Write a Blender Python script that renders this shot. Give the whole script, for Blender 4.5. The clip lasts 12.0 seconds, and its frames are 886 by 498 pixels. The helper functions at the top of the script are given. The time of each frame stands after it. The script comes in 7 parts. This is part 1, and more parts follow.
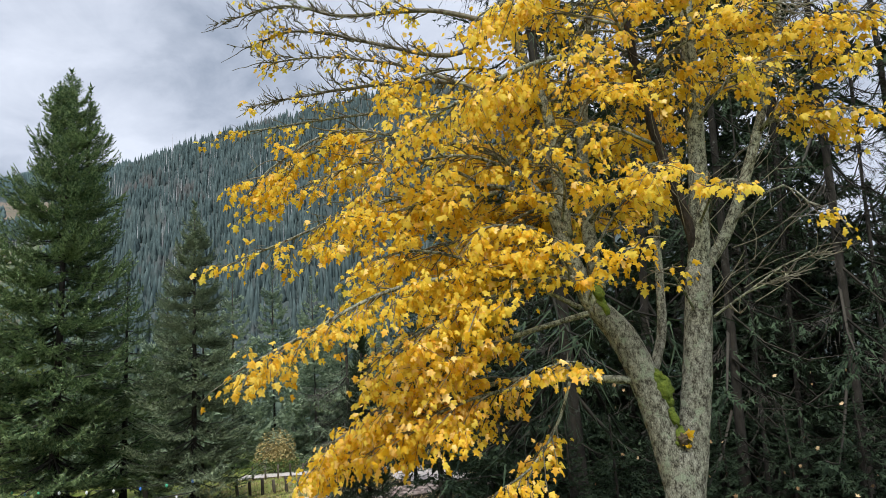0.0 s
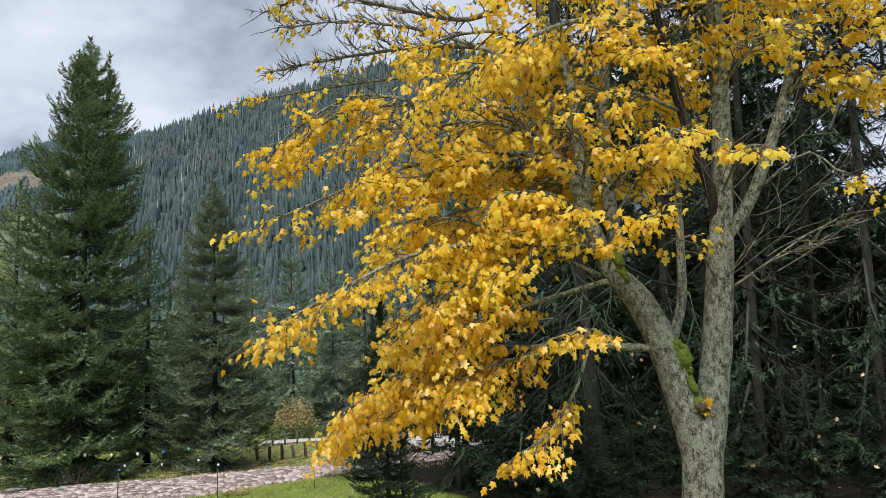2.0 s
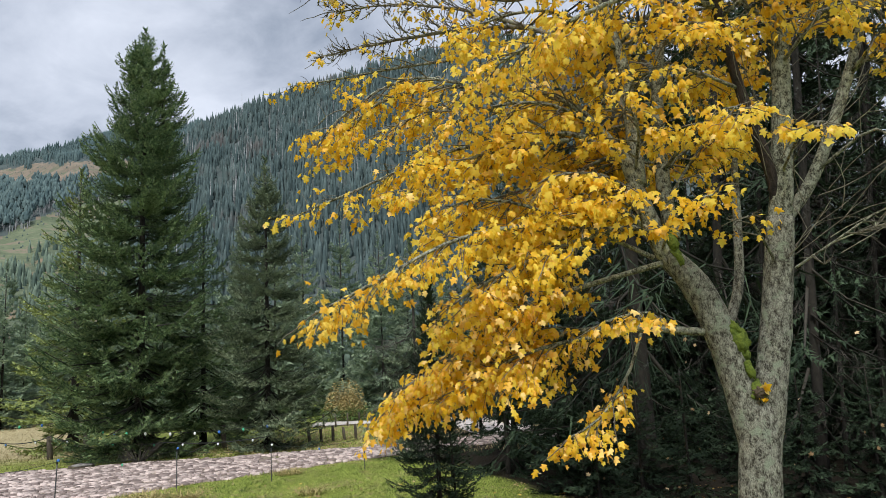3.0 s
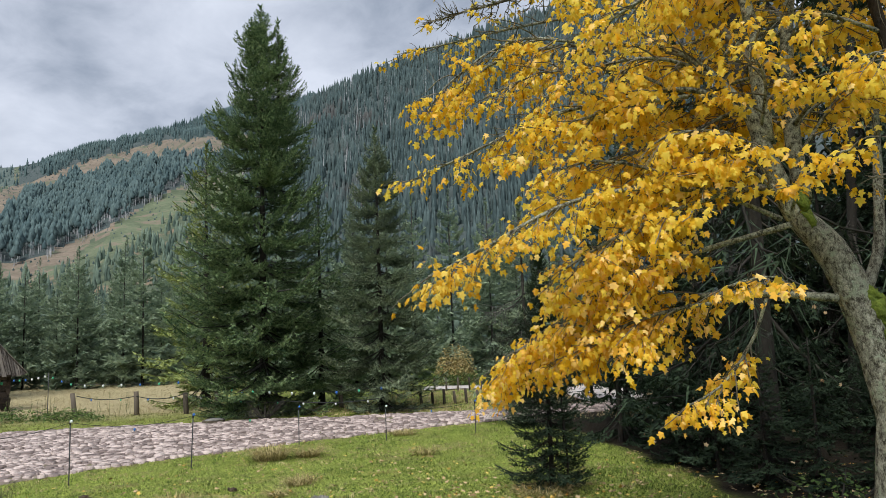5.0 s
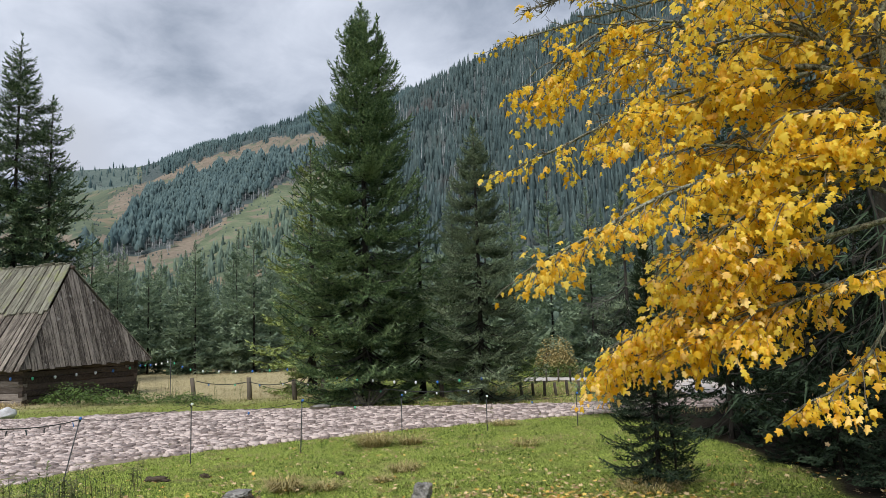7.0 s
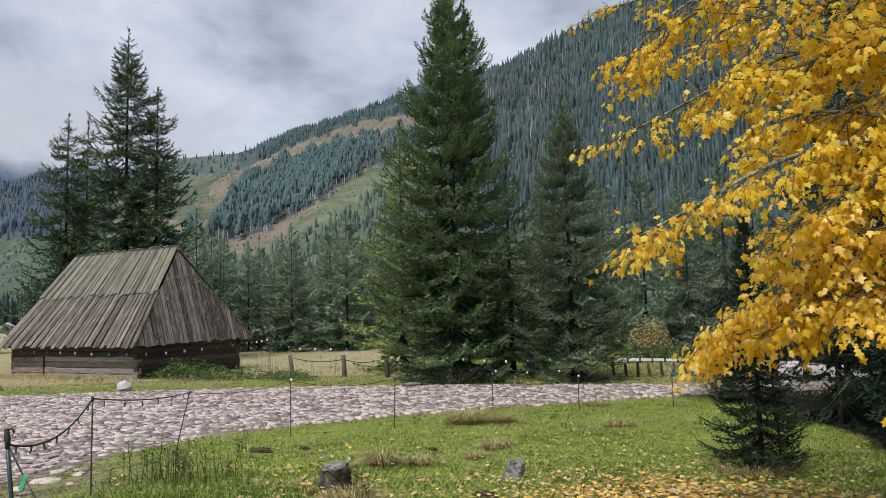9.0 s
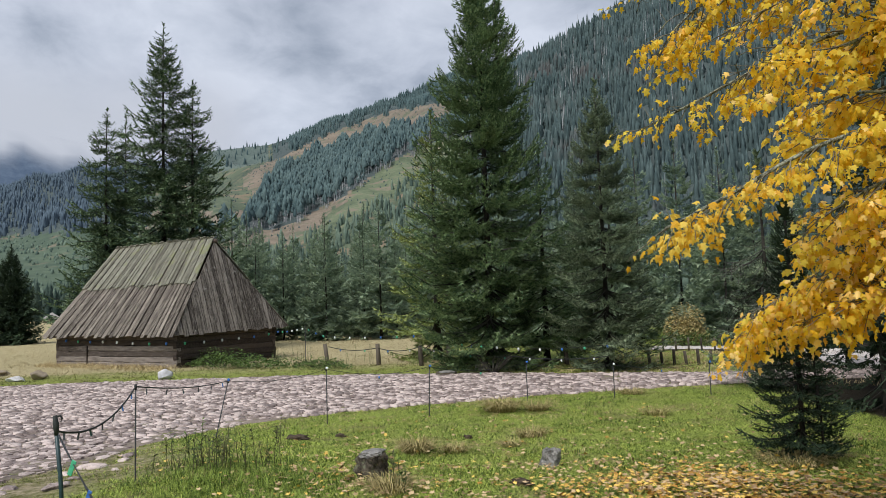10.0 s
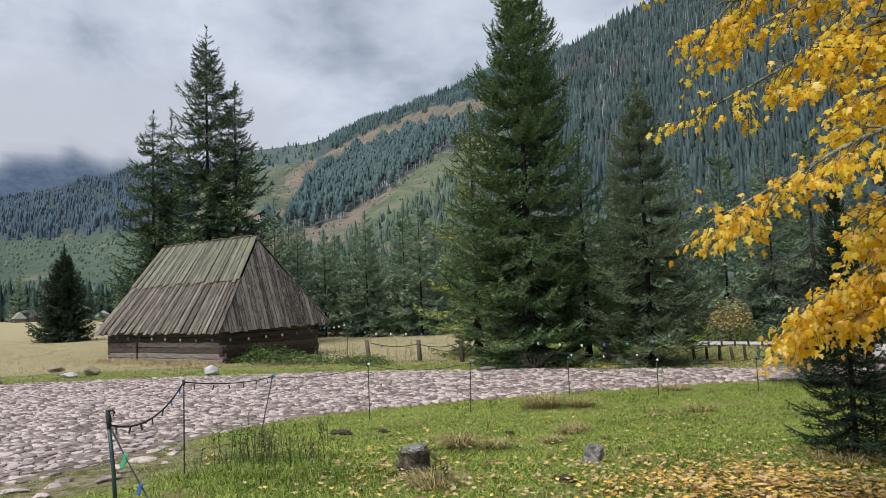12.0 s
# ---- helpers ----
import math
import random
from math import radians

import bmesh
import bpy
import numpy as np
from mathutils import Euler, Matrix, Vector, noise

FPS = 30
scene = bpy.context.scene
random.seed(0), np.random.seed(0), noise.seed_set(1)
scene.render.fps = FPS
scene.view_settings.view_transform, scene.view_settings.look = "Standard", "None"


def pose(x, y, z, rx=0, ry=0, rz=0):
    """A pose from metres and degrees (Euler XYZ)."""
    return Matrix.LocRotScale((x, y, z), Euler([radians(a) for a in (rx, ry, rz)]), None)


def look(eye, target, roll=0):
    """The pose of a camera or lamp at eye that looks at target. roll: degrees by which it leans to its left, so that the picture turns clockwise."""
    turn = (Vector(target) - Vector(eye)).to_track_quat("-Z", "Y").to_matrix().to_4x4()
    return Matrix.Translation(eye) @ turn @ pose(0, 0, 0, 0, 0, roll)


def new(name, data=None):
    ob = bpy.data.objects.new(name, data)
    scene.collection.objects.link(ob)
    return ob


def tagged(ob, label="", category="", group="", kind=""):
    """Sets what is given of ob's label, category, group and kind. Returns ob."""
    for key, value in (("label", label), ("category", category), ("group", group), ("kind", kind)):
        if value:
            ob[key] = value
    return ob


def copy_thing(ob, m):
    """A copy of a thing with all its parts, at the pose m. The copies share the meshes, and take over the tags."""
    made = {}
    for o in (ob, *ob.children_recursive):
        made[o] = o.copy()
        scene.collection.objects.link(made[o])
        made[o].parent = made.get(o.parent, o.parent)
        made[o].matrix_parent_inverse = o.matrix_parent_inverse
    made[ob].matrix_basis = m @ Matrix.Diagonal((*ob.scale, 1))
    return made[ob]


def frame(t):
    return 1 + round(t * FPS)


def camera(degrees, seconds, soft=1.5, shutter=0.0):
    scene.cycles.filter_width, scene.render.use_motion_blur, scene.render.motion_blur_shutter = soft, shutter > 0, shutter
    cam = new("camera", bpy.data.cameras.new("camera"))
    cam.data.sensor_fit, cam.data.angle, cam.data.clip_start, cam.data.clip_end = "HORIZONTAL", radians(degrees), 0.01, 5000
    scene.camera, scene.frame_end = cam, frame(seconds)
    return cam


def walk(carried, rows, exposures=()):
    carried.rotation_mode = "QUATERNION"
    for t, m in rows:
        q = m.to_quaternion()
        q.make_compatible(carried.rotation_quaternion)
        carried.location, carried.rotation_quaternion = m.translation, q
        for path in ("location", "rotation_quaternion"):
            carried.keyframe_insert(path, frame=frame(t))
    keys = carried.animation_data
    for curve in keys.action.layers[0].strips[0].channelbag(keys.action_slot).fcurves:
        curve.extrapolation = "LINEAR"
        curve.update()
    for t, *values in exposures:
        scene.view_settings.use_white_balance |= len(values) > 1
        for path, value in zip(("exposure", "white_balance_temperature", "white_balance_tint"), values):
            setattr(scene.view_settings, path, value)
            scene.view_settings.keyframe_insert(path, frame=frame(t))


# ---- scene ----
cam = camera(64.0, 12.0, soft=0.6)
PATH = [
    (0.0, pose(0.004, 0.001, 1.654, 102.87, 4.11, 16.01)),
    (0.5, pose(0.005, 0.001, 1.657, 102.58, 4.11, 16.04)),
    (1.0, pose(0.002, 0.008, 1.661, 101.88, 4.02, 16.17)),
    (1.5, pose(-0.005, 0.010, 1.647, 101.21, 3.78, 16.47)),
    (2.0, pose(-0.010, 0.022, 1.633, 100.59, 3.52, 17.34)),
    (2.5, pose(-0.022, 0.024, 1.625, 100.13, 3.28, 19.19)),
    (4.5, pose(-0.050, 0.029, 1.603, 97.90, 2.36, 27.35)),
    (5.0, pose(-0.057, 0.026, 1.603, 97.38, 2.26, 29.80)),
    (5.5, pose(-0.063, 0.023, 1.607, 97.15, 2.26, 31.65)),
    (6.0, pose(-0.069, 0.029, 1.598, 97.06, 2.13, 33.54)),
    (6.5, pose(-0.073, 0.024, 1.593, 97.03, 1.92, 35.49)),
    (7.0, pose(-0.080, 0.013, 1.597, 96.94, 1.72, 37.71)),
    (7.5, pose(-0.088, 0.009, 1.592, 96.83, 1.40, 40.11)),
    (9.5, pose(-0.106, 0.004, 1.582, 95.09, 1.74, 46.15)),
    (10.0, pose(-0.115, -0.005, 1.581, 94.70, 1.86, 47.48)),
    (10.5, pose(-0.118, -0.004, 1.578, 94.55, 2.00, 48.58)),
    (11.0, pose(-0.113, -0.004, 1.578, 94.48, 2.12, 49.55)),
    (11.5, pose(-0.110, -0.008, 1.579, 94.45, 2.16, 50.42)),
    (12.0, pose(-0.109, -0.008, 1.580, 94.50, 2.16, 50.74)),
]
walk(cam, PATH, [(0.0, 1.20), (2.5, 1.14), (5.0, 1.03), (7.5, 0.98), (9.5, 0.93), (12.0, 0.92)])

# ---- sky and light: a bright overcast autumn day ----
world = bpy.data.worlds.new("overcast_sky")
scene.world = world
world.use_nodes = True
wt = world.node_tree
wt.nodes.clear()


def wnode(kind, **inputs):
    n = wt.nodes.new(kind)
    for k, v in inputs.items():
        n.inputs[k.replace("_", " ")].default_value = v
    return n


SUN_ELEVATION, SUN_TURN = radians(52), radians(165)
sky = wnode("ShaderNodeTexSky")
sky.sky_type, sky.sun_disc = "NISHITA", False
sky.sun_elevation, sky.sun_rotation = SUN_ELEVATION, SUN_TURN
coord = wnode("ShaderNodeTexCoord")
split = wnode("ShaderNodeSeparateXYZ")
wt.links.new(coord.outputs["Generated"], split.inputs[0])
lift = wnode("ShaderNodeMath")
lift.operation = "ADD"
lift.inputs[1].default_value = 0.34
high = wnode("ShaderNodeMath")
high.operation = "MAXIMUM"
high.inputs[1].default_value = 0.02
wt.links.new(split.outputs["Z"], high.inputs[0])
wt.links.new(high.outputs[0], lift.inputs[0])
flat = wnode("ShaderNodeVectorMath")
flat.operation = "DIVIDE"
comb = wnode("ShaderNodeCombineXYZ")
for k in "XYZ":
    wt.links.new(lift.outputs[0], comb.inputs[k])
wt.links.new(coord.outputs["Generated"], flat.inputs[0])
wt.links.new(comb.outputs[0], flat.inputs[1])
big = wnode("ShaderNodeTexNoise", Scale=2.3, Detail=6.0, Roughness=0.52, Distortion=0.25)
small = wnode("ShaderNodeTexNoise", Scale=6.5, Detail=6.0, Roughness=0.6, Distortion=0.4)
for n in (big, small):
    wt.links.new(flat.outputs[0], n.inputs["Vector"])
mixn = wnode("ShaderNodeMix", Factor=0.25)
wt.links.new(big.outputs["Fac"], mixn.inputs[2])
wt.links.new(small.outputs["Fac"], mixn.inputs[3])
ramp = wnode("ShaderNodeValToRGB")
ramp.color_ramp.elements[0].position, ramp.color_ramp.elements[0].color = 0.36, (0.27, 0.315, 0.395, 1)
ramp.color_ramp.elements[1].position, ramp.color_ramp.elements[1].color = 0.60, (0.64, 0.685, 0.785, 1)
mid = ramp.color_ramp.elements.new(0.48)
mid.color = (0.485, 0.53, 0.625, 1)
wt.links.new(mixn.outputs[0], ramp.inputs[0])
blue = wnode("ShaderNodeBackground", Strength=0.08)
cloud = wnode("ShaderNodeBackground", Strength=0.575)
wt.links.new(sky.outputs[0], blue.inputs[0])
wt.links.new(ramp.outputs[0], cloud.inputs[0])
both = wnode("ShaderNodeMixShader", Fac=0.93)
wt.links.new(blue.outputs[0], both.inputs[1])
wt.links.new(cloud.outputs[0], both.inputs[2])
wout = wnode("ShaderNodeOutputWorld")
wt.links.new(both.outputs[0], wout.inputs[0])

sun_data = bpy.data.lights.new("sun", "SUN")
sun_data.energy, sun_data.angle, sun_data.color = 1.75, radians(25), (1.0, 0.97, 0.93)
sun = new("sun", sun_data)
sun.matrix_world = look((0, 0, 0), (-math.sin(SUN_TURN) * math.cos(SUN_ELEVATION), -math.cos(SUN_TURN) * math.cos(SUN_ELEVATION), -math.sin(SUN_ELEVATION)))
sun.location = (0, -5, 30)


# ---- materials ----
def material(name, dark, light, rough=0.85, scale=3.0, fine=40.0, bump=0.3, vary=0.0, through_light=0.0, spot=None, stretch=(1, 1, 1), spec=0.3, island=True, size=0.02, lo=0.37, hi=0.63):
    """A surface between two colours: broad and fine noise, relief, a change of shade from piece to piece."""
    m = bpy.data.materials.new(name)
    m.use_nodes = True
    t = m.node_tree
    t.nodes.clear()

    def node(kind, **inputs):
        n = t.nodes.new(kind)
        for k, v in inputs.items():
            n.inputs[k.replace("_", " ")].default_value = v
        return n

    place = node("ShaderNodeTexCoord")
    mp = node("ShaderNodeMapping", Scale=stretch)
    t.links.new(place.outputs["Object"], mp.inputs[0])
    a = node("ShaderNodeTexNoise", Scale=scale, Detail=4.0, Roughness=0.6)
    b = node("ShaderNodeTexNoise", Scale=fine, Detail=5.0, Roughness=0.65)
    for n in (a, b):
        t.links.new(mp.outputs[0], n.inputs["Vector"])
    mix = node("ShaderNodeMix", Factor=0.5)
    t.links.new(a.outputs["Fac"], mix.inputs[2])
    t.links.new(b.outputs["Fac"], mix.inputs[3])
    fac = mix.outputs[0]
    rnd = None
    if vary:
        if island:
            g = node("ShaderNodeNewGeometry")
            rnd = g.outputs["Random Per Island"]
        else:
            g = node("ShaderNodeObjectInfo")
            rnd = g.outputs["Random"]
        sh = node("ShaderNodeMapRange", To_Min=-vary, To_Max=vary)
        t.links.new(rnd, sh.inputs[0])
        add = node("ShaderNodeMath")
        t.links.new(fac, add.inputs[0])
        t.links.new(sh.outputs[0], add.inputs[1])
        fac = add.outputs[0]
    rp = node("ShaderNodeValToRGB")
    rp.color_ramp.elements[0].position, rp.color_ramp.elements[0].color = lo, (*dark, 1)
    rp.color_ramp.elements[1].position, rp.color_ramp.elements[1].color = hi, (*light, 1)
    t.links.new(fac, rp.inputs[0])
    color = rp.outputs[0]
    if spot:
        col, at_scale, start = spot
        c = node("ShaderNodeTexNoise", Scale=at_scale, Detail=5.0, Roughness=0.7)
        t.links.new(place.outputs["Object"], c.inputs["Vector"])
        cr = node("ShaderNodeMapRange", From_Min=start, From_Max=start + 0.08)
        t.links.new(c.outputs["Fac"], cr.inputs[0])
        cm = node("ShaderNodeMix")
        cm.data_type = "RGBA"
        t.links.new(cr.outputs[0], cm.inputs[0])
        t.links.new(color, cm.inputs[6])
        cm.inputs[7].default_value = (*col, 1)
        color = cm.outputs[2]
    p = node("ShaderNodeBsdfPrincipled", Roughness=rough)
    p.inputs["Specular IOR Level"].default_value = spec
    t.links.new(color, p.inputs["Base Color"])
    if bump:
        bp = node("ShaderNodeBump", Strength=bump, Distance=size)
        t.links.new(mix.outputs[0], bp.inputs["Height"])
        t.links.new(bp.outputs[0], p.inputs["Normal"])
    surface = p.outputs[0]
    if through_light:
        tr = node("ShaderNodeBsdfTranslucent")
        t.links.new(color, tr.inputs[0])
        ms = node("ShaderNodeMixShader", Fac=through_light)
        t.links.new(surface, ms.inputs[1])
        t.links.new(tr.outputs[0], ms.inputs[2])
        surface = ms.outputs[0]
    o = node("ShaderNodeOutputMaterial")
    t.links.new(surface, o.inputs[0])
    return m


M_SPRUCE = material("spruce_needles", (0.050, 0.104, 0.047), (0.285, 0.388, 0.180), rough=0.75, scale=0.9, fine=9, bump=0, vary=0.16, through_light=0.28, spec=0.25)
# needles paled and made more see-through to stand for distance haze
M_SPRUCE_ROW = material("hazed_field_edge_needles", (0.118, 0.180, 0.126), (0.410, 0.500, 0.335), rough=0.75, scale=0.9, fine=9, bump=0, vary=0.08, through_light=0.42, spec=0.25)
M_SPRUCE_WOOD = material("wood_spruce_needles", (0.038, 0.074, 0.042), (0.190, 0.265, 0.138), rough=0.8, scale=0.8, fine=9, bump=0, vary=0.22, through_light=0.15, spec=0.2)
# the wood's shade is put into this needle colour; dark lone spruces share it
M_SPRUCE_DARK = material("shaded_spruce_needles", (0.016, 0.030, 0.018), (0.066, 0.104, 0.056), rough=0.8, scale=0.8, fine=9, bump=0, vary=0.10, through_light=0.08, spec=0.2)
M_SPRUCE_GREY = material("greyish_spruce_needles", (0.070, 0.112, 0.066), (0.360, 0.430, 0.270), rough=0.8, scale=0.8, fine=9, bump=0, vary=0.18, through_light=0.28, spec=0.2)
M_SPRUCE_LIGHT = material("yellowish_spruce_needles", (0.120, 0.165, 0.048), (0.39, 0.455, 0.155), rough=0.75, scale=0.9, fine=9, bump=0, vary=0.10, through_light=0.12, spec=0.25)
M_DEADTWIG = material("dead_twigs", (0.014, 0.013, 0.010), (0.060, 0.055, 0.045), rough=0.9, scale=4, fine=30, bump=0, vary=0.25)
M_GREYTWIG = material("grey_lichened_twigs", (0.022, 0.020, 0.016), (0.10, 0.098, 0.085), rough=0.9, scale=2, fine=20, bump=0, vary=0.2)
M_SPRUCE_BARK = material("spruce_bark", (0.012, 0.011, 0.009), (0.052, 0.047, 0.039), rough=0.95, scale=3, fine=22, bump=0.7, stretch=(1, 1, 0.4), spot=((0.11, 0.12, 0.105), 5.0, 0.62))
# the mountainside's blue-grey haze is mixed into this crown colour
M_WOODS = material("hazed_far_spruce_crowns", (0.047, 0.074, 0.077), (0.088, 0.124, 0.121), rough=0.9, scale=0.02, fine=0.3, bump=0, vary=0.08, spec=0.1, spot=((0.098, 0.100, 0.098), 0.010, 0.58))
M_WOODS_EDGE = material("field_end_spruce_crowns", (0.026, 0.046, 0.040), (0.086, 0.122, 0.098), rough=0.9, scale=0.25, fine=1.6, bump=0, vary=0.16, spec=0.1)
# distance haze is put into these two crown colours as blue
M_WOODS_FAR = material("hazed_distant_spruce_crowns", (0.060, 0.098, 0.104), (0.104, 0.152, 0.150), rough=0.9, scale=0.01, fine=0.2, bump=0, vary=0.12, spec=0.1)
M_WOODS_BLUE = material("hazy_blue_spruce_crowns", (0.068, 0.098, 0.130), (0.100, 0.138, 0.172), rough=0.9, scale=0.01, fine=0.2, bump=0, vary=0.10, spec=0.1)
# valley crowns lightened: thin haze painted into their green
M_WOODS_NEAR = material("hazed_valley_spruce_crowns", (0.066, 0.100, 0.082), (0.140, 0.190, 0.144), rough=0.9, scale=0.03, fine=0.4, bump=0, vary=0.18, spec=0.1)
M_SNAG = material("bleached_dead_trunks", (0.17, 0.18, 0.19), (0.34, 0.35, 0.36), rough=0.9, scale=0.1, fine=2, bump=0, vary=0.3)
M_CLEARCUT = material("felled_slope", (0.120, 0.098, 0.074), (0.245, 0.200, 0.152), rough=0.95, scale=0.03, fine=0.25, bump=0.5, size=1.0, spot=((0.105, 0.122, 0.078), 0.05, 0.52))
M_SCRUB = material("scrub_slope", (0.040, 0.062, 0.042), (0.115, 0.142, 0.086), rough=0.95, scale=0.012, fine=0.14, bump=0.5, size=1.0, spot=((0.20, 0.155, 0.105), 0.03, 0.55))
M_GREENCUT = material("overgrown_felled_slope", (0.070, 0.094, 0.054), (0.150, 0.180, 0.106), rough=0.95, scale=0.03, fine=0.25, bump=0.5, size=1.0, spot=((0.185, 0.155, 0.115), 0.06, 0.54))
# ridge green shifted to blue-grey in place of haze
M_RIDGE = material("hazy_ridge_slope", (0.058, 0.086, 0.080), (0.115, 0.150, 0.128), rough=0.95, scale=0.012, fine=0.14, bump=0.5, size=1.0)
M_ENDSLOPE = material("valley_end_slope", (0.042, 0.070, 0.050), (0.098, 0.135, 0.086), rough=0.95, scale=0.008, fine=0.10, bump=0.5, size=1.0, spot=((0.17, 0.14, 0.10), 0.012, 0.56))
# slope soil carrying the same haze tint as the crowns
M_HILLSOIL = material("hazed_forest_slope", (0.044, 0.060, 0.060), (0.074, 0.098, 0.096), rough=0.95, scale=0.02, fine=0.3, bump=0.4, size=1.0)
# the last mountain's haze, painted as a blue base colour
M_FARROCK = material("haze_blue_far_slope", (0.050, 0.080, 0.130), (0.10, 0.14, 0.20), rough=1.0, scale=0.004, fine=0.03, bump=0.2, size=3.0)
M_MAPLE_LEAF = material("yellow_maple_leaf", (0.84, 0.53, 0.026), (0.99, 0.80, 0.12), rough=0.5, scale=1.2, fine=14, bump=0, vary=0.22, through_light=0.60, spec=0.3)
M_MAPLE_LEAF_PIECE = material("golden_maple_leaf", (0.78, 0.45, 0.030), (0.96, 0.73, 0.14), rough=0.5, scale=1.5, fine=14, bump=0, vary=0.30, through_light=0.52, spec=0.3, island=False)
M_MAPLE_ORANGE = material("orange_maple_leaf", (0.82, 0.47, 0.055), (0.96, 0.70, 0.24), rough=0.55, scale=1.5, fine=14, bump=0, vary=0.30, through_light=0.3, spec=0.3)
M_FALLEN = material("fallen_leaf", (0.42, 0.22, 0.040), (0.80, 0.55, 0.13), rough=0.6, scale=1.2, fine=30, bump=0.1, vary=0.38, spec=0.3)
M_FALLEN_PALE = material("pale_dry_leaf", (0.26, 0.165, 0.080), (0.60, 0.44, 0.25), rough=0.65, scale=1.2, fine=30, bump=0.1, vary=0.38, spec=0.3)
M_MAPLE_BARK = material("lichened_grey_bark", (0.050, 0.046, 0.034), (0.42, 0.425, 0.345), rough=0.95, scale=34, fine=130, bump=1.0, size=0.05, stretch=(1, 1, 0.55), spot=((0.30, 0.345, 0.255), 10.0, 0.54), lo=0.415, hi=0.61)
M_LIMB = material("mossy_dark_bark", (0.036, 0.036, 0.024), (0.36, 0.375, 0.285), rough=0.95, scale=34, fine=110, bump=1.0, size=0.02, stretch=(1, 1, 0.7), spot=((0.27, 0.29, 0.22), 15.0, 0.57), lo=0.42, hi=0.60)
M_TWIG = material("dark_twig_bark", (0.044, 0.038, 0.028), (0.24, 0.225, 0.175), rough=0.9, scale=6, fine=40, bump=0.4, size=0.004, spot=((0.24, 0.26, 0.17), 9.0, 0.56))
M_WETBARK = material("wet_brown_bark", (0.008, 0.006, 0.005), (0.050, 0.038, 0.029), rough=0.85, scale=26, fine=90, bump=1.0, size=0.03, stretch=(1, 1, 0.4), spot=((0.13, 0.14, 0.095), 16.0, 0.60))
M_MOSS = material("green_moss", (0.040, 0.066, 0.010), (0.145, 0.19, 0.030), rough=1.0, scale=8, fine=70, bump=1.0, size=0.02)
M_GRASS = material("meadow_grass", (0.068, 0.118, 0.017), (0.450, 0.535, 0.118), rough=0.7, scale=0.9, fine=7, bump=0, vary=0.32, through_light=0.2, spec=0.25, spot=((0.36, 0.29, 0.11), 1.9, 0.58))
M_VERGE = material("mossy_verge_grass", (0.085, 0.105, 0.028), (0.31, 0.32, 0.110), rough=0.8, scale=0.8, fine=7, bump=0, vary=0.28, through_light=0.15, spec=0.2, spot=((0.24, 0.18, 0.09), 1.0, 0.58))
M_DRYGRASS = material("dry_grass", (0.30, 0.225, 0.105), (0.62, 0.51, 0.29), rough=0.8, scale=0.7, fine=7, bump=0, vary=0.28, through_light=0.15, spec=0.2)
M_TUSSOCK = material("brown_tussock_grass", (0.20, 0.17, 0.065), (0.52, 0.435, 0.210), rough=0.8, scale=0.7, fine=7, bump=0, vary=0.34, through_light=0.15, spec=0.2)
M_FIELDGRASS = material("tan_field_grass", (0.30, 0.255, 0.140), (0.54, 0.465, 0.285), rough=0.85, scale=0.15, fine=3, bump=0, vary=0.22, spec=0.15, spot=((0.25, 0.225, 0.105), 0.4, 0.54))
M_RANK = material("rank_grass", (0.060, 0.110, 0.016), (0.32, 0.42, 0.085), rough=0.7, scale=0.9, fine=7, bump=0, vary=0.28, through_light=0.2, spec=0.25, spot=((0.34, 0.30, 0.12), 2.5, 0.60))
M_WEED = material("green_weed_leaf", (0.045, 0.085, 0.022), (0.13, 0.20, 0.05), rough=0.7, scale=2, fine=12, bump=0, vary=0.25, through_light=0.2)
M_STEM = material("dark_weed_stem", (0.038, 0.046, 0.018), (0.150, 0.155, 0.062), rough=0.8, scale=3, fine=20, bump=0, vary=0.25)
M_COBBLE = material("river_cobble", (0.175, 0.136, 0.124), (0.60, 0.500, 0.462), rough=0.68, scale=5, fine=38, bump=0.5, size=0.010, vary=0.17, spec=0.35, spot=((0.17, 0.135, 0.115), 8, 0.58))
M_COBBLE_PIECE = material("single_cobble", (0.175, 0.136, 0.124), (0.60, 0.500, 0.462), rough=0.68, scale=5, fine=38, bump=0.5, size=0.010, vary=0.17, spec=0.35, island=False, spot=((0.17, 0.135, 0.115), 8, 0.58))
M_ROADSOIL = material("sandy_road_bed", (0.080, 0.064, 0.052), (0.33, 0.275, 0.225), rough=0.95, scale=1.2, fine=25, bump=0.8, size=0.02, spot=((0.16, 0.165, 0.065), 2.2, 0.56))
M_PALEROAD = material("pale_gravel_road", (0.44, 0.40, 0.37), (0.60, 0.56, 0.53), rough=0.95, scale=1.0, fine=25, bump=0.5)
M_STONE = material("grey_stone", (0.095, 0.085, 0.072), (0.36, 0.34, 0.31), rough=0.9, scale=5, fine=45, bump=0.8, size=0.015, spot=((0.12, 0.14, 0.06), 8, 0.60))
M_DARKSTONE = material("dark_lichened_stone", (0.070, 0.068, 0.062), (0.36, 0.35, 0.33), rough=0.9, scale=7, fine=45, bump=1.0, size=0.02, spot=((0.36, 0.37, 0.35), 9, 0.60))
M_STUMP = material("rotten_stump_wood", (0.022, 0.018, 0.013), (0.13, 0.108, 0.080), rough=0.95, scale=9, fine=50, bump=1.0, size=0.03, spot=((0.13, 0.135, 0.085), 14, 0.54))
M_LICHEN = material("pale_lichen_crust", (0.060, 0.058, 0.052), (0.33, 0.32, 0.30), rough=0.95, scale=14, fine=60, bump=0.8, size=0.01)
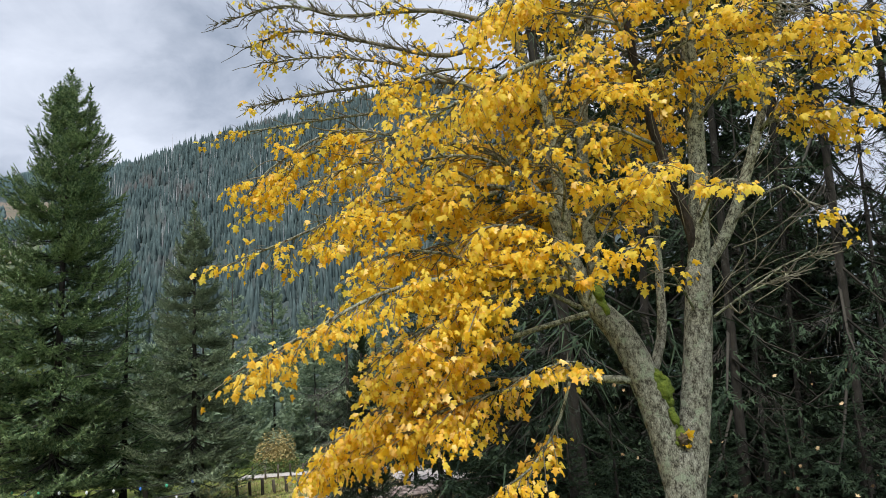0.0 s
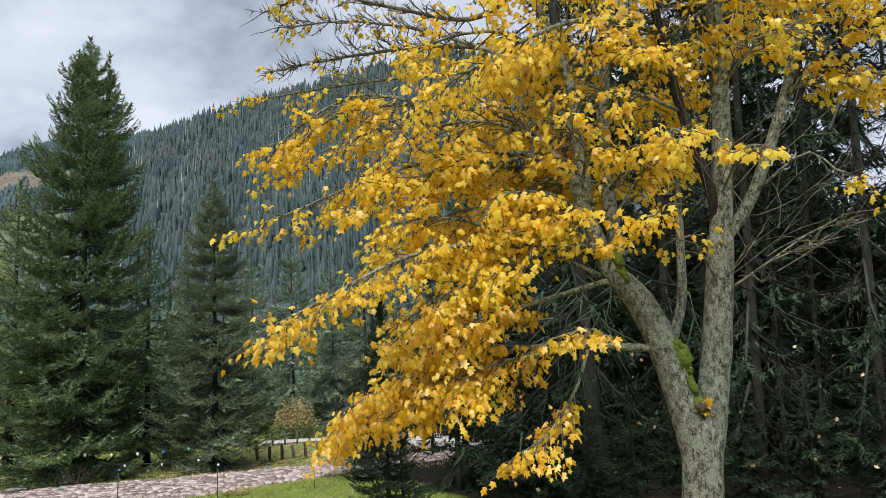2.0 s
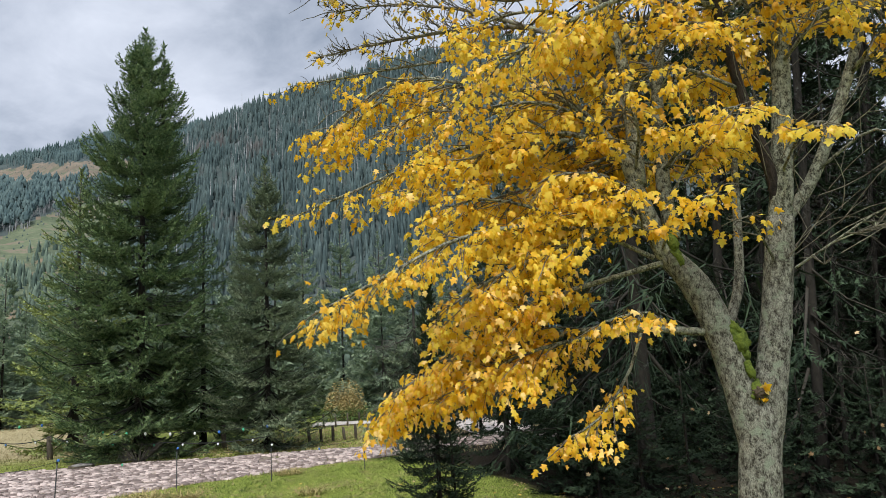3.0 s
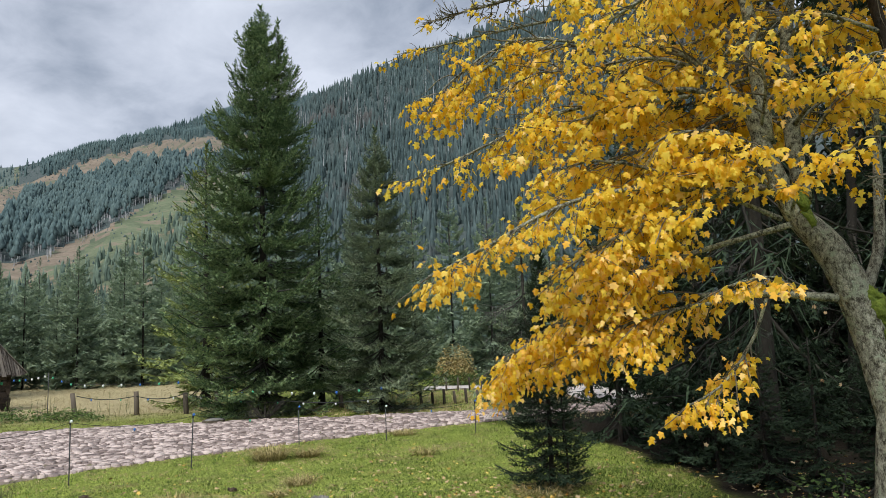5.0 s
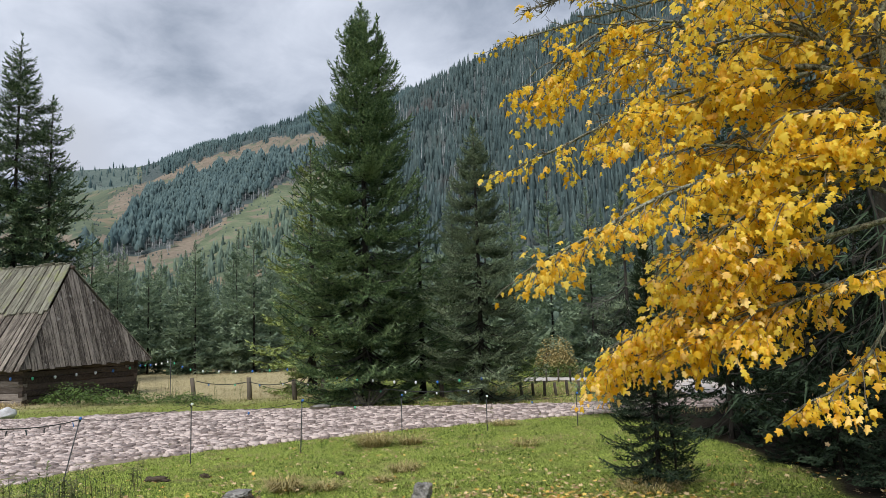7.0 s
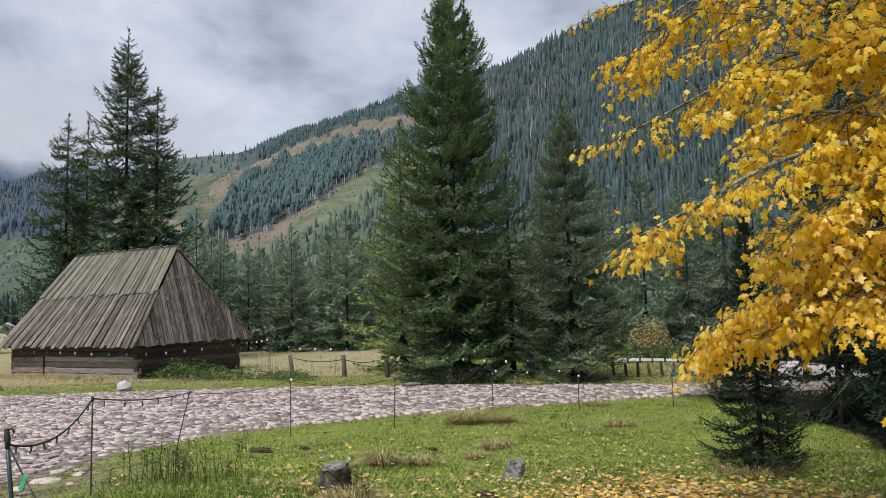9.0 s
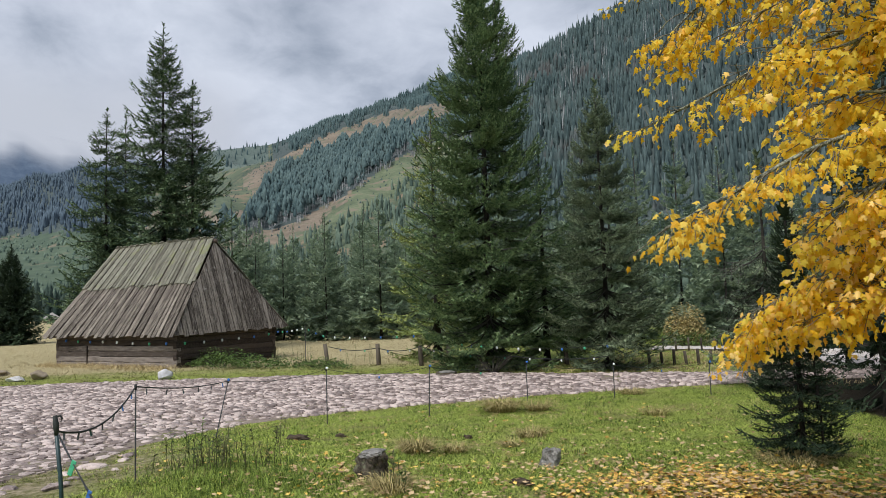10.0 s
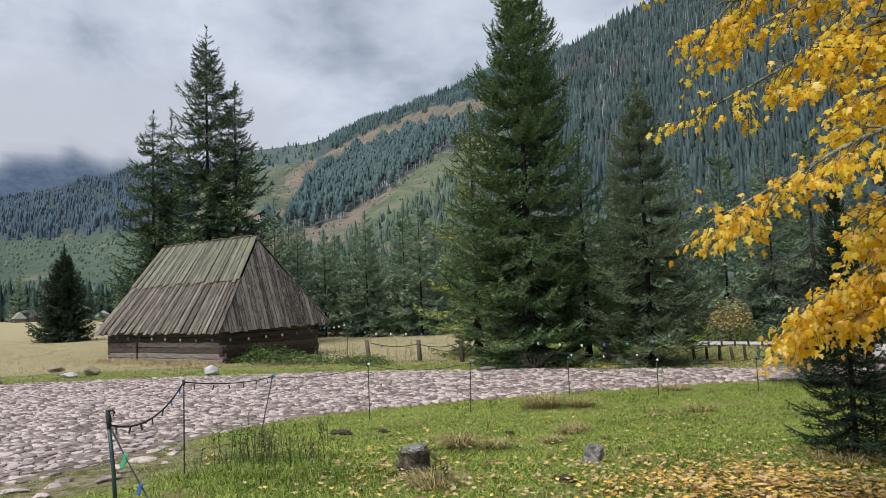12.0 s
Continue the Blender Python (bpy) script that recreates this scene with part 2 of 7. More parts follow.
M_TANROCK = material("tan_rock", (0.17, 0.135, 0.095), (0.44, 0.375, 0.285), rough=0.9, scale=5, fine=45, bump=0.8, size=0.015)
M_WHITESTONE = material("white_limestone", (0.36, 0.36, 0.36), (0.68, 0.68, 0.69), rough=0.8, scale=4, fine=35, bump=0.6, size=0.015)
M_SHAKE = material("weathered_roof_board", (0.045, 0.037, 0.030), (0.27, 0.238, 0.198), rough=0.9, scale=2, fine=9, bump=1.0, size=0.02, stretch=(9, 1.2, 1.2), vary=0.07, island=False, lo=0.41, hi=0.61, spot=((0.145, 0.16, 0.085), 1.4, 0.64))
M_MOSSYSHAKE = material("mossy_roof_board", (0.070, 0.066, 0.050), (0.268, 0.265, 0.208), rough=0.92, scale=2, fine=9, bump=1.0, size=0.02, stretch=(9, 1.2, 1.2), vary=0.06, island=False, spot=((0.19, 0.20, 0.105), 1.9, 0.56), lo=0.40, hi=0.62)
M_GABLE = material("dark_gable_board", (0.046, 0.038, 0.032), (0.30, 0.265, 0.230), rough=0.9, scale=2, fine=9, bump=1.0, size=0.02, stretch=(1.2, 9, 1.2), vary=0.07, island=False, lo=0.41, hi=0.61, spot=((0.30, 0.285, 0.26), 3.0, 0.60))
M_LOG = material("dark_weathered_log", (0.028, 0.020, 0.016), (0.115, 0.088, 0.072), rough=0.9, scale=3, fine=30, bump=0.8, size=0.012, stretch=(1, 6, 6), vary=0.15, island=False)
M_LOGGREY = material("grey_weathered_log", (0.075, 0.060, 0.050), (0.27, 0.235, 0.205), rough=0.9, scale=3, fine=30, bump=0.8, size=0.012, stretch=(1, 6, 6), vary=0.15, island=False)
M_POST = material("weathered_post", (0.036, 0.030, 0.023), (0.125, 0.105, 0.082), rough=0.9, scale=4, fine=36, bump=0.7, size=0.008, stretch=(4, 4, 1), vary=0.15, island=False)
M_STAKE = material("dark_green_plastic", (0.010, 0.030, 0.034), (0.028, 0.065, 0.070), rough=0.45, scale=5, fine=40, bump=0.1, spec=0.5)
M_STEEL = material("dull_steel_stake", (0.025, 0.027, 0.030), (0.085, 0.088, 0.094), rough=0.5, scale=8, fine=60, bump=0.2)
M_CORD = material("black_cord", (0.012, 0.014, 0.014), (0.040, 0.044, 0.042), rough=0.7, scale=10, fine=90, bump=0.2)
M_RIBBON = material("grey_webbing", (0.055, 0.058, 0.068), (0.16, 0.17, 0.19), rough=0.7, scale=12, fine=120, bump=0.2)
M_BLUE = material("blue_plastic", (0.035, 0.12, 0.42), (0.075, 0.22, 0.62), rough=0.4, scale=10, fine=60, bump=0)
M_GREEN = material("green_plastic", (0.05, 0.36, 0.20), (0.12, 0.55, 0.33), rough=0.4, scale=10, fine=60, bump=0)
M_WHITE = material("white_plastic", (0.68, 0.74, 0.76), (0.85, 0.88, 0.88), rough=0.4, scale=10, fine=60, bump=0)
M_SOIL = material("dark_turned_soil", (0.035, 0.026, 0.018), (0.12, 0.090, 0.062), rough=1.0, scale=8, fine=60, bump=1.0, size=0.03)
M_BUSH = material("autumn_shrub_leaf", (0.30, 0.24, 0.10), (0.56, 0.47, 0.22), rough=0.7, scale=1.0, fine=8, bump=0, vary=0.30, through_light=0.2)
M_ROOFGREY = material("far_grey_roof", (0.22, 0.21, 0.20), (0.40, 0.39, 0.38), rough=0.9, scale=2, fine=14, bump=0.3)

# ---- building blocks ----
rng = np.random.default_rng(7)


def link_mesh(name, v, f, mats, parent=None, index=None, smooth=False, label="", kind=""):
    """A mesh object from arrays of places and triangles, under parent if there is one."""
    me = bpy.data.meshes.new(name)
    v, f = np.asarray(v, np.float32).reshape(-1, 3), np.asarray(f, np.int32)
    n, k = len(f), f.shape[1]
    me.vertices.add(len(v))
    me.vertices.foreach_set("co", v.ravel())
    me.loops.add(n * k)
    me.loops.foreach_set("vertex_index", f.ravel())
    me.polygons.add(n)
    me.polygons.foreach_set("loop_start", np.arange(0, n * k, k, dtype=np.int32))
    for m in mats if isinstance(mats, (list, tuple)) else [mats]:
        me.materials.append(m)
    if index is not None:
        me.polygons.foreach_set("material_index", np.asarray(index, np.int32))
    if smooth:
        me.polygons.foreach_set("use_smooth", np.ones(n, bool))
    me.update(calc_edges=True)
    ob = new(name, me)
    if parent is not None:
        ob.parent = parent
    return tagged(ob, label=label, kind=kind)


def part(name, bm, mat, parent=None, label="", smooth=False):
    """A bmesh as one mesh object."""
    me = bpy.data.meshes.new(name)
    bm.to_mesh(me)
    bm.free()
    me.materials.append(mat)
    if smooth:
        me.polygons.foreach_set("use_smooth", np.ones(len(me.polygons), bool))
    ob = new(name, me)
    if parent is not None:
        ob.parent = parent
    return tagged(ob, label=label)


def base(name, at, label, category, group="", turn=0.0):
    """The empty at a thing's foot, that holds its parts."""
    ob = new(name)
    ob.empty_display_size = 0.2
    ob.matrix_basis = pose(*at, 0, 0, turn)
    return tagged(ob, label=label, category=category, group=group)


def stamp(tv, tf, mats, locs):
    """Copies of one small shape: mats (k,3,3) turn and size, locs (k,3)."""
    v = np.einsum("kij,nj->kni", mats, tv) + locs[:, None]
    f = tf[None] + (np.arange(len(locs)) * len(tv))[:, None, None]
    return v.reshape(-1, 3), f.reshape(-1, tf.shape[1])


def join(pieces):
    vs, fs, n = [], [], 0
    for v, f in pieces:
        vs.append(v)
        fs.append(f + n)
        n += len(v)
    return np.concatenate(vs), np.concatenate(fs)


def frames(x, up, roll=None):
    """Turns whose first axis is x and whose third lies towards up, rolled about x."""
    x = x / (np.linalg.norm(x, axis=1)[:, None] + 1e-9)
    y = np.cross(up, x)
    y /= np.linalg.norm(y, axis=1)[:, None] + 1e-9
    z = np.cross(x, y)
    if roll is not None:
        c, s = np.cos(roll)[:, None], np.sin(roll)[:, None]
        y, z = c * y + s * z, c * z - s * y
    return np.stack([x, y, z], 2)


def spline(points, n):
    """A smooth line through control points, n places on it."""
    p = np.asarray(points, float)
    q = np.vstack([2 * p[0] - p[1], p, 2 * p[-1] - p[-2]])
    u = np.linspace(0, len(p) - 1, n)
    i = np.minimum(u.astype(int), len(p) - 2)
    t = (u - i)[:, None]
    a, b, c, d = q[i], q[i + 1], q[i + 2], q[i + 3]
    return 0.5 * (2 * b + (c - a) * t + (2 * a - 5 * b + 4 * c - d) * t**2 + (3 * b - a - 3 * c + d) * t**3)


def tube(line, radii, sides=8, rough=0.0, cap=True):
    """A tapered tube along a line; rough: how knobbly."""
    line, radii = np.asarray(line, float), np.asarray(radii, float)
    tan = np.gradient(line, axis=0)
    ref = np.tile([0.31, 0.95, 0.05], (len(line), 1)) if abs(tan[0] @ [0, 0, 1]) > 0.5 * np.linalg.norm(tan[0]) else np.tile([0, 0, 1.0], (len(line), 1))
    fr = frames(tan, ref)
    a = np.arange(sides) * 2 * np.pi / sides
    r = radii[:, None] * (1 + rough * rng.normal(size=(len(line), sides)))
    v = line[:, None] + r[..., None] * (np.cos(a)[None, :, None] * fr[:, None, :, 1] + np.sin(a)[None, :, None] * fr[:, None, :, 2])
    v = v.reshape(-1, 3)
    f = []
    for i in range(len(line) - 1):
        for j in range(sides):
            p, q = i * sides + j, i * sides + (j + 1) % sides
            f += [(p, q, q + sides), (p, q + sides, p + sides)]
    if cap:
        v = np.vstack([v, line[-1:], line[:1]])
        e = (len(line) - 1) * sides
        f += [(e + j, e + (j + 1) % sides, len(v) - 2) for j in range(sides)]
        f += [((j + 1) % sides, j, len(v) - 1) for j in range(sides)]
    return v, np.array(f)


def box(sx, sy, sz, bevel=0.0, at=(0, 0, 0)):
    bm = bmesh.new()
    bmesh.ops.create_cube(bm, size=1, matrix=Matrix.LocRotScale(at, None, (sx, sy, sz)))
    if bevel:
        bmesh.ops.bevel(bm, geom=bm.edges[:], offset=bevel, segments=1, affect="EDGES")
    return bm


def boulder(name, at, size, mat, label, category="rock", seed=1, parts=2):
    """A weathered stone lying in the ground."""
    bm = bmesh.new()
    bmesh.ops.create_icosphere(bm, subdivisions=3, radius=1)
    for v in bm.verts:
        p = v.co.copy()
        k = 1 + 0.28 * noise.noise(p * 1.1 + Vector((seed * 7, 0, 0))) + 0.16 * noise.noise(p * 3.2 + Vector((0, seed * 5, 0)))
        for cut in range(5):
            n = Vector((math.sin(seed * 3 + cut * 2.4), math.cos(seed * 5 + cut * 1.7), 0.5 * math.sin(cut * 2.1 + seed))).normalized()
            over = p.dot(n) - 0.56
            if over > 0:
                p -= n * over * 0.92
        v.co = Vector((p.x * size[0] / 2 * k, p.y * size[1] / 2 * k, p.z * size[2] / 2 * k + size[2] * 0.32))
    ob = part(name, bm, mat, None, label, smooth=True)
    ob.matrix_basis = pose(*at, 0, 0, seed * 47)
    return tagged(ob, category=category)


def smoothstep(a, b, x):
    t = np.clip((x - a) / (b - a), 0, 1)
    return t * t * (3 - 2 * t)


def ground_z(x, y):
    """Height of the valley floor: level by the camera, a step down to the road, a slow rise to the far field."""
    x, y = np.asarray(x, float), np.asarray(y, float)
    d = np.hypot(x, y)
    z = -0.2 * smoothstep(6.5, 11.5, d) + 1.7 * smoothstep(45, 220, d) + 9 * smoothstep(220, 900, d)
    bumps = 0.03 * np.sin(x * 1.7 + 0.6 * y) * np.sin(y * 1.3 - 0.4 * x + 1) + 0.015 * np.sin(x * 4.1 + 1) * np.sin(y * 3.7)
    bumps = bumps + 0.020 * np.sin(x * 5.3 + 1.3 * np.sin(y * 2.1)) * np.sin(y * 4.7 + 1.1 * np.sin(x * 1.9))
    return z + bumps * smoothstep(0, 2, d) * (1 - 0.75 * smoothstep(8, 12, d))


def polar(az, r):
    """A place on the ground by its bearing (degrees to the left of +y) and its distance."""
    a = np.radians(az)
    return -np.sin(a) * r, np.cos(a) * r

# ---- the valley floor: one sheet to the horizon ----
def road_edges(n=60):
    """The near and far edge of the cobbled road, from beyond the fork to behind the small spruce."""
    near = spline([(-6.9, -6.5), (-7.9, -1.5), (-8.75, 1.5), (-10.3, 3.8), (-10.8, 5.4), (-10.5, 7.5), (-8.9, 11.4), (-7.0, 14.5), (-4.6, 17.6), (-2.0, 20.5)], n)
    far = spline([(-26.0, -14.0), (-25.0, -4.0), (-23.2, 3.2), (-20.4, 7.2), (-17.5, 10.3), (-14.2, 12.9), (-11.2, 14.6), (-8.1, 16.6), (-5.6, 19.2), (-3.0, 22.0)], n)
    return near, far


NEAR_EDGE, FAR_EDGE = road_edges()


def inside_road(x, y, grow=0.0):
    """Whether places lie on the road."""
    ring = np.vstack([NEAR_EDGE, FAR_EDGE[::-1]])
    x, y = np.asarray(x, float), np.asarray(y, float)
    got = np.zeros(x.shape, bool)
    for (ax, ay), (bx, by) in zip(ring, np.roll(ring, -1, 0)):
        if ay != by:
            got ^= ((ay > y) != (by > y)) & (x < (bx - ax) * (y - ay) / (by - ay) + ax)
    return got


def edge_distance(x, y, edge):
    d = np.full(np.shape(x), 1e9)
    for px, py in edge:
        d = np.minimum(d, np.hypot(x - px, y - py))
    return d


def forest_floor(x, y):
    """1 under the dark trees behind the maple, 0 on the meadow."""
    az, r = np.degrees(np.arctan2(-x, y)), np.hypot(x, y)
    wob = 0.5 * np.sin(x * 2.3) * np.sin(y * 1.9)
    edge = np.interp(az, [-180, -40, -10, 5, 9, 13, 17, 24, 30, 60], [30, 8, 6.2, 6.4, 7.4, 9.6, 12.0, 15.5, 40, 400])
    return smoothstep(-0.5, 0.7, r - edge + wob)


def bare_ground(x, y):
    """The trodden strip of mud and moss between the road and the meadow by the stakes."""
    d = edge_distance(x, y, NEAR_EDGE) + 0.35 * np.sin(x * 2.1 + 1) * np.sin(y * 2.6) + 0.15 * np.sin(x * 5.1 - y * 3.7)
    return (1 - smoothstep(1.15, 1.95, d)) * smoothstep(-0.8, 0.6, y) * (1 - smoothstep(3.0, 4.4, y))


def ground_material():
    m = bpy.data.materials.new("meadow_ground")
    m.use_nodes = True
    t = m.node_tree
    p = t.nodes["Principled BSDF"]
    p.inputs["Roughness"].default_value = 0.95
    p.inputs["Specular IOR Level"].default_value = 0.15
    place = t.nodes.new("ShaderNodeTexCoord")

    def noisy(scale, dark, light, lo=0.35, hi=0.65, detail=6.0):
        n = t.nodes.new("ShaderNodeTexNoise")
        n.inputs["Scale"].default_value, n.inputs["Detail"].default_value, n.inputs["Roughness"].default_value = scale, detail, 0.74
        t.links.new(place.outputs["Object"], n.inputs["Vector"])
        r = t.nodes.new("ShaderNodeValToRGB")
        r.color_ramp.elements[0].position, r.color_ramp.elements[0].color = lo, (*dark, 1)
        r.color_ramp.elements[1].position, r.color_ramp.elements[1].color = hi, (*light, 1)
        t.links.new(n.outputs["Fac"], r.inputs[0])
        return n, r.outputs[0]

    def blend(fac, a, b):
        x = t.nodes.new("ShaderNodeMix")
        x.data_type = "RGBA"
        t.links.new(fac, x.inputs[0])
        t.links.new(a, x.inputs[6])
        t.links.new(b, x.inputs[7])
        return x.outputs[2]

    fine, grass = noisy(34, (0.034, 0.062, 0.010), (0.43, 0.51, 0.11), 0.40, 0.60, 9.0)
    _, moss = noisy(1.6, (0, 0, 0), (1, 1, 1), 0.50, 0.64)
    _, dry = noisy(22, (0.14, 0.12, 0.055), (0.31, 0.26, 0.13))
    _, tan = noisy(6, (0.27, 0.230, 0.120), (0.50, 0.435, 0.260))
    # forest litter, its brown darkened further to paint the wood's shade
    _, shaded_soil = noisy(16, (0.012, 0.010, 0.007), (0.042, 0.034, 0.022))
    a1 = t.nodes.new("ShaderNodeAttribute")
    a1.attribute_name = "tan"
    a2 = t.nodes.new("ShaderNodeAttribute")
    a2.attribute_name = "litter"
    half = t.nodes.new("ShaderNodeMath")
    half.operation = "MULTIPLY"
    half.inputs[1].default_value = 0.85
    t.links.new(moss, half.inputs[0])
    c = blend(half.outputs[0], grass, dry)
    c = blend(a1.outputs["Fac"], c, tan)
    c = blend(a2.outputs["Fac"], c, shaded_soil)
    _, mud = noisy(7, (0.120, 0.125, 0.036), (0.42, 0.350, 0.245), 0.40, 0.62, 9.0)
    a3 = t.nodes.new("ShaderNodeAttribute")
    a3.attribute_name = "bare"
    c = blend(a3.outputs["Fac"], c, mud)
    t.links.new(c, p.inputs["Base Color"])
    b = t.nodes.new("ShaderNodeBump")
    b.inputs["Strength"].default_value, b.inputs["Distance"].default_value = 0.8, 0.05
    t.links.new(fine.outputs["Fac"], b.inputs["Height"])
    t.links.new(b.outputs[0], p.inputs["Normal"])
    return m


def build_ground():
    rings = np.concatenate([np.geomspace(0.3, 30, 110), np.geomspace(31, 4200, 60)])
    spokes = 300
    a = np.arange(spokes) * 2 * np.pi / spokes
    x, y = (-np.sin(a)[None] * rings[:, None]).ravel(), (np.cos(a)[None] * rings[:, None]).ravel()
    x, y = np.append(x, 0), np.append(y, 0)
    v = np.stack([x, y, ground_z(x, y)], 1)
    i, j = np.meshgrid(np.arange(len(rings) - 1), np.arange(spokes), indexing="ij")
    p, q = i * spokes + j, i * spokes + (j + 1) % spokes
    f = np.stack([p, q, q + spokes, p, q + spokes, p + spokes], -1).reshape(-1, 3)
    c = np.stack([np.arange(spokes), (np.arange(spokes) + 1) % spokes, np.full(spokes, len(v) - 1)], 1)[:, [1, 0, 2]]
    ob = link_mesh("ground", v, np.vstack([f[:, ::-1], c[:, ::-1]])[:, ::-1], ground_material(), smooth=True)
    r, az = np.hypot(x, y), np.degrees(np.arctan2(-x, y))
    beyond = smoothstep(0.3, 1.6, edge_distance(x, y, FAR_EDGE)) * (r > 16) * ((az > 47) | (az < -90))
    grey = smoothstep(1.4, 4.6, edge_distance(x, y, FAR_EDGE) + 0.6 * np.sin(x * 1.3) * np.sin(y * 1.1))
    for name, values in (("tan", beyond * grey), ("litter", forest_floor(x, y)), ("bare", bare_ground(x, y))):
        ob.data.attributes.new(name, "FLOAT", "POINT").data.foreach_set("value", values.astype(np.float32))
    return tagged(ob, "green meadow turning to tan field grass beyond the road", "ground", kind="structure")


build_ground()

# the bed of the cobbled road
nv = len(NEAR_EDGE)
rows = 9
bed = []
for k in range(rows):
    s = (0, 0.015, 0.1, 0.25, 0.4, 0.6, 0.8, 0.985, 1)[k]
    line = NEAR_EDGE * (1 - s) + FAR_EDGE * s
    sink = 0.0 if 0 < k < rows - 1 else -0.12
    bed.append(np.column_stack([line, ground_z(line[:, 0], line[:, 1]) + 0.010 + 0.05 * np.sin(np.pi * s) + sink]))
bed = np.array(bed)
bi, bj = np.meshgrid(np.arange(rows - 1), np.arange(nv - 1), indexing="ij")
bp = bi * nv + bj
ROAD = link_mesh("road", bed.reshape(-1, 3), np.stack([bp, bp + 1, bp + nv + 1, bp + nv], -1).reshape(-1, 4)[:, ::-1], M_ROADSOIL, smooth=True)
tagged(ROAD, "old road paved with pinkish grey river cobbles", "road", kind="structure")


def road_z(x, y):
    """Height of the road bed near its middle rows."""
    a, b = edge_distance(x, y, NEAR_EDGE), edge_distance(x, y, FAR_EDGE)
    return ground_z(x, y) + 0.028 + 0.05 * np.sin(np.pi * np.clip(a / (a + b + 1e-6), 0, 1))


# ---- hillsides ----
def wooded_tree(rings, spread, seed, low=-0.06, ragged=0.2, tiered=0.0):
    """A small far spruce one metre high: a slim crown from low up to its tip; tiered: how far skirts of boughs stand out."""
    g = np.random.default_rng(seed)
    sides = 5
    v, f = [], []
    for k in range(rings):
        u = k / rings
        out = (0.55 if k == 0 else 1.0) * (1 - tiered * (k % 2))
        for m in range(sides):
            a = 2 * np.pi * (m + 0.5 * (k // 2 % 2) + g.uniform(-0.25, 0.25)) / sides
            r = spread * (1 - u) ** 0.8 * g.uniform(1 - 1.3 * ragged, 1 + ragged) * out
            v.append((r * np.cos(a), r * np.sin(a), low + (1 - low) * u * 0.93 + g.uniform(-0.12, 0.12) / rings))
    v.append((g.normal(0, 0.008), g.normal(0, 0.008), 1.0))
    for k in range(rings - 1):
        for m in range(sides):
            p, q = k * sides + m, k * sides + (m + 1) % sides
            f += [(p, q, q + sides), (p, q + sides, p + sides)]
    f += [((rings - 1) * sides + m, (rings - 1) * sides + (m + 1) % sides, len(v) - 1) for m in range(sides)]
    return np.array(v), np.array(f)


FAR_TREES = [wooded_tree(4, w, k) for k, w in enumerate((0.20, 0.17, 0.22, 0.15))]
YOUNG_TREES = [wooded_tree(3, w, k + 40) for k, w in enumerate((0.24, 0.20, 0.27, 0.18))]
MID_TREES = [wooded_tree(10, w, k + 9, ragged=0.3, tiered=0.42) for k, w in enumerate((0.20, 0.17, 0.23, 0.15))]
EDGE_TREES = [wooded_tree(3, w, k + 20, 0.44) for k, w in enumerate((0.22, 0.20, 0.25, 0.18))]
SHRUBS = [wooded_tree(2, w, k + 30) for k, w in enumerate((0.6, 0.5, 0.75, 0.45))]


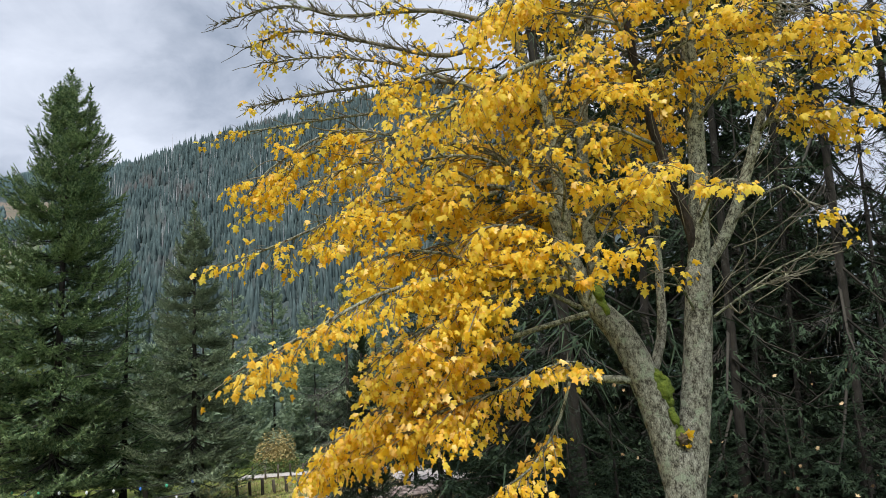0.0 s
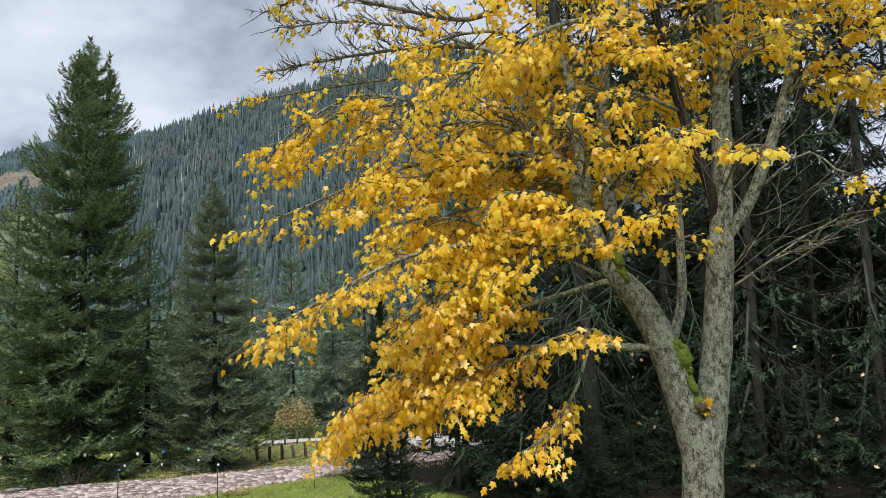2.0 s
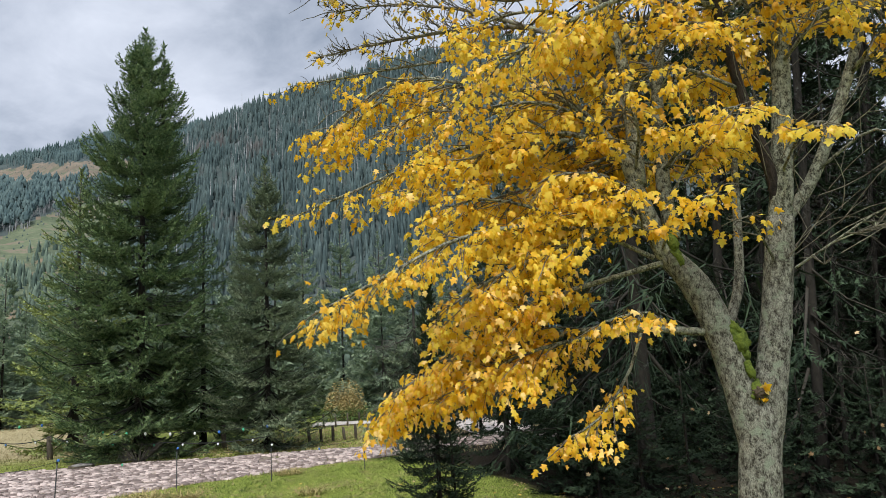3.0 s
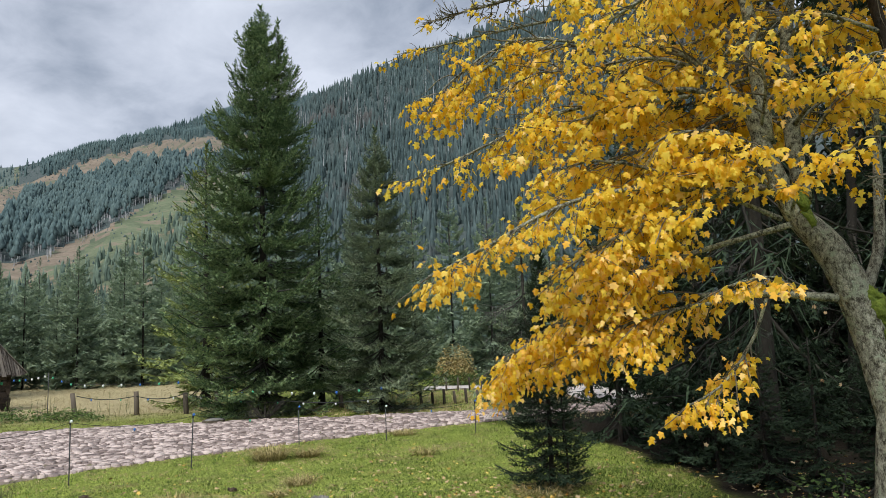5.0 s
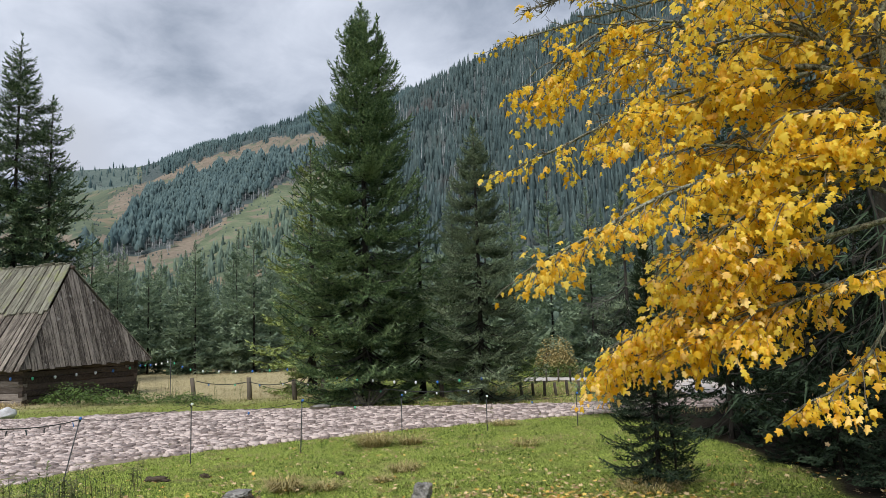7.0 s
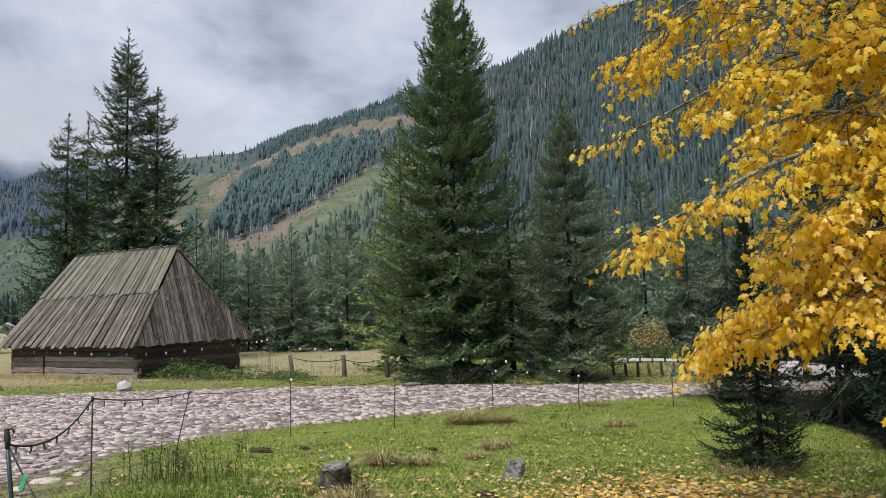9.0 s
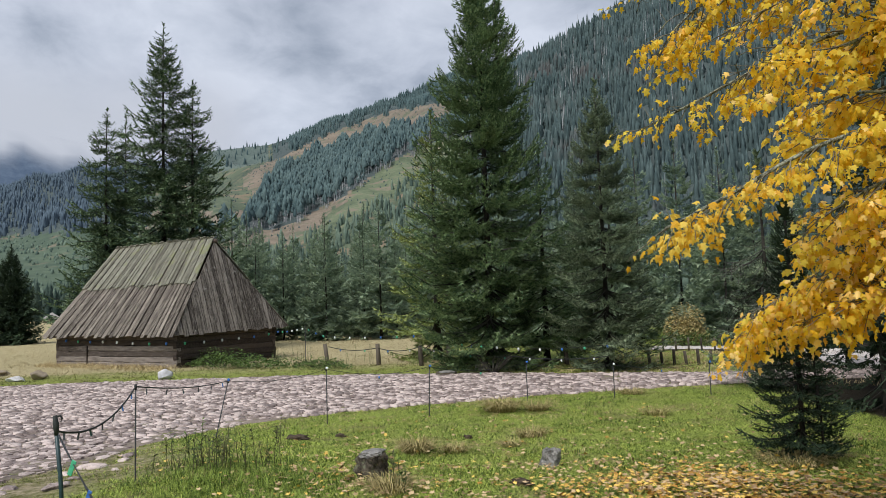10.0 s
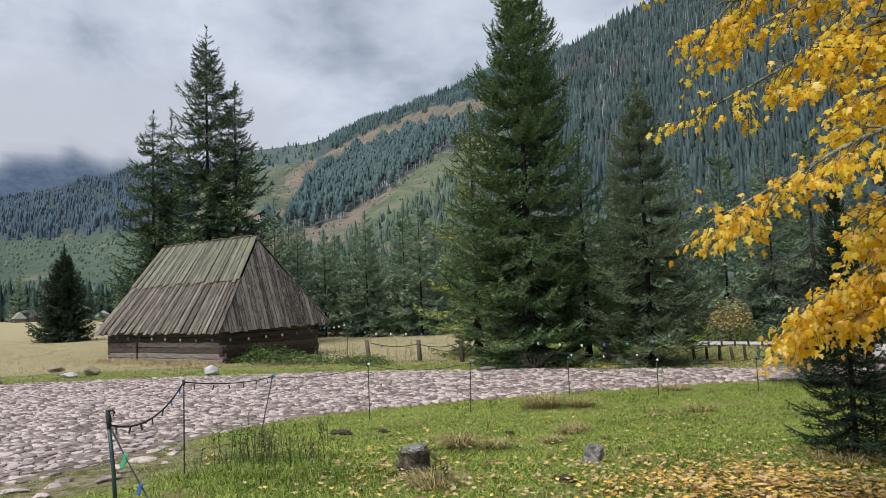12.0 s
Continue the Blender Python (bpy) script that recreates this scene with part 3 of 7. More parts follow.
class Hill:
    """A slope that rises from r0 to its crest at r1, as high as skyline(bearing) says, in degrees over the eye."""

    def __init__(self, az, r0, r1, sky_az, sky_el, z0=0.0):
        self.az, self.r0, self.r1, self.sky, self.z0 = az, r0, r1, (sky_az, sky_el), z0

    def z(self, az, r):
        k = np.tan(np.radians(np.interp(az, *self.sky))) / (1 - self.r0 / self.r1)
        t = r - self.r0
        over = np.maximum(r - self.r1, 0)
        folds = 0.012 * (np.sin(az * 0.55 + r * 0.006) + 0.6 * np.sin(az * 1.3 - r * 0.011)) * np.clip(t, 0, None) * np.clip((self.r1 - r) / 200, 0, 1)
        return self.z0 + k * (t - 1.9 * over) + folds

    def elevation(self, az, r):
        return np.degrees(np.arctan2(self.z(az, r) - 1.6, r))

    def surface(self, name, mats, kind_at, label, na=90, nr=60):
        a, r = np.linspace(*self.az, na), np.linspace(self.r0 * 0.9, self.r1 * 1.25, nr)
        aa, rr = np.meshgrid(a, r)
        x, y = polar(aa, rr)
        i, j = np.meshgrid(np.arange(nr - 1), np.arange(na - 1), indexing="ij")
        p = (i * na + j).ravel()
        f = np.stack([p, p + na, p + na + 1, p + 1], -1)
        c = [kind_at(aa, self.elevation(aa, rr)).ravel()[q] for q in (p, p + na, p + na + 1, p + 1)]
        ob = link_mesh(name, np.stack([x, y, self.z(aa, rr)], -1), f, mats, index=np.round(np.median(c, axis=0)).astype(int), smooth=True)
        return tagged(ob, label, "hillside", kind="structure")

    def woods(self, name, mat, keep, gap, height, label, seed, near=0.0, az=None, kinds=None):
        """Far spruces wherever keep(bearing, elevation) says."""
        g = np.random.default_rng(seed)
        a0, a1 = az or self.az
        r_in, r_out = self.r0 * 0.95 + near, self.r1 * 1.03
        n = int(np.radians(a1 - a0) / 2 * (r_out**2 - r_in**2) / gap**2)
        aa, rr = g.uniform(a0, a1, n), np.sqrt(g.uniform(r_in**2, r_out**2, n))
        ok = g.uniform(size=n) < keep(aa, self.elevation(aa, rr))
        aa, rr = aa[ok], rr[ok]
        x, y = polar(aa, rr)
        loc = np.stack([x, y, self.z(aa, rr) - 0.5], 1)
        h = height * g.uniform(0.55, 1.15, len(aa)) * (1 + 0.15 * np.sin(aa * 3.1) * np.sin(rr * 0.02))
        turn = g.uniform(0, 6.28, len(aa))
        wide = h * g.uniform(0.8, 1.15, len(aa))
        c, s, o = np.cos(turn) * wide, np.sin(turn) * wide, np.zeros_like(h)
        m = np.stack([np.stack([c, -s, o], 1), np.stack([s, c, o], 1), np.stack([o + g.normal(0, 0.02, len(h)) * h, o, h], 1)], 1)
        pick = g.integers(0, len(FAR_TREES), len(aa))
        pick = pick + 4 * (rr < 430)
        kinds = (kinds or FAR_TREES) + MID_TREES
        made = join([stamp(*kinds[k], m[pick == k], loc[pick == k]) for k in range(8) if (pick == k).any()])
        ob = link_mesh(name, *made, mat, smooth=True)
        return tagged(ob, label, "woods", kind="stuff")

    def snags(self, name, keep, count, height, width, seed, mat, label):
        """Bare dead trunks standing on the slope."""
        g = np.random.default_rng(seed)
        aa, rr = g.uniform(*self.az, count), np.sqrt(g.uniform(self.r0**2, (self.r1 * 1.01) ** 2, count))
        ok = g.uniform(size=count) < keep(aa, self.elevation(aa, rr))
        aa, rr = aa[ok], rr[ok]
        x, y = polar(aa, rr)
        tv = np.array([(1, 0, 0), (-0.5, 0.87, 0), (-0.5, -0.87, 0), (0.2, 0, 1)], float)
        tf = np.array([(0, 1, 3), (1, 2, 3), (2, 0, 3)])
        h, w = height * g.uniform(0.6, 1.2, len(aa)), width * g.uniform(0.6, 1.3, len(aa))
        m = np.zeros((len(aa), 3, 3))
        m[:, 0, 0], m[:, 1, 1], m[:, 2, 2] = w, w, h
        m[:, 0, 2], m[:, 1, 2] = h * g.normal(0, 0.02, len(aa)), h * g.normal(0, 0.02, len(aa))
        ob = link_mesh(name, *stamp(tv, tf, m, np.stack([x, y, self.z(aa, rr)], 1)), mat)
        return tagged(ob, label, "dead trees", kind="stuff")


def between(lo, hi, soft=0.35):
    """1 between two lines of elevation over the bearing, each given as (bearings, elevations)."""
    def keep(az, el):
        wob = 0.25 * np.sin(az * 2.7) + 0.18 * np.sin(az * 6.1 + 1)
        return smoothstep(-soft, soft, el - np.interp(az, *lo) + wob) * (1 - smoothstep(-soft, soft, el - np.interp(az, *hi) + wob))
    return keep


# the near mountain with the dead spruces, behind the two big spruces and the maple
NEAR_HILL = Hill((-60, 49), 350, 950, (-60, -16, -9, 3, 15.6, 23.1, 28.4, 34.7, 39.5, 44, 47, 49), (6, 8, 13, 24, 26.0, 24.8, 23.4, 21.6, 19.4, 16.5, 13.0, 10.0))
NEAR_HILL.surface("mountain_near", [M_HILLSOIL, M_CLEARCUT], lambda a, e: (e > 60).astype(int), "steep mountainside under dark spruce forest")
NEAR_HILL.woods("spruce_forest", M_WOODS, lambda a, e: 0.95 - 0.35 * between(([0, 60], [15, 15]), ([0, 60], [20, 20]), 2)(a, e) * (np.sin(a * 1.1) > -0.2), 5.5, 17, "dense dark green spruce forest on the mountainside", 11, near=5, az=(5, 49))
NEAR_HILL.snags("dead_spruces", lambda a, e: 0.10 + 0.9 * between(([0, 60], [13, 13]), ([0, 60], [25, 25]), 2)(a, e) * (np.sin(a * 0.9 + 1) > -0.4), 2600, 27, 0.34, 12, M_SNAG, "grey bleached dead spruce trunks among the forest")

# the far hill with felled strips
SKY2 = ([40, 46.2, 54, 58.7, 61, 65.4, 68, 72, 76, 80], [19.7, 18.4, 15.7, 14.0, 13.2, 12.6, 11.3, 7.5, 3.5, 1.0])
STRIP_TOP = ([40, 46.3, 51.2, 56.9, 60.5, 64.6, 80], [17.0, 16.5, 15.9, 13.9, 12.0, 11.0, 7.0])
STRIP_LOW = ([40, 47.5, 54.1, 58.7, 61.2, 61.9, 63.3, 66, 80], [16.2, 15.8, 14.6, 12.8, 11.3, 9.5, 7.4, 7.0, 4.0])
WOOD_LOW = ([40, 47.9, 50.9, 54.2, 58.9, 63.3, 66, 80], [14.5, 13.3, 12.1, 9.9, 7.3, 6.0, 5.6, 3.0])
FELL_LOW = ([40, 47.9, 51.5, 57.1, 63.4, 66, 80], [12.8, 11.8, 9.6, 6.6, 4.9, 4.5, 3.0])
LINE0, LINE90 = ([0, 90], [-9, -9]), ([0, 90], [90, 90])
FAR_HILL = Hill((38, 80), 330, 1500, *SKY2)


def far_kind(a, e):
    k = np.full(np.shape(a), 2)
    k = np.where(e > np.interp(a, *FELL_LOW) - 0.8, 1, k)
    k = np.where((k == 1) & (e < np.interp(a, *WOOD_LOW) - 1.6 * smoothstep(53.0, 58.5, a) - 0.25 * np.sin(a * 3.1)), 3, k)
    k = np.where(e > np.interp(a, *WOOD_LOW), 0, k)
    k = np.where(e > np.interp(a, *STRIP_LOW) - 0.7, 1, k)
    k = np.where((a > 62.5 + 0.8 * np.sin(e * 2.0)) & (k == 1) & (e > 8), 2, k)
    return np.where((e > np.interp(a, *STRIP_TOP)) & (a < 61), 0, np.where(e > np.interp(a, *STRIP_TOP), 4, k))


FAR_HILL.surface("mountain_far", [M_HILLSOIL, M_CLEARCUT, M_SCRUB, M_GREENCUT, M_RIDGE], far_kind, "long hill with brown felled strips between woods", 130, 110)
FAR_HILL.woods("crest_woods", M_WOODS_FAR, lambda a, e: between((STRIP_TOP[0], np.array(STRIP_TOP[1]) + 0.0), LINE90, 0.15)(a, e) * np.where(a < 59.5, 1, 0.05), 6.0, 13, "haze-tinted blue-green spruce woods along the hill crest", 21)
FAR_HILL.woods("slope_woods", M_WOODS_FAR, between(WOOD_LOW, (STRIP_LOW[0], np.array(STRIP_LOW[1]) - 1.0), 0.12), 4.5, 17, "dense haze-tinted blue-green spruce plantation between felled strips", 22, kinds=EDGE_TREES)
FAR_HILL.woods("lower_woods", M_WOODS_NEAR, lambda a, e: between(LINE0, (FELL_LOW[0], np.array(FELL_LOW[1]) - 0.6), 0.6)(a, e) * np.where(e > 4.5, 0.75, 0.95), 5.4, 10, "young spruces on the lower slope", 23, kinds=YOUNG_TREES)
FAR_HILL.woods("strip_saplings", M_WOODS, lambda a, e: 0.6 * (1 - between(WOOD_LOW, STRIP_LOW, 0.1)(a, e)), 8.5, 2.2, "low shrubs and saplings on the felled slope", 24, kinds=SHRUBS)
FAR_HILL.snags("bare_trunks", lambda a, e: between((WOOD_LOW[0], np.array(WOOD_LOW[1]) - 0.15), (WOOD_LOW[0], np.array(WOOD_LOW[1]) + 0.30), 0.1)(a, e), 60000, 10, 0.22, 25, M_SNAG, "pale bare trunks at the edge of the felled wood")

# the woods on the valley floor between the field and the hills
vg = np.random.default_rng(27)
va, vr = vg.uniform(14, 71, 1500), np.sqrt(vg.uniform(135**2, 380**2, 1500))
vx, vy = polar(va, vr)
vh = vg.uniform(7, 14, 1500)
vt = vg.uniform(0, 6.28, 1500)
vm = np.zeros((1500, 3, 3))
vm[:, 0, 0], vm[:, 0, 1], vm[:, 1, 0], vm[:, 1, 1], vm[:, 2, 2] = np.cos(vt) * vh * 1.2, -np.sin(vt) * vh * 1.2, np.sin(vt) * vh * 1.2, np.cos(vt) * vh * 1.2, vh
vl = np.stack([vx, vy, ground_z(vx, vy) - 0.4], 1)
vp = vg.integers(0, 4, 1500)
tagged(link_mesh("valley_woods", *join([stamp(*MID_TREES[k], vm[vp == k], vl[vp == k]) for k in range(4)]), M_WOODS_NEAR, smooth=True), "spruce woods on the valley floor before the hills", "woods", kind="stuff")

# the dark wood along the far end of the field
va, vr = vg.uniform(69, 90, 900), vg.uniform(185, 300, 900)
vx, vy = polar(va, vr)
vh, vt = vg.uniform(6.5, 12, 900), vg.uniform(0, 6.28, 900)
vm = np.zeros((900, 3, 3))
vm[:, 0, 0], vm[:, 0, 1], vm[:, 1, 0], vm[:, 1, 1], vm[:, 2, 2] = np.cos(vt) * vh * 0.85, -np.sin(vt) * vh * 0.85, np.sin(vt) * vh * 0.85, np.cos(vt) * vh * 0.85, vh
vl = np.stack([vx, vy, ground_z(vx, vy) - 0.4], 1)
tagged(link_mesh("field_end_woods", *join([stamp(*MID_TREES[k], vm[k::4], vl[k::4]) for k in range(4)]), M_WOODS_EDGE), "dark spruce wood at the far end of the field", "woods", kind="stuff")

# the lower slopes at the valley's far end
SKY3 = ([66, 70, 74.1, 79.3, 82.7, 95, 120], [11.4, 11.2, 10.6, 9.2, 8.4, 7.0, 6.0])
WOOD3 = ([66, 74.5, 82.7, 120], [6.8, 6.3, 5.6, 4.5])
END_HILL = Hill((66, 120), 420, 1900, *SKY3)
END_HILL.surface("mountain_end", [M_HILLSOIL, M_ENDSLOPE], lambda a, e: (e < np.interp(a, *WOOD3)).astype(int), "scrubby valley slope under haze-blue woods", 80, 70)
END_HILL.woods("valley_end_woods", M_WOODS_BLUE, between(WOOD3, LINE90, 0.2), 9.5, 15, "haze-blue spruce woods across the valley end", 31, az=(70, 86), kinds=YOUNG_TREES)
END_HILL.woods("valley_end_saplings", M_WOODS_NEAR, lambda a, e: between(LINE0, WOOD3, 0.2)(a, e) * np.where(e < 2.6, 0.9, 0.5), 7.0, 3.6, "low shrubs and young spruces on the valley slope", 32, az=(70, 86), kinds=SHRUBS)
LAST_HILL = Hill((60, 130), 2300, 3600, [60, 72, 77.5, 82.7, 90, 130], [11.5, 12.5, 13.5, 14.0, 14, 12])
LAST_HILL.surface("mountain_last", [M_FARROCK], lambda a, e: np.zeros(np.shape(a), int), "mountain tinted dark haze blue with its top in cloud", 50, 24)

# low cloud over the last mountain
def cloud_material():
    m = bpy.data.materials.new("low_cloud")
    m.use_nodes = True
    t = m.node_tree
    t.nodes.clear()
    at = t.nodes.new("ShaderNodeAttribute")
    at.attribute_name = "thick"
    place = t.nodes.new("ShaderNodeTexCoord")
    n = t.nodes.new("ShaderNodeTexNoise")
    n.inputs["Scale"].default_value, n.inputs["Detail"].default_value = 0.004, 6
    t.links.new(place.outputs["Object"], n.inputs["Vector"])
    r = t.nodes.new("ShaderNodeMapRange")
    r.inputs["From Min"].default_value, r.inputs["From Max"].default_value, r.inputs["To Min"].default_value, r.inputs["To Max"].default_value = 0.3, 0.7, -0.10, 0.25
    t.links.new(n.outputs["Fac"], r.inputs[0])
    s = t.nodes.new("ShaderNodeMath")
    s.use_clamp = True
    t.links.new(at.outputs["Fac"], s.inputs[0])
    t.links.new(r.outputs[0], s.inputs[1])
    sq = t.nodes.new("ShaderNodeMath")
    sq.operation = "MULTIPLY"
    t.links.new(s.outputs[0], sq.inputs[0])
    t.links.new(at.outputs["Fac"], sq.inputs[1])
    clear, glow, mix, out = (t.nodes.new("ShaderNode" + k) for k in ("BsdfTransparent", "Emission", "MixShader", "OutputMaterial"))
    glow.inputs[0].default_value, glow.inputs[1].default_value = (0.290, 0.310, 0.355, 1), 1.0
    t.links.new(sq.outputs[0], mix.inputs[0])
    t.links.new(clear.outputs[0], mix.inputs[1])
    t.links.new(glow.outputs[0], mix.inputs[2])
    t.links.new(mix.outputs[0], out.inputs[0])
    return m


ca, ce = np.meshgrid(np.linspace(58, 128, 60), np.linspace(7.5, 24, 24))
cx, cy = polar(ca, 2250.0)
ci, cj = np.meshgrid(np.arange(23), np.arange(59), indexing="ij")
cp = ci * 60 + cj
cloud_bank = link_mesh("backdrop_cloud", np.stack([cx, cy, 2250 * np.tan(np.radians(ce))], -1), np.stack([cp, cp + 1, cp + 61, cp + 60], -1).reshape(-1, 4), cloud_material(), smooth=True)
thick = smoothstep(10.0, 12.3, ce + 0.4 * np.sin(ca * 0.7) + 0.3 * np.sin(ca * 1.9 + 1)) * (1 - smoothstep(14, 22, ce)) * smoothstep(58, 66, ca) * (1 - smoothstep(110, 127, ca))
cloud_bank.data.attributes.new("thick", "FLOAT", "POINT").data.foreach_set("value", thick.ravel().astype(np.float32))
tagged(cloud_bank, "pale grey cloud hanging over the last mountain", "cloud", kind="structure")

# ---- spruces ----
KITE_V = np.array([(0, 0.25, 0), (0, -0.25, 0.01), (1, 0, 0.03)], float)
KITE_F = np.array([(0, 1, 2)])


def spruce_branch(seed, sides=10, gap=0.034, needle=0.085, droop=0.18, lift=0.22, hang=0.35, thin=1.0, slim=1.0):
    """A flat spray one metre long: a bowed stem, side shoots, and needle tufts along them all."""
    g = np.random.default_rng(seed)
    s = np.linspace(0, 1, 6)
    axis = np.stack([s, 0.05 * np.sin(3 * s + seed), -droop * np.sin(s * 2.2) + lift * s**3], 1)
    p, d, l = [], [], []

    def shoot(line, width):
        length = np.linalg.norm(np.diff(line, axis=0), axis=1).sum()
        n = max(2, int(length / gap))
        u = np.linspace(0.12, 1, n)
        q = np.stack([np.interp(u * (len(line) - 1), np.arange(len(line)), line[:, k]) for k in range(3)], 1)
        t = line[-1] - line[0]
        t /= np.linalg.norm(t)
        for k in range(n):
            for turn in (-1, 1):
                side = np.cross(t, (0, 0, 1)) * turn
                p.append(q[k])
                d.append(t + side * g.uniform(0.1, 0.95) + np.array((0, 0, g.uniform(-hang, 0.30))))
                l.append(needle * width * g.uniform(0.7, 1.3))

    shoot(axis[1:], 1.15)
    for k in range(sides):
        for side in (-1, 1):
            if g.uniform() > thin:
                continue
            u = 0.12 + 0.84 * (k + g.uniform(0, 1)) / sides
            a = np.array([np.interp(u, s, axis[:, c]) for c in range(3)])
            length = (0.40 * (1 - u) ** 0.75 + 0.07) * g.uniform(0.7, 1.15) * min(1, 0.35 + 2.2 * u)
            way = np.array((g.uniform(0.55, 0.9), side * g.uniform(0.6, 0.9), g.uniform(-hang * 1.2, 0.05)))
            way /= np.linalg.norm(way)
            w = np.linspace(0, 1, 4)[:, None]
            shoot(a + way * length * w + np.array((0, 0, -0.06)) * w**2, 1.0)
    p, d, l = np.array(p), np.array(d), np.array(l)
    m = frames(d, np.tile((0, 0, 1.0), (len(d), 1)), g.uniform(-0.45, 0.45, len(d))) * l[:, None, None]
    m[:, :, 1] *= slim
    stem = tube(axis, np.linspace(0.016, 0.003, len(axis)), 3, cap=False)
    return stamp(KITE_V, KITE_F, m, p), stem


def bough(seed, sides=12, gap=0.021, needle=0.042, droop=0.16, lift=0.20, hang=0.15, keep=0.92, slim=0.85):
    """A full spruce bough one metre long: a bowed stem, side shoots that sag and turn up, and short brushes of needles round them."""
    g = np.random.default_rng(seed)
    s = np.linspace(0, 1, 7)
    axis = np.stack([s, 0.05 * np.sin(3 * s + seed), -droop * np.sin(s * 2.3) + lift * s**3], 1)
    p, d, l, wood = [], [], [], [tube(axis[::2], (0.013, 0.010, 0.006, 0.003), 3, cap=False)]

    def brush(line, width):
        seg = np.diff(line, axis=0)
        n = max(3, int(np.linalg.norm(seg, axis=1).sum() / gap))
        u = np.linspace(0.15, 1, n) * (len(line) - 1)
        i = np.minimum(u.astype(int), len(seg) - 1)
        q = line[i] + seg[i] * (u - i)[:, None]
        t = seg[i] / np.linalg.norm(seg[i], axis=1)[:, None]
        across = np.cross(t, (0, 0, 1.0))
        for turn in (-1, 1):
            way = t * g.uniform(0.45, 1.0, n)[:, None] + across * (turn * g.uniform(0.25, 0.95, n))[:, None]
            way[:, 2] += np.where(g.uniform(size=n) < 0.12, -0.6, g.uniform(-hang, 0.34, n))
            p.append(q), d.append(way), l.append(needle * width * g.uniform(0.65, 1.3, n))

    brush(axis[1:], 1.1)
    for k in range(sides):
        for side in (-1, 1):
            if g.uniform() > keep:
                continue
            u = 0.10 + 0.87 * (k + g.uniform(0, 1)) / sides
            a = np.array([np.interp(u, s, axis[:, c]) for c in range(3)])
            length = (0.42 * (1 - u) ** 0.75 + 0.06) * g.uniform(0.6, 1.2) * min(1, 0.35 + 2.2 * u)
            way = np.array((g.uniform(0.55, 0.95), side * g.uniform(0.55, 0.9), g.uniform(-hang * 1.4, 0.04)))
            way /= np.linalg.norm(way)
            w = np.linspace(0, 1, 4)[:, None]
            line = a + way * length * w + np.array((0, 0, 1)) * length * (-0.24 * np.sin(w * 2.2) + 0.24 * w**3)
            brush(line, 1.0)
            if sides > 10 and k % 3 == 0:
                wood.append(tube(line[:3], (0.005, 0.003, 0.002), 3, cap=False))
    p, d, l = np.concatenate(p), np.concatenate(d), np.concatenate(l)
    m = frames(d, np.tile((0, 0, 1.0), (len(d), 1)), g.uniform(-0.5, 0.5, len(d))) * l[:, None, None]
    m[:, :, 1] *= slim
    return stamp(KITE_V, KITE_F, m, p), join(wood)


NEAR_LEAN = [bough(k, 8, 0.022, 0.046, 0.25, 0.15, 0.45, 0.8, 0.6) for k in (16, 17)]
FULL = [bough(k, 13, 0.0175, 0.066, 0.16, 0.26, 0.12, slim=0.62) for k in (1, 2, 3)]
DROOPY = [bough(k, 13, 0.0175, 0.066, 0.24, 0.32, 0.18, slim=0.62) for k in (4, 5)]
LEAN = [bough(k, 8, 0.028, 0.072, 0.20, 0.2, 0.26, slim=0.85) for k in (6, 7)]
LIGHT = [bough(k, 7, 0.048, 0.112, 0.24, 0.22, 0.40, slim=1.0) for k in (12, 13)]
AIRY = [bough(k, 8, 0.036, 0.098, 0.24, 0.30, 0.24, 0.9, 0.75) for k in (18, 19)]
COARSE = [bough(k, 5, 0.085, 0.19, 0.18, 0.2, 0.25, 0.95, 1.1) for k in (8, 9)]
FINE = [bough(k, 16, 0.0118, 0.048, 0.18, 0.26, 0.12, 0.94, 0.62) for k in (21, 22, 23)]
TIP = [spruce_branch(k, 5, 0.070, 0.13, 0.02, 0.20, 0.10, 0.8, 0.6) for k in (14, 15)]
BARE = [spruce_branch(k, 8, 0.19, 0.22, 0.25, 0.1, 0.5, 0.9, 0.09) for k in (10, 11)]


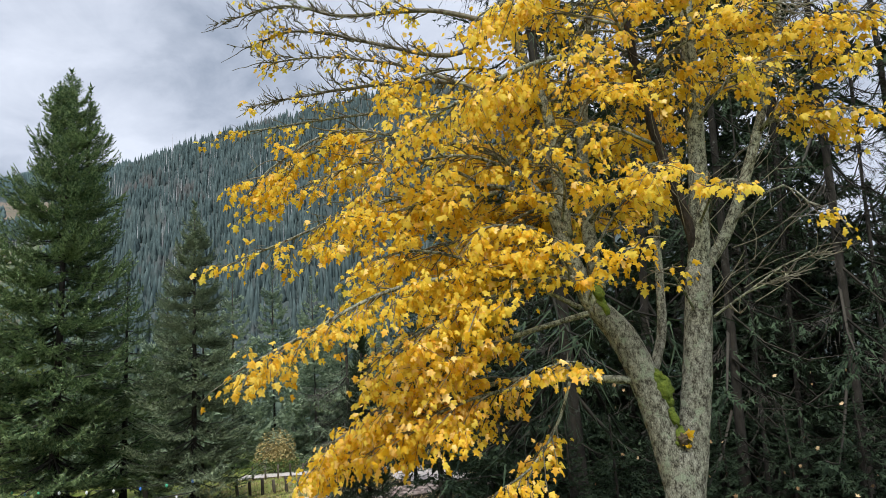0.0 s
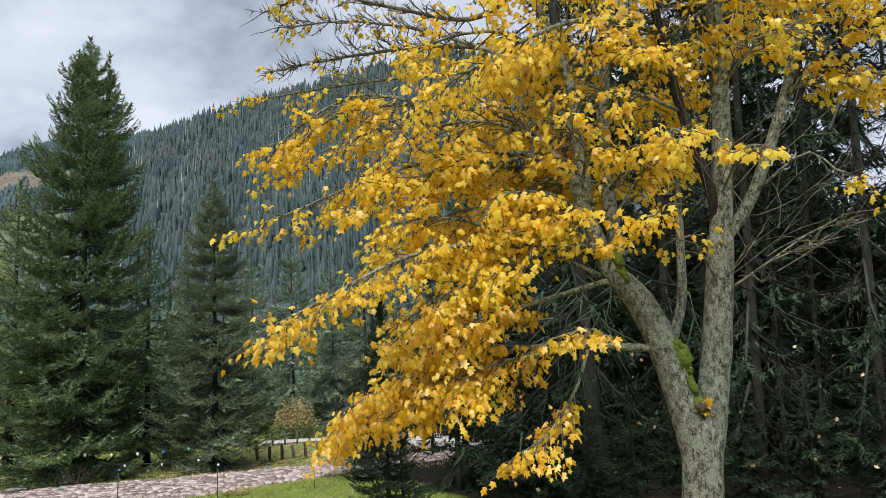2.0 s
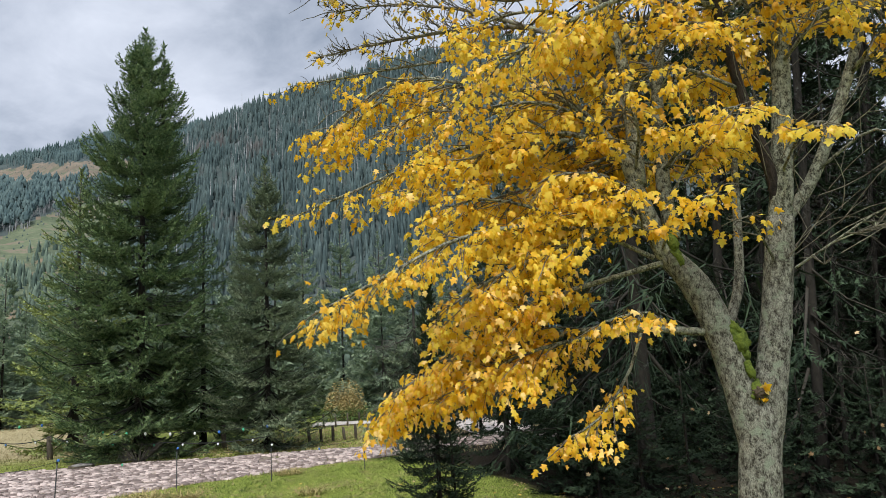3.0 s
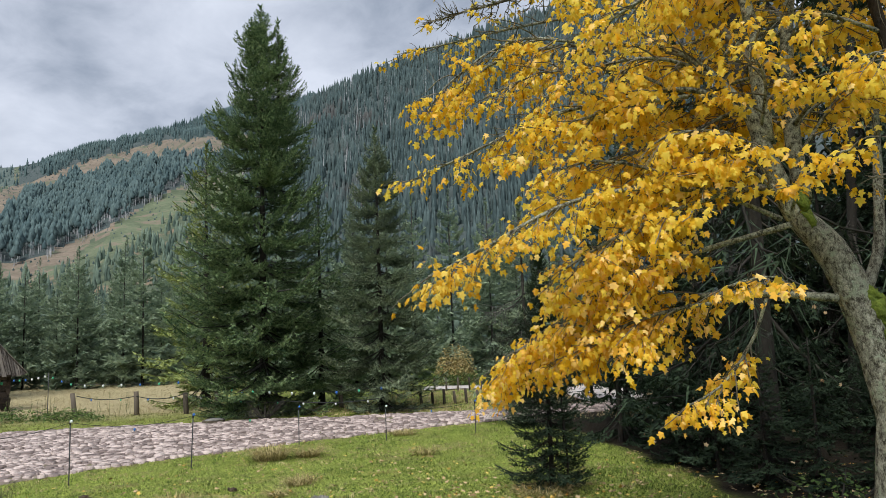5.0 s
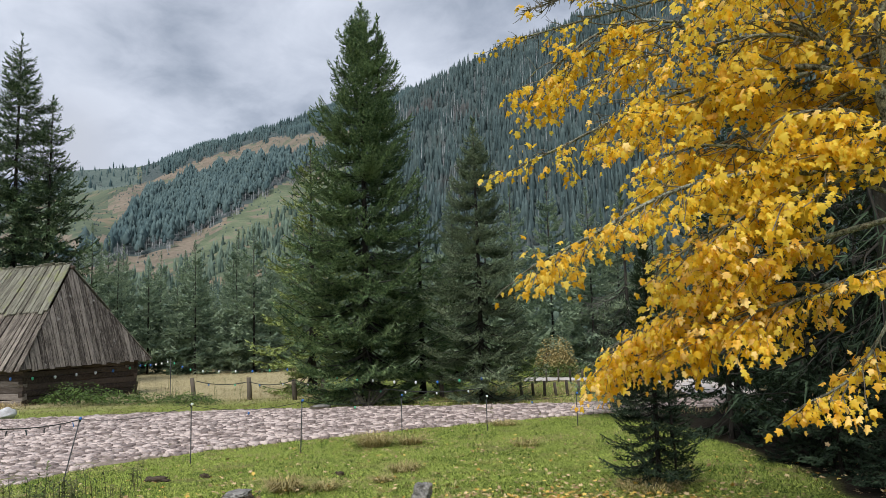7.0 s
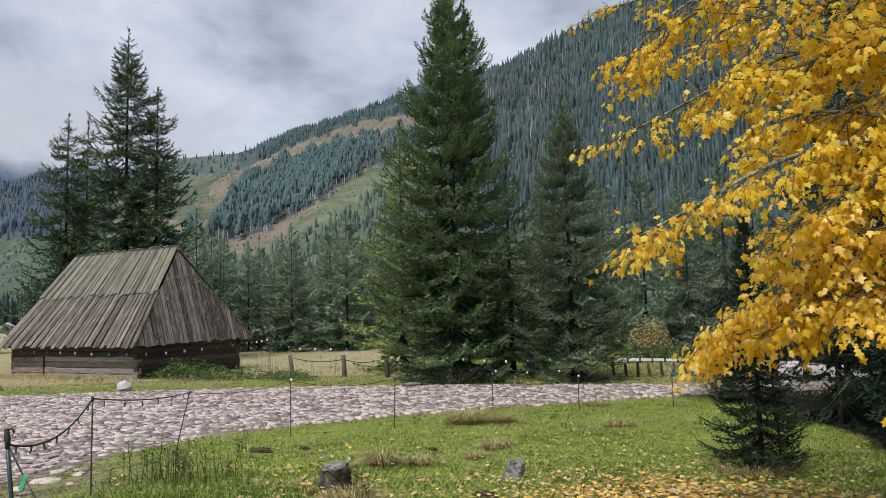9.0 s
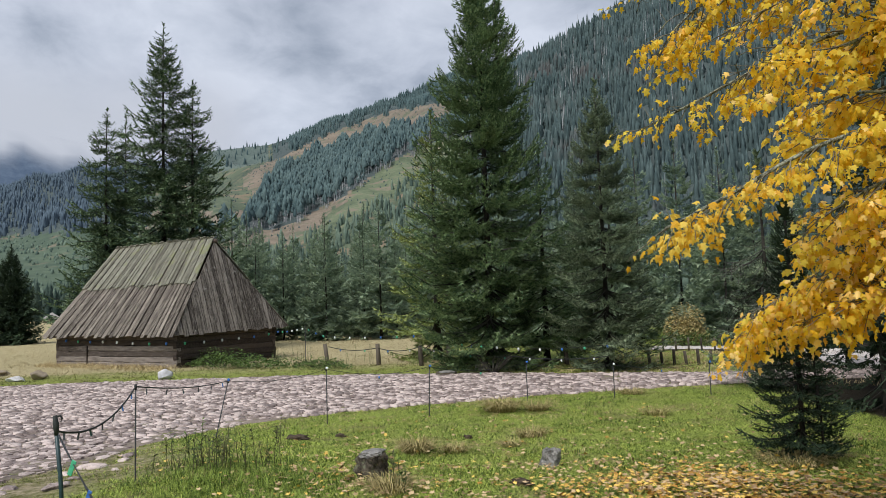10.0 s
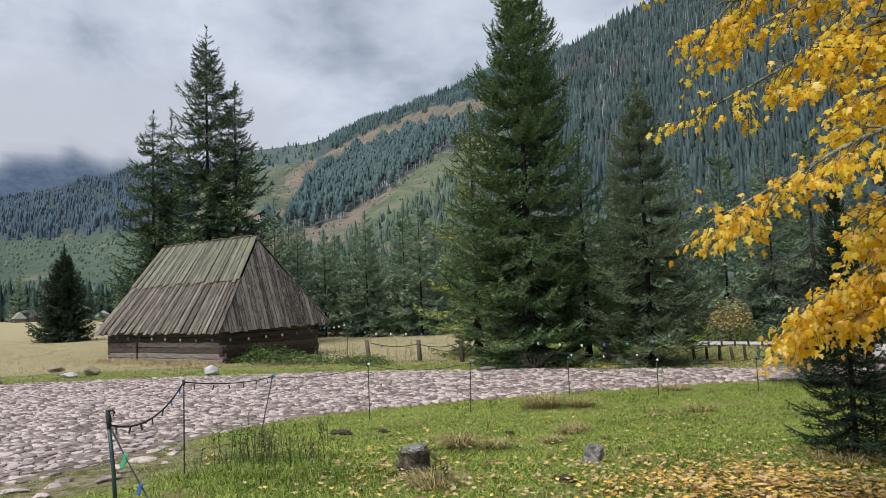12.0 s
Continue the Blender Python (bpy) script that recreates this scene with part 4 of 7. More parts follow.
def spruce_meshes(height, radius, count, kinds, seed, bottom=0.04, power=0.7, top_lift=0.6, low_droop=-0.35, trunk=0.016, twin=None, ragged=0.22, dead=0, dead_reach=0.35, stemmed=True, whorl=0.0, long_kinds=()):
    """Crown, branch stems and trunk of a spruce, as arrays."""
    g = np.random.default_rng(seed)
    crown, stems = [], []
    tops = [(0.0, 0.0, height, 1.0)] + ([(twin[0], twin[1], height * twin[2], twin[3])] if twin else [])
    for ox, oy, h, share in tops:
        n = int(count * share)
        lowest = bottom if (ox, oy) == (0, 0) else 0.55
        u = np.sort(1 - (1 - lowest) * np.linspace(0, 1, n) ** 1.12) + g.normal(0, 0.004, n)
        u = np.clip(u, lowest, 0.985)
        if whorl:
            # boughs stand in whorls, closer together towards the top, with a few between
            level, levels = lowest * h, []
            while level < 0.985 * h:
                levels.append(level)
                level += whorl * (1.08 - 0.62 * level / h)
            u = np.sort(np.clip(np.resize(levels, n) / h + g.normal(0, 0.11 * whorl / h, n), lowest * 0.9, 0.985))
        z = u * h
        az = np.arange(n) * 2.39996 + g.uniform(-0.6, 0.6, n)
        length = radius * np.maximum((1 - u), 0.012) ** power * (1 + ragged * g.normal(size=n)).clip(0.55, 1.5) * (0.62 if (ox, oy) != (0, 0) else 1)
        length = np.maximum(length, 0.03 * radius + 0.10) * (0.74 + 0.26 * smoothstep(0.03, 0.22, u))
        rise = low_droop + (top_lift - low_droop) * u**1.5 + g.normal(0, 0.09, n)
        x = np.stack([np.cos(az) * np.cos(rise), np.sin(az) * np.cos(rise), np.sin(rise)], 1)
        loc = np.stack([np.full(n, ox), np.full(n, oy), z], 1)
        m = frames(x, np.tile((0, 0, 1.0), (n, 1)), g.uniform(-0.25, 0.25, n)) * length[:, None, None]
        m[:, :, 1] *= (0.85 + 0.35 * (u > 0.8))[:, None]
        pick = np.where(length < 0.20 * radius, len(kinds) + g.integers(0, 2, n), g.integers(0, len(kinds), n))
        if long_kinds:
            pick = np.where(length > 0.48 * radius, len(kinds) + 2 + g.integers(0, len(long_kinds), n), pick)
        for k, (leafy, wood_stem) in enumerate(list(kinds) + TIP + list(long_kinds)):
            if (pick == k).any():
                crown.append(stamp(*leafy, m[pick == k], loc[pick == k]))
                if stemmed:
                    stems.append(stamp(*wood_stem, m[pick == k], loc[pick == k]))
        # the leading shoot, with short tufts round it
        nt = 26
        zz = h * (1 - 0.07 * g.uniform(0, 1, nt) ** 1.3) + 0.1
        aa = g.uniform(0, 6.28, nt)
        d = np.stack([np.cos(aa), np.sin(aa), np.full(nt, 0.9)], 1)
        m = frames(d, np.tile((0, 0.1, 1.0), (nt, 1))) * (0.16 + 0.02 * height * (h + 0.12 - zz) / h)[:, None, None]
        crown.append(stamp(KITE_V, KITE_F, m, np.stack([np.full(nt, ox), np.full(nt, oy), zz], 1)))
        line = np.stack([ox * np.ones(9), oy * np.ones(9), np.linspace(0 if (ox, oy) == (0, 0) else h * 0.45, h + 0.12, 9)], 1)
        stems.append(tube(line[4:], np.linspace(height * trunk * 0.5, 0.008, 5), 5))
    if dead:
        z = g.uniform(0.05, 0.62, dead) * height
        az = g.uniform(0, 6.28, dead)
        rise = g.normal(-0.25, 0.2, dead)
        x = np.stack([np.cos(az) * np.cos(rise), np.sin(az) * np.cos(rise), np.sin(rise)], 1)
        m = frames(x, np.tile((0, 0, 1.0), (dead, 1)), g.uniform(-0.5, 0.5, dead)) * (radius * dead_reach * g.uniform(0.6, 1.5, dead))[:, None, None]
        for k in range(2):
            stems.append(stamp(*BARE[k][1], m[k::2], np.stack([0 * z, 0 * z, z], 1)[k::2]))
            thinv, thinf = BARE[k][0]
            stems.append(stamp(thinv, thinf, m[k::2], np.stack([0 * z, 0 * z, z], 1)[k::2]))
    line = np.stack([0.03 * np.sin(np.linspace(0, 3, 12)), 0.02 * np.cos(np.linspace(0, 4, 12)), np.linspace(-0.15, height * 0.97, 12)], 1)
    r0 = height * trunk
    rad = np.linspace(r0, 0.012, 12)
    rad[0] *= 1.35
    return join(crown), join(stems), tube(line, rad, 9, 0.04)


def spruce(at, made, label, mats=None, group="", turn=0.0, category="spruce", boughs=None):
    """One spruce at its place: trunk, bare branches and needles."""
    crown, stems, trunk = made
    ob = base("spruce_tree", at, label, category, group, turn)
    link_mesh("trunk", *trunk, M_SPRUCE_BARK, ob, smooth=True)
    link_mesh("bough", *stems, boughs or M_DEADTWIG, ob)
    link_mesh("crown", *crown, mats or M_SPRUCE, ob)
    return ob


def on_ground(az, r, sink=0.05):
    x, y = polar(az, r)
    return float(x), float(y), float(ground_z(x, y)) - sink


# the pair by the road
spruce(on_ground(44.0, 20.6), spruce_meshes(11.75, 2.62, 340, FULL + DROOPY, 3, 0.055, 0.62, 0.72, -0.24, 0.011, ragged=0.16, twin=(0.42, 0.28, 0.965, 0.16), whorl=0.74, long_kinds=FINE), "tall dark green spruce with twin tops beside the road", boughs=M_GREYTWIG)
spruce(on_ground(34.9, 19.6), spruce_meshes(7.8, 1.75, 280, DROOPY + FULL[:1], 5, 0.045, 0.68, 0.66, -0.30, 0.011, ragged=0.16, whorl=0.60, long_kinds=FINE), "slim grey-green spruce beside the road", M_SPRUCE_GREY, boughs=M_GREYTWIG)
spruce(on_ground(48.2, 24.5), spruce_meshes(8.6, 2.0, 130, LEAN, 7, 0.03, 0.68, whorl=0.5), "yellowish green spruce behind the taller one", M_SPRUCE_LIGHT)
spruce(on_ground(39.6, 22.6), spruce_meshes(6.6, 1.9, 110, LEAN, 9, 0.03, 0.68, whorl=0.5), "dark green spruce standing between two others")
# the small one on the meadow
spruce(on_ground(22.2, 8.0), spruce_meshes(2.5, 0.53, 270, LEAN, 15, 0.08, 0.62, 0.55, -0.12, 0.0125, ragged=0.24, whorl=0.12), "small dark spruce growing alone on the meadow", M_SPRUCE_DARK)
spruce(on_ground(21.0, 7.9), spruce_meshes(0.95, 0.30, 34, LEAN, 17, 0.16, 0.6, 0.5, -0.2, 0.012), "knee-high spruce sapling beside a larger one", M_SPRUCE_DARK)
# the group behind the hut
for az, r, h, w, n, s in ((72.9, 38, 12.0, 2.4, 220, 21), (71.6, 41, 12.7, 2.1, 200, 22), (69.0, 37, 16.3, 3.0, 290, 23), (66.9, 36.5, 13.3, 2.6, 230, 24)):
    spruce(on_ground(az, r), spruce_meshes(h, w, n, AIRY, s, 0.03, 0.66, 0.30, -0.40, 0.010, ragged=0.3, whorl=0.85), "tall airy spruce in the group behind the hut", M_SPRUCE_WOOD, group="spruces behind the hut")
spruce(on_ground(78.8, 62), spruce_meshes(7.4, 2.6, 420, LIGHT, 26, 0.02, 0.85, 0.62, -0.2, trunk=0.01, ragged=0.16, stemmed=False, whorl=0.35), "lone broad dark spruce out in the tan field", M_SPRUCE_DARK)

# the row along the field and the trees beyond the pair
ROW = [spruce_meshes(h, w, n, COARSE, s, 0.02, 0.78, 0.5, -0.25, 0.009, ragged=0.2, stemmed=False) for h, w, n, s in ((7.7, 2.0, 110, 31), (8.6, 2.2, 118, 32), (7.0, 2.05, 102, 33))]
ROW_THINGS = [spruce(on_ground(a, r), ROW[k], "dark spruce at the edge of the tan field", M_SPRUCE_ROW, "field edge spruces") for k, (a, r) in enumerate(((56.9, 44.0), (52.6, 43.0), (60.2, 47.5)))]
g = np.random.default_rng(41)


def more_spruces(n, az, r, lo, hi, label="", group=""):
    """Copies of the field edge spruces, each turned and sized anew."""
    for k in range(n):
        x, y, z = on_ground(g.uniform(*az), g.uniform(*r))
        c = copy_thing(ROW_THINGS[k % 3], pose(x, y, z, 0, 0, g.uniform(0, 360)))
        s = g.uniform(lo, hi)
        c.scale = (0.9 * s, 0.9 * s, 1.05 * s)
        tagged(c, label, group=group)


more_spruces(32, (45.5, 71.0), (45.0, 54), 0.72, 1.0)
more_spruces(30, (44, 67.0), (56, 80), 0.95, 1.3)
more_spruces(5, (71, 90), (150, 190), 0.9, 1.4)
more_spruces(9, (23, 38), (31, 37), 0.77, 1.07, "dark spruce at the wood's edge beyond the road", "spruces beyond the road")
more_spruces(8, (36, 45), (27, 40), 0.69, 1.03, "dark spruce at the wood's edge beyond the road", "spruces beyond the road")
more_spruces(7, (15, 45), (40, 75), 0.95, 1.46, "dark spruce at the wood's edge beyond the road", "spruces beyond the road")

# the dark wood behind the maple: close-set bare trunks with thin sprays, leaning a little away from the light
# the shade among these trees is partly painted, as darker needles
TALL = [spruce_meshes(h, w, n, LIGHT, s, b, 0.6, 0.3, -0.45, 0.0066, ragged=0.3, dead=d, stemmed=False) for h, w, n, s, b, d in ((15.5, 2.4, 80, 51, 0.14, 60), (17.5, 2.2, 76, 52, 0.20, 70), (13.0, 2.1, 80, 53, 0.05, 50))]
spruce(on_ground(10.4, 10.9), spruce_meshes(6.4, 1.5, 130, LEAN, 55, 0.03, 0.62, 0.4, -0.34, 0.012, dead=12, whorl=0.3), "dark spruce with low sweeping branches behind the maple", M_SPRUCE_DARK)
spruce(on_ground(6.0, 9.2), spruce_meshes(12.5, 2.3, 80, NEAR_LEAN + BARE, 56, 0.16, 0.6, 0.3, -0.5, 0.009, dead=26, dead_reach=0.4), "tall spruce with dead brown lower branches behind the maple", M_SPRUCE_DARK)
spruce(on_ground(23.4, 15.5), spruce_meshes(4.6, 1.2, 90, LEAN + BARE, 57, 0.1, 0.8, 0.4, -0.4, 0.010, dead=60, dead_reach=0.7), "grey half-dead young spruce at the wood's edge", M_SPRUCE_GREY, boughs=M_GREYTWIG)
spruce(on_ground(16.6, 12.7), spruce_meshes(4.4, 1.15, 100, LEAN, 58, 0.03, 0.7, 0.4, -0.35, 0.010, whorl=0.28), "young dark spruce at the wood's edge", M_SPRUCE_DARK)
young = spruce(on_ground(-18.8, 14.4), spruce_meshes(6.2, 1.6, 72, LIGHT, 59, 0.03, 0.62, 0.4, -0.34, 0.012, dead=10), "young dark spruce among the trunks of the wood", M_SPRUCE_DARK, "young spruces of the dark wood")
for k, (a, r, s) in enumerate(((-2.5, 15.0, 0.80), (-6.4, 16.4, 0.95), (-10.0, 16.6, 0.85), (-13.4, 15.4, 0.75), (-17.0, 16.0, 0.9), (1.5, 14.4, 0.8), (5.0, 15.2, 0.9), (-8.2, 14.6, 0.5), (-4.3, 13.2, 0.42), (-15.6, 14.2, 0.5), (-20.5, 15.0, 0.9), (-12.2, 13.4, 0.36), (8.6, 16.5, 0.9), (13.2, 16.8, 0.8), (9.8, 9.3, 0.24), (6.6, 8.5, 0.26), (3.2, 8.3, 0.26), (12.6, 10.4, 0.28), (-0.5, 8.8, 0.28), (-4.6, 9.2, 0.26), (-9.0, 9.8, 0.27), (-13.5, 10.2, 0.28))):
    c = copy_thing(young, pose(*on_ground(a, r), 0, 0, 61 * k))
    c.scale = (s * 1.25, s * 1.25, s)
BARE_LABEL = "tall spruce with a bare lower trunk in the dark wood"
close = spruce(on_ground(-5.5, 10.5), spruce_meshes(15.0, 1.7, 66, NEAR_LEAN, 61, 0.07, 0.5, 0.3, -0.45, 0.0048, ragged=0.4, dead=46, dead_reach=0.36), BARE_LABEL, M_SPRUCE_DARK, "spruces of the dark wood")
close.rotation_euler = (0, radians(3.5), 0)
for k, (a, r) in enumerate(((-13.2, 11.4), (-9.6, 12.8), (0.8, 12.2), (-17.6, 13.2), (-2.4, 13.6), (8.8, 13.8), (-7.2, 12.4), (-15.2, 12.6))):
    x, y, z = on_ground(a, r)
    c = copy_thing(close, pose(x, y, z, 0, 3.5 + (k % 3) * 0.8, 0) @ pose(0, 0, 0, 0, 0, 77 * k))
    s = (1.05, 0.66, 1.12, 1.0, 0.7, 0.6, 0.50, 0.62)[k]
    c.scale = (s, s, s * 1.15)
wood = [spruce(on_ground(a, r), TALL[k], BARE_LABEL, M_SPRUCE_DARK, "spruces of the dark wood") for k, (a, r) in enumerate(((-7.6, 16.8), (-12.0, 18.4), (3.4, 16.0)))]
spots = ((-4.6, 15.2), (-10.6, 15.6), (11.0, 17.4), (16.0, 15.0), (-7.5, 26.0), (-3.0, 27.5), (2.0, 25.0), (-13.9, 16.5), (-12.2, 18.5), (-16.6, 19.5), (-10.0, 21.5), (-1.0, 19.8), (6.2, 20.8), (13.6, 21.6), (18.5, 19.6), (-5.2, 22.8), (-24, 14))
for k, (a, r) in enumerate(spots):
    x, y, z = on_ground(a, r)
    c = copy_thing(wood[k % 3], pose(x, y, z, 0, 2.5, 0) @ pose(0, 0, 0, 0, 0, g.uniform(0, 360)))
    s = g.uniform(0.88, 1.12) * (0.5 if a > 9 else 0.36 if r in (16.5, 18.5, 19.5, 21.5) else 1)
    c.scale = (s, s, s)

# ---- the maple ----
LEAF_RING = [(0.0, 0.0), (-0.05, 0.24), (0.08, 0.46), (0.25, 0.285), (0.52, 0.58), (0.61, 0.40), (0.655, 0.225), (0.84, 0.17)]
LEAF_V = [(0.30, 0.0, 0.03)] + [(x, y, -0.22 * abs(y) - 0.10 * x * x) for x, y in LEAF_RING]
LEAF_V += [(1.04, 0.0, -0.16)] + [(x, -y, -0.22 * abs(y) - 0.10 * x * x) for x, y in LEAF_RING[:0:-1]]
LEAF_V = np.array(LEAF_V)
LEAF_FOLD = LEAF_V * (1, 0.72, 1) + np.stack([0 * LEAF_V[:, 0], 0 * LEAF_V[:, 0], -0.55 * np.abs(LEAF_V[:, 1])], 1)
LEAF_CURL = LEAF_V * (0.92, 1, 1) + np.stack([0 * LEAF_V[:, 0], 0.10 * LEAF_V[:, 0] ** 2, -0.30 * LEAF_V[:, 0] ** 2 + 0.25 * LEAF_V[:, 1]], 1)
LEAF_F = np.array([(0, k, k % (len(LEAF_V) - 1) + 1) for k in range(1, len(LEAF_V))])[:, [0, 2, 1]]

maple = base("maple_tree", (0.02, 4.80, 0.0), "old maple with golden yellow autumn leaves and a lichened forked trunk", "maple")
MAPLE_AT = np.array((0.02, 4.80, 0.0))
leaf_p, leaf_d, leaf_u, leaf_s = [], [], [], []
twigs = []
mg = np.random.default_rng(77)


def unit(v):
    return v / (np.linalg.norm(v) + 1e-9)


def leaves_on(line, gap, size, start=0.25, pairs=True):
    """Leaves in pairs along a shoot, hanging out and down from it."""
    length = np.linalg.norm(np.diff(line, axis=0), axis=1).sum()
    n = max(1, int(length * (1 - start) / gap))
    t = unit(line[-1] - line[0])
    for k in range(n + 1):
        u = start + (1 - start) * k / max(n, 1)
        q = np.array([np.interp(u * (len(line) - 1), np.arange(len(line)), line[:, c]) for c in range(3)])
        side = unit(np.cross(t, (0, 0, 1)) + mg.normal(0, 0.25, 3))
        for s in (-1, 1) if pairs else (mg.choice((-1, 1)),):
            if mg.uniform() < 0.10:
                continue
            out = unit(t * mg.uniform(0.1, 0.9) + side * s * mg.uniform(0.4, 1.0) + np.array((0, 0, mg.uniform(-0.75, 0.05))))
            leaf_p.append(q + out * mg.uniform(0.03, 0.075))
            leaf_d.append(unit(out + np.array((0, 0, mg.uniform(-1.3, -0.10)))))
            leaf_u.append(unit(np.array((mg.normal(0, 0.36), mg.normal(-0.22, 0.36), 1.0))))
            leaf_s.append(size * mg.uniform(0.55, 1.28))


def shoot(start, way, length, sag, radius=0.005, n=5):
    u = np.linspace(0, 1, n)[:, None]
    line = start + unit(way) * length * u + np.array((0, 0, -sag * length)) * u**2 + np.cumsum(mg.normal(0, 0.010, (n, 3)), axis=0) * u + unit(mg.normal(0, 1, 3) + np.array((0, 0, -0.4))) * length * 0.16 * 4 * u * (1 - u) * mg.uniform(0, 1)
    twigs.append(tube(line, np.linspace(radius, radius * 0.45, n), 3, cap=False))
    return line


def limb(points, thick, thin, leafy=1.0, reach=0.42, first=0.25, gap=0.050, sag=0.20, size=0.0445, mat=None, lift=0.0, name="limb"):
    """A limb through a few places, with twigs, side shoots and leaves along it; leafy 0: bare."""
    length = np.linalg.norm(np.diff(np.array(points), axis=0), axis=1).sum()
    n = max(8, int(length / 0.09))
    line = spline(points, n)
    if leafy > 0.3:
        line = line[: max(6, int(n * (1 - min(0.3, 0.13 / length))))]
        n = len(line)
    line += np.cumsum(mg.normal(0, 0.0035 if leafy > 0.3 else 0.006, line.shape), axis=0) * np.linspace(0, 1, n)[:, None]
    rad = thick + (thin - thick) * np.linspace(0, 1, n) ** 0.8
    v, f = tube(line, rad, 10 if thick > 0.05 else 7, 0.05)
    link_mesh(name, v - MAPLE_AT, f, mat or M_LIMB, maple, smooth=True)
    s = first * length
    side = 1
    while s < length:
        u = s / length
        q = np.array([np.interp(u * (n - 1), np.arange(n), line[:, c]) for c in range(3)])
        i = min(int(u * (n - 1)), n - 2)
        t = unit(line[i + 1] - line[i])
        out = unit(np.cross(t, (0, 0, 1)) * side + np.array((0, 0, mg.uniform(-0.75, 0.45) + lift)))
        far = reach * mg.uniform(0.55, 1.2) * (1 - 0.35 * u)
        way = t * mg.uniform(0.25, 1.0) + out * mg.uniform(0.5, 1.1)
        twig = shoot(q, way, far, sag * mg.uniform(0.3, 1.3), (0.0045 + 0.004 * (1 - u)) * (1 if leafy > 0.3 else 0.95))
        many = mg.uniform() < leafy
        if many:
            leaves_on(twig, 0.030, size) if leafy > 0.3 else leaves_on(twig[2:], 0.10, 0.046)
        for _ in range(2 if leafy > 0.4 else 6):
            w = mg.uniform(0.25, 0.9)
            b = twig[min(int(w * 4), 4)]
            sub = shoot(b, unit(twig[-1] - twig[0]) + mg.normal(0, 0.55, 3) + np.array((0, 0, 0 if leafy > 0.3 else 0.35)), far * (mg.uniform(0.35, 0.6) if leafy > 0.3 else mg.uniform(0.25, 0.5)), sag, 0.003 if leafy > 0.3 else 0.0042, 4)
            if many and mg.uniform() < 0.9:
                leaves_on(sub, 0.028, size, 0.15) if leafy > 0.3 else leaves_on(sub, 0.12, 0.044, 0.5, False)
        s += gap * mg.uniform(0.6, 1.4)

        side = -side
    end = shoot(line[-1], line[-1] - line[-3], 0.22, 0.2)
    if leafy > 0.3:
        leaves_on(end, 0.045, size, 0.1)
    return line


# trunk and fork
trunk_line = spline([(0.02, 4.80, -0.15), (0.04, 4.80, 0.25), (0.10, 4.80, 0.75), (0.145, 4.80, 1.15), (0.155, 4.80, 1.30)], 18)
v, f = tube(trunk_line, np.interp(np.linspace(0, 1, 18), [0, 0.12, 0.3, 0.75, 1], [0.20, 0.150, 0.124, 0.122, 0.100]), 22, 0.02)
link_mesh("trunk", v - MAPLE_AT, f, M_MAPLE_BARK, maple, smooth=True)


def stem(points, radii, mat=None, name="stem"):
    n = 6 * len(points)
    line = spline(points, n)
    v, f = tube(line, np.interp(np.linspace(0, 1, n), np.linspace(0, 1, len(radii)), radii), 18, 0.025)
    link_mesh(name, v - MAPLE_AT, f, mat or M_MAPLE_BARK, maple, smooth=True)
    return line


stem([(0.115, 4.80, 0.85), (0.085, 4.79, 1.25), (0.005, 4.75, 1.69), (-0.12, 4.70, 2.04), (-0.27, 4.645, 2.25)], [0.075, 0.098, 0.100, 0.090, 0.070])
stem([(-0.20, 4.67, 2.16), (-0.29, 4.64, 2.28), (-0.39, 4.58, 2.63), (-0.48, 4.58, 2.95)], [0.060, 0.060, 0.048, 0.038], M_LIMB)
stem([(0.13, 4.80, 0.85), (0.205, 4.81, 1.25), (0.29, 4.84, 1.67), (0.36, 4.89, 2.06), (0.42, 4.885, 2.45)], [0.075, 0.096, 0.093, 0.090, 0.080])
stem_right = stem([(0.40, 4.885, 2.32), (0.46, 4.88, 2.73), (0.54, 4.87, 3.44), (0.59, 4.87, 4.19), (0.71, 4.85, 5.50), (0.83, 4.83, 6.62)], [0.074, 0.068, 0.056, 0.046, 0.034, 0.018], M_LIMB)
stem_dark = stem([(0.415, 4.885, 2.38), (0.39, 4.83, 2.75), (0.27, 4.69, 3.26), (0.19, 4.60, 3.80), (0.18, 4.60, 4.31), (0.15, 4.60, 5.47)], [0.036, 0.036, 0.032, 0.030, 0.025, 0.015], M_WETBARK)
stem_back = stem([(0.42, 4.93, 2.40), (0.67, 5.06, 2.74), (0.95, 5.11, 3.37), (1.15, 5.18, 3.96), (1.47, 5.20, 5.06)], [0.040, 0.040, 0.034, 0.028, 0.016], M_LIMB)
stem_mid = stem([(-0.23, 4.70, 2.35), (-0.26, 4.89, 2.84), (-0.24, 5.10, 3.53), (-0.17, 5.20, 4.02), (0.03, 5.30, 5.28)], [0.05, 0.048, 0.04, 0.033, 0.018], M_LIMB)
stem_high = stem([(-0.39, 4.58, 2.70), (-0.41, 4.68, 3.21), (-0.45, 4.78, 3.71), (-0.67, 4.95, 4.54), (-0.87, 5.13, 5.95)], [0.05, 0.045, 0.038, 0.03, 0.015], M_LIMB)
stem([(0.02, 4.90, 1.75), (0.13, 4.98, 2.05), (0.17, 5.0, 2.45), (0.20, 5.0, 2.9)], [0.035, 0.032, 0.028, 0.02])

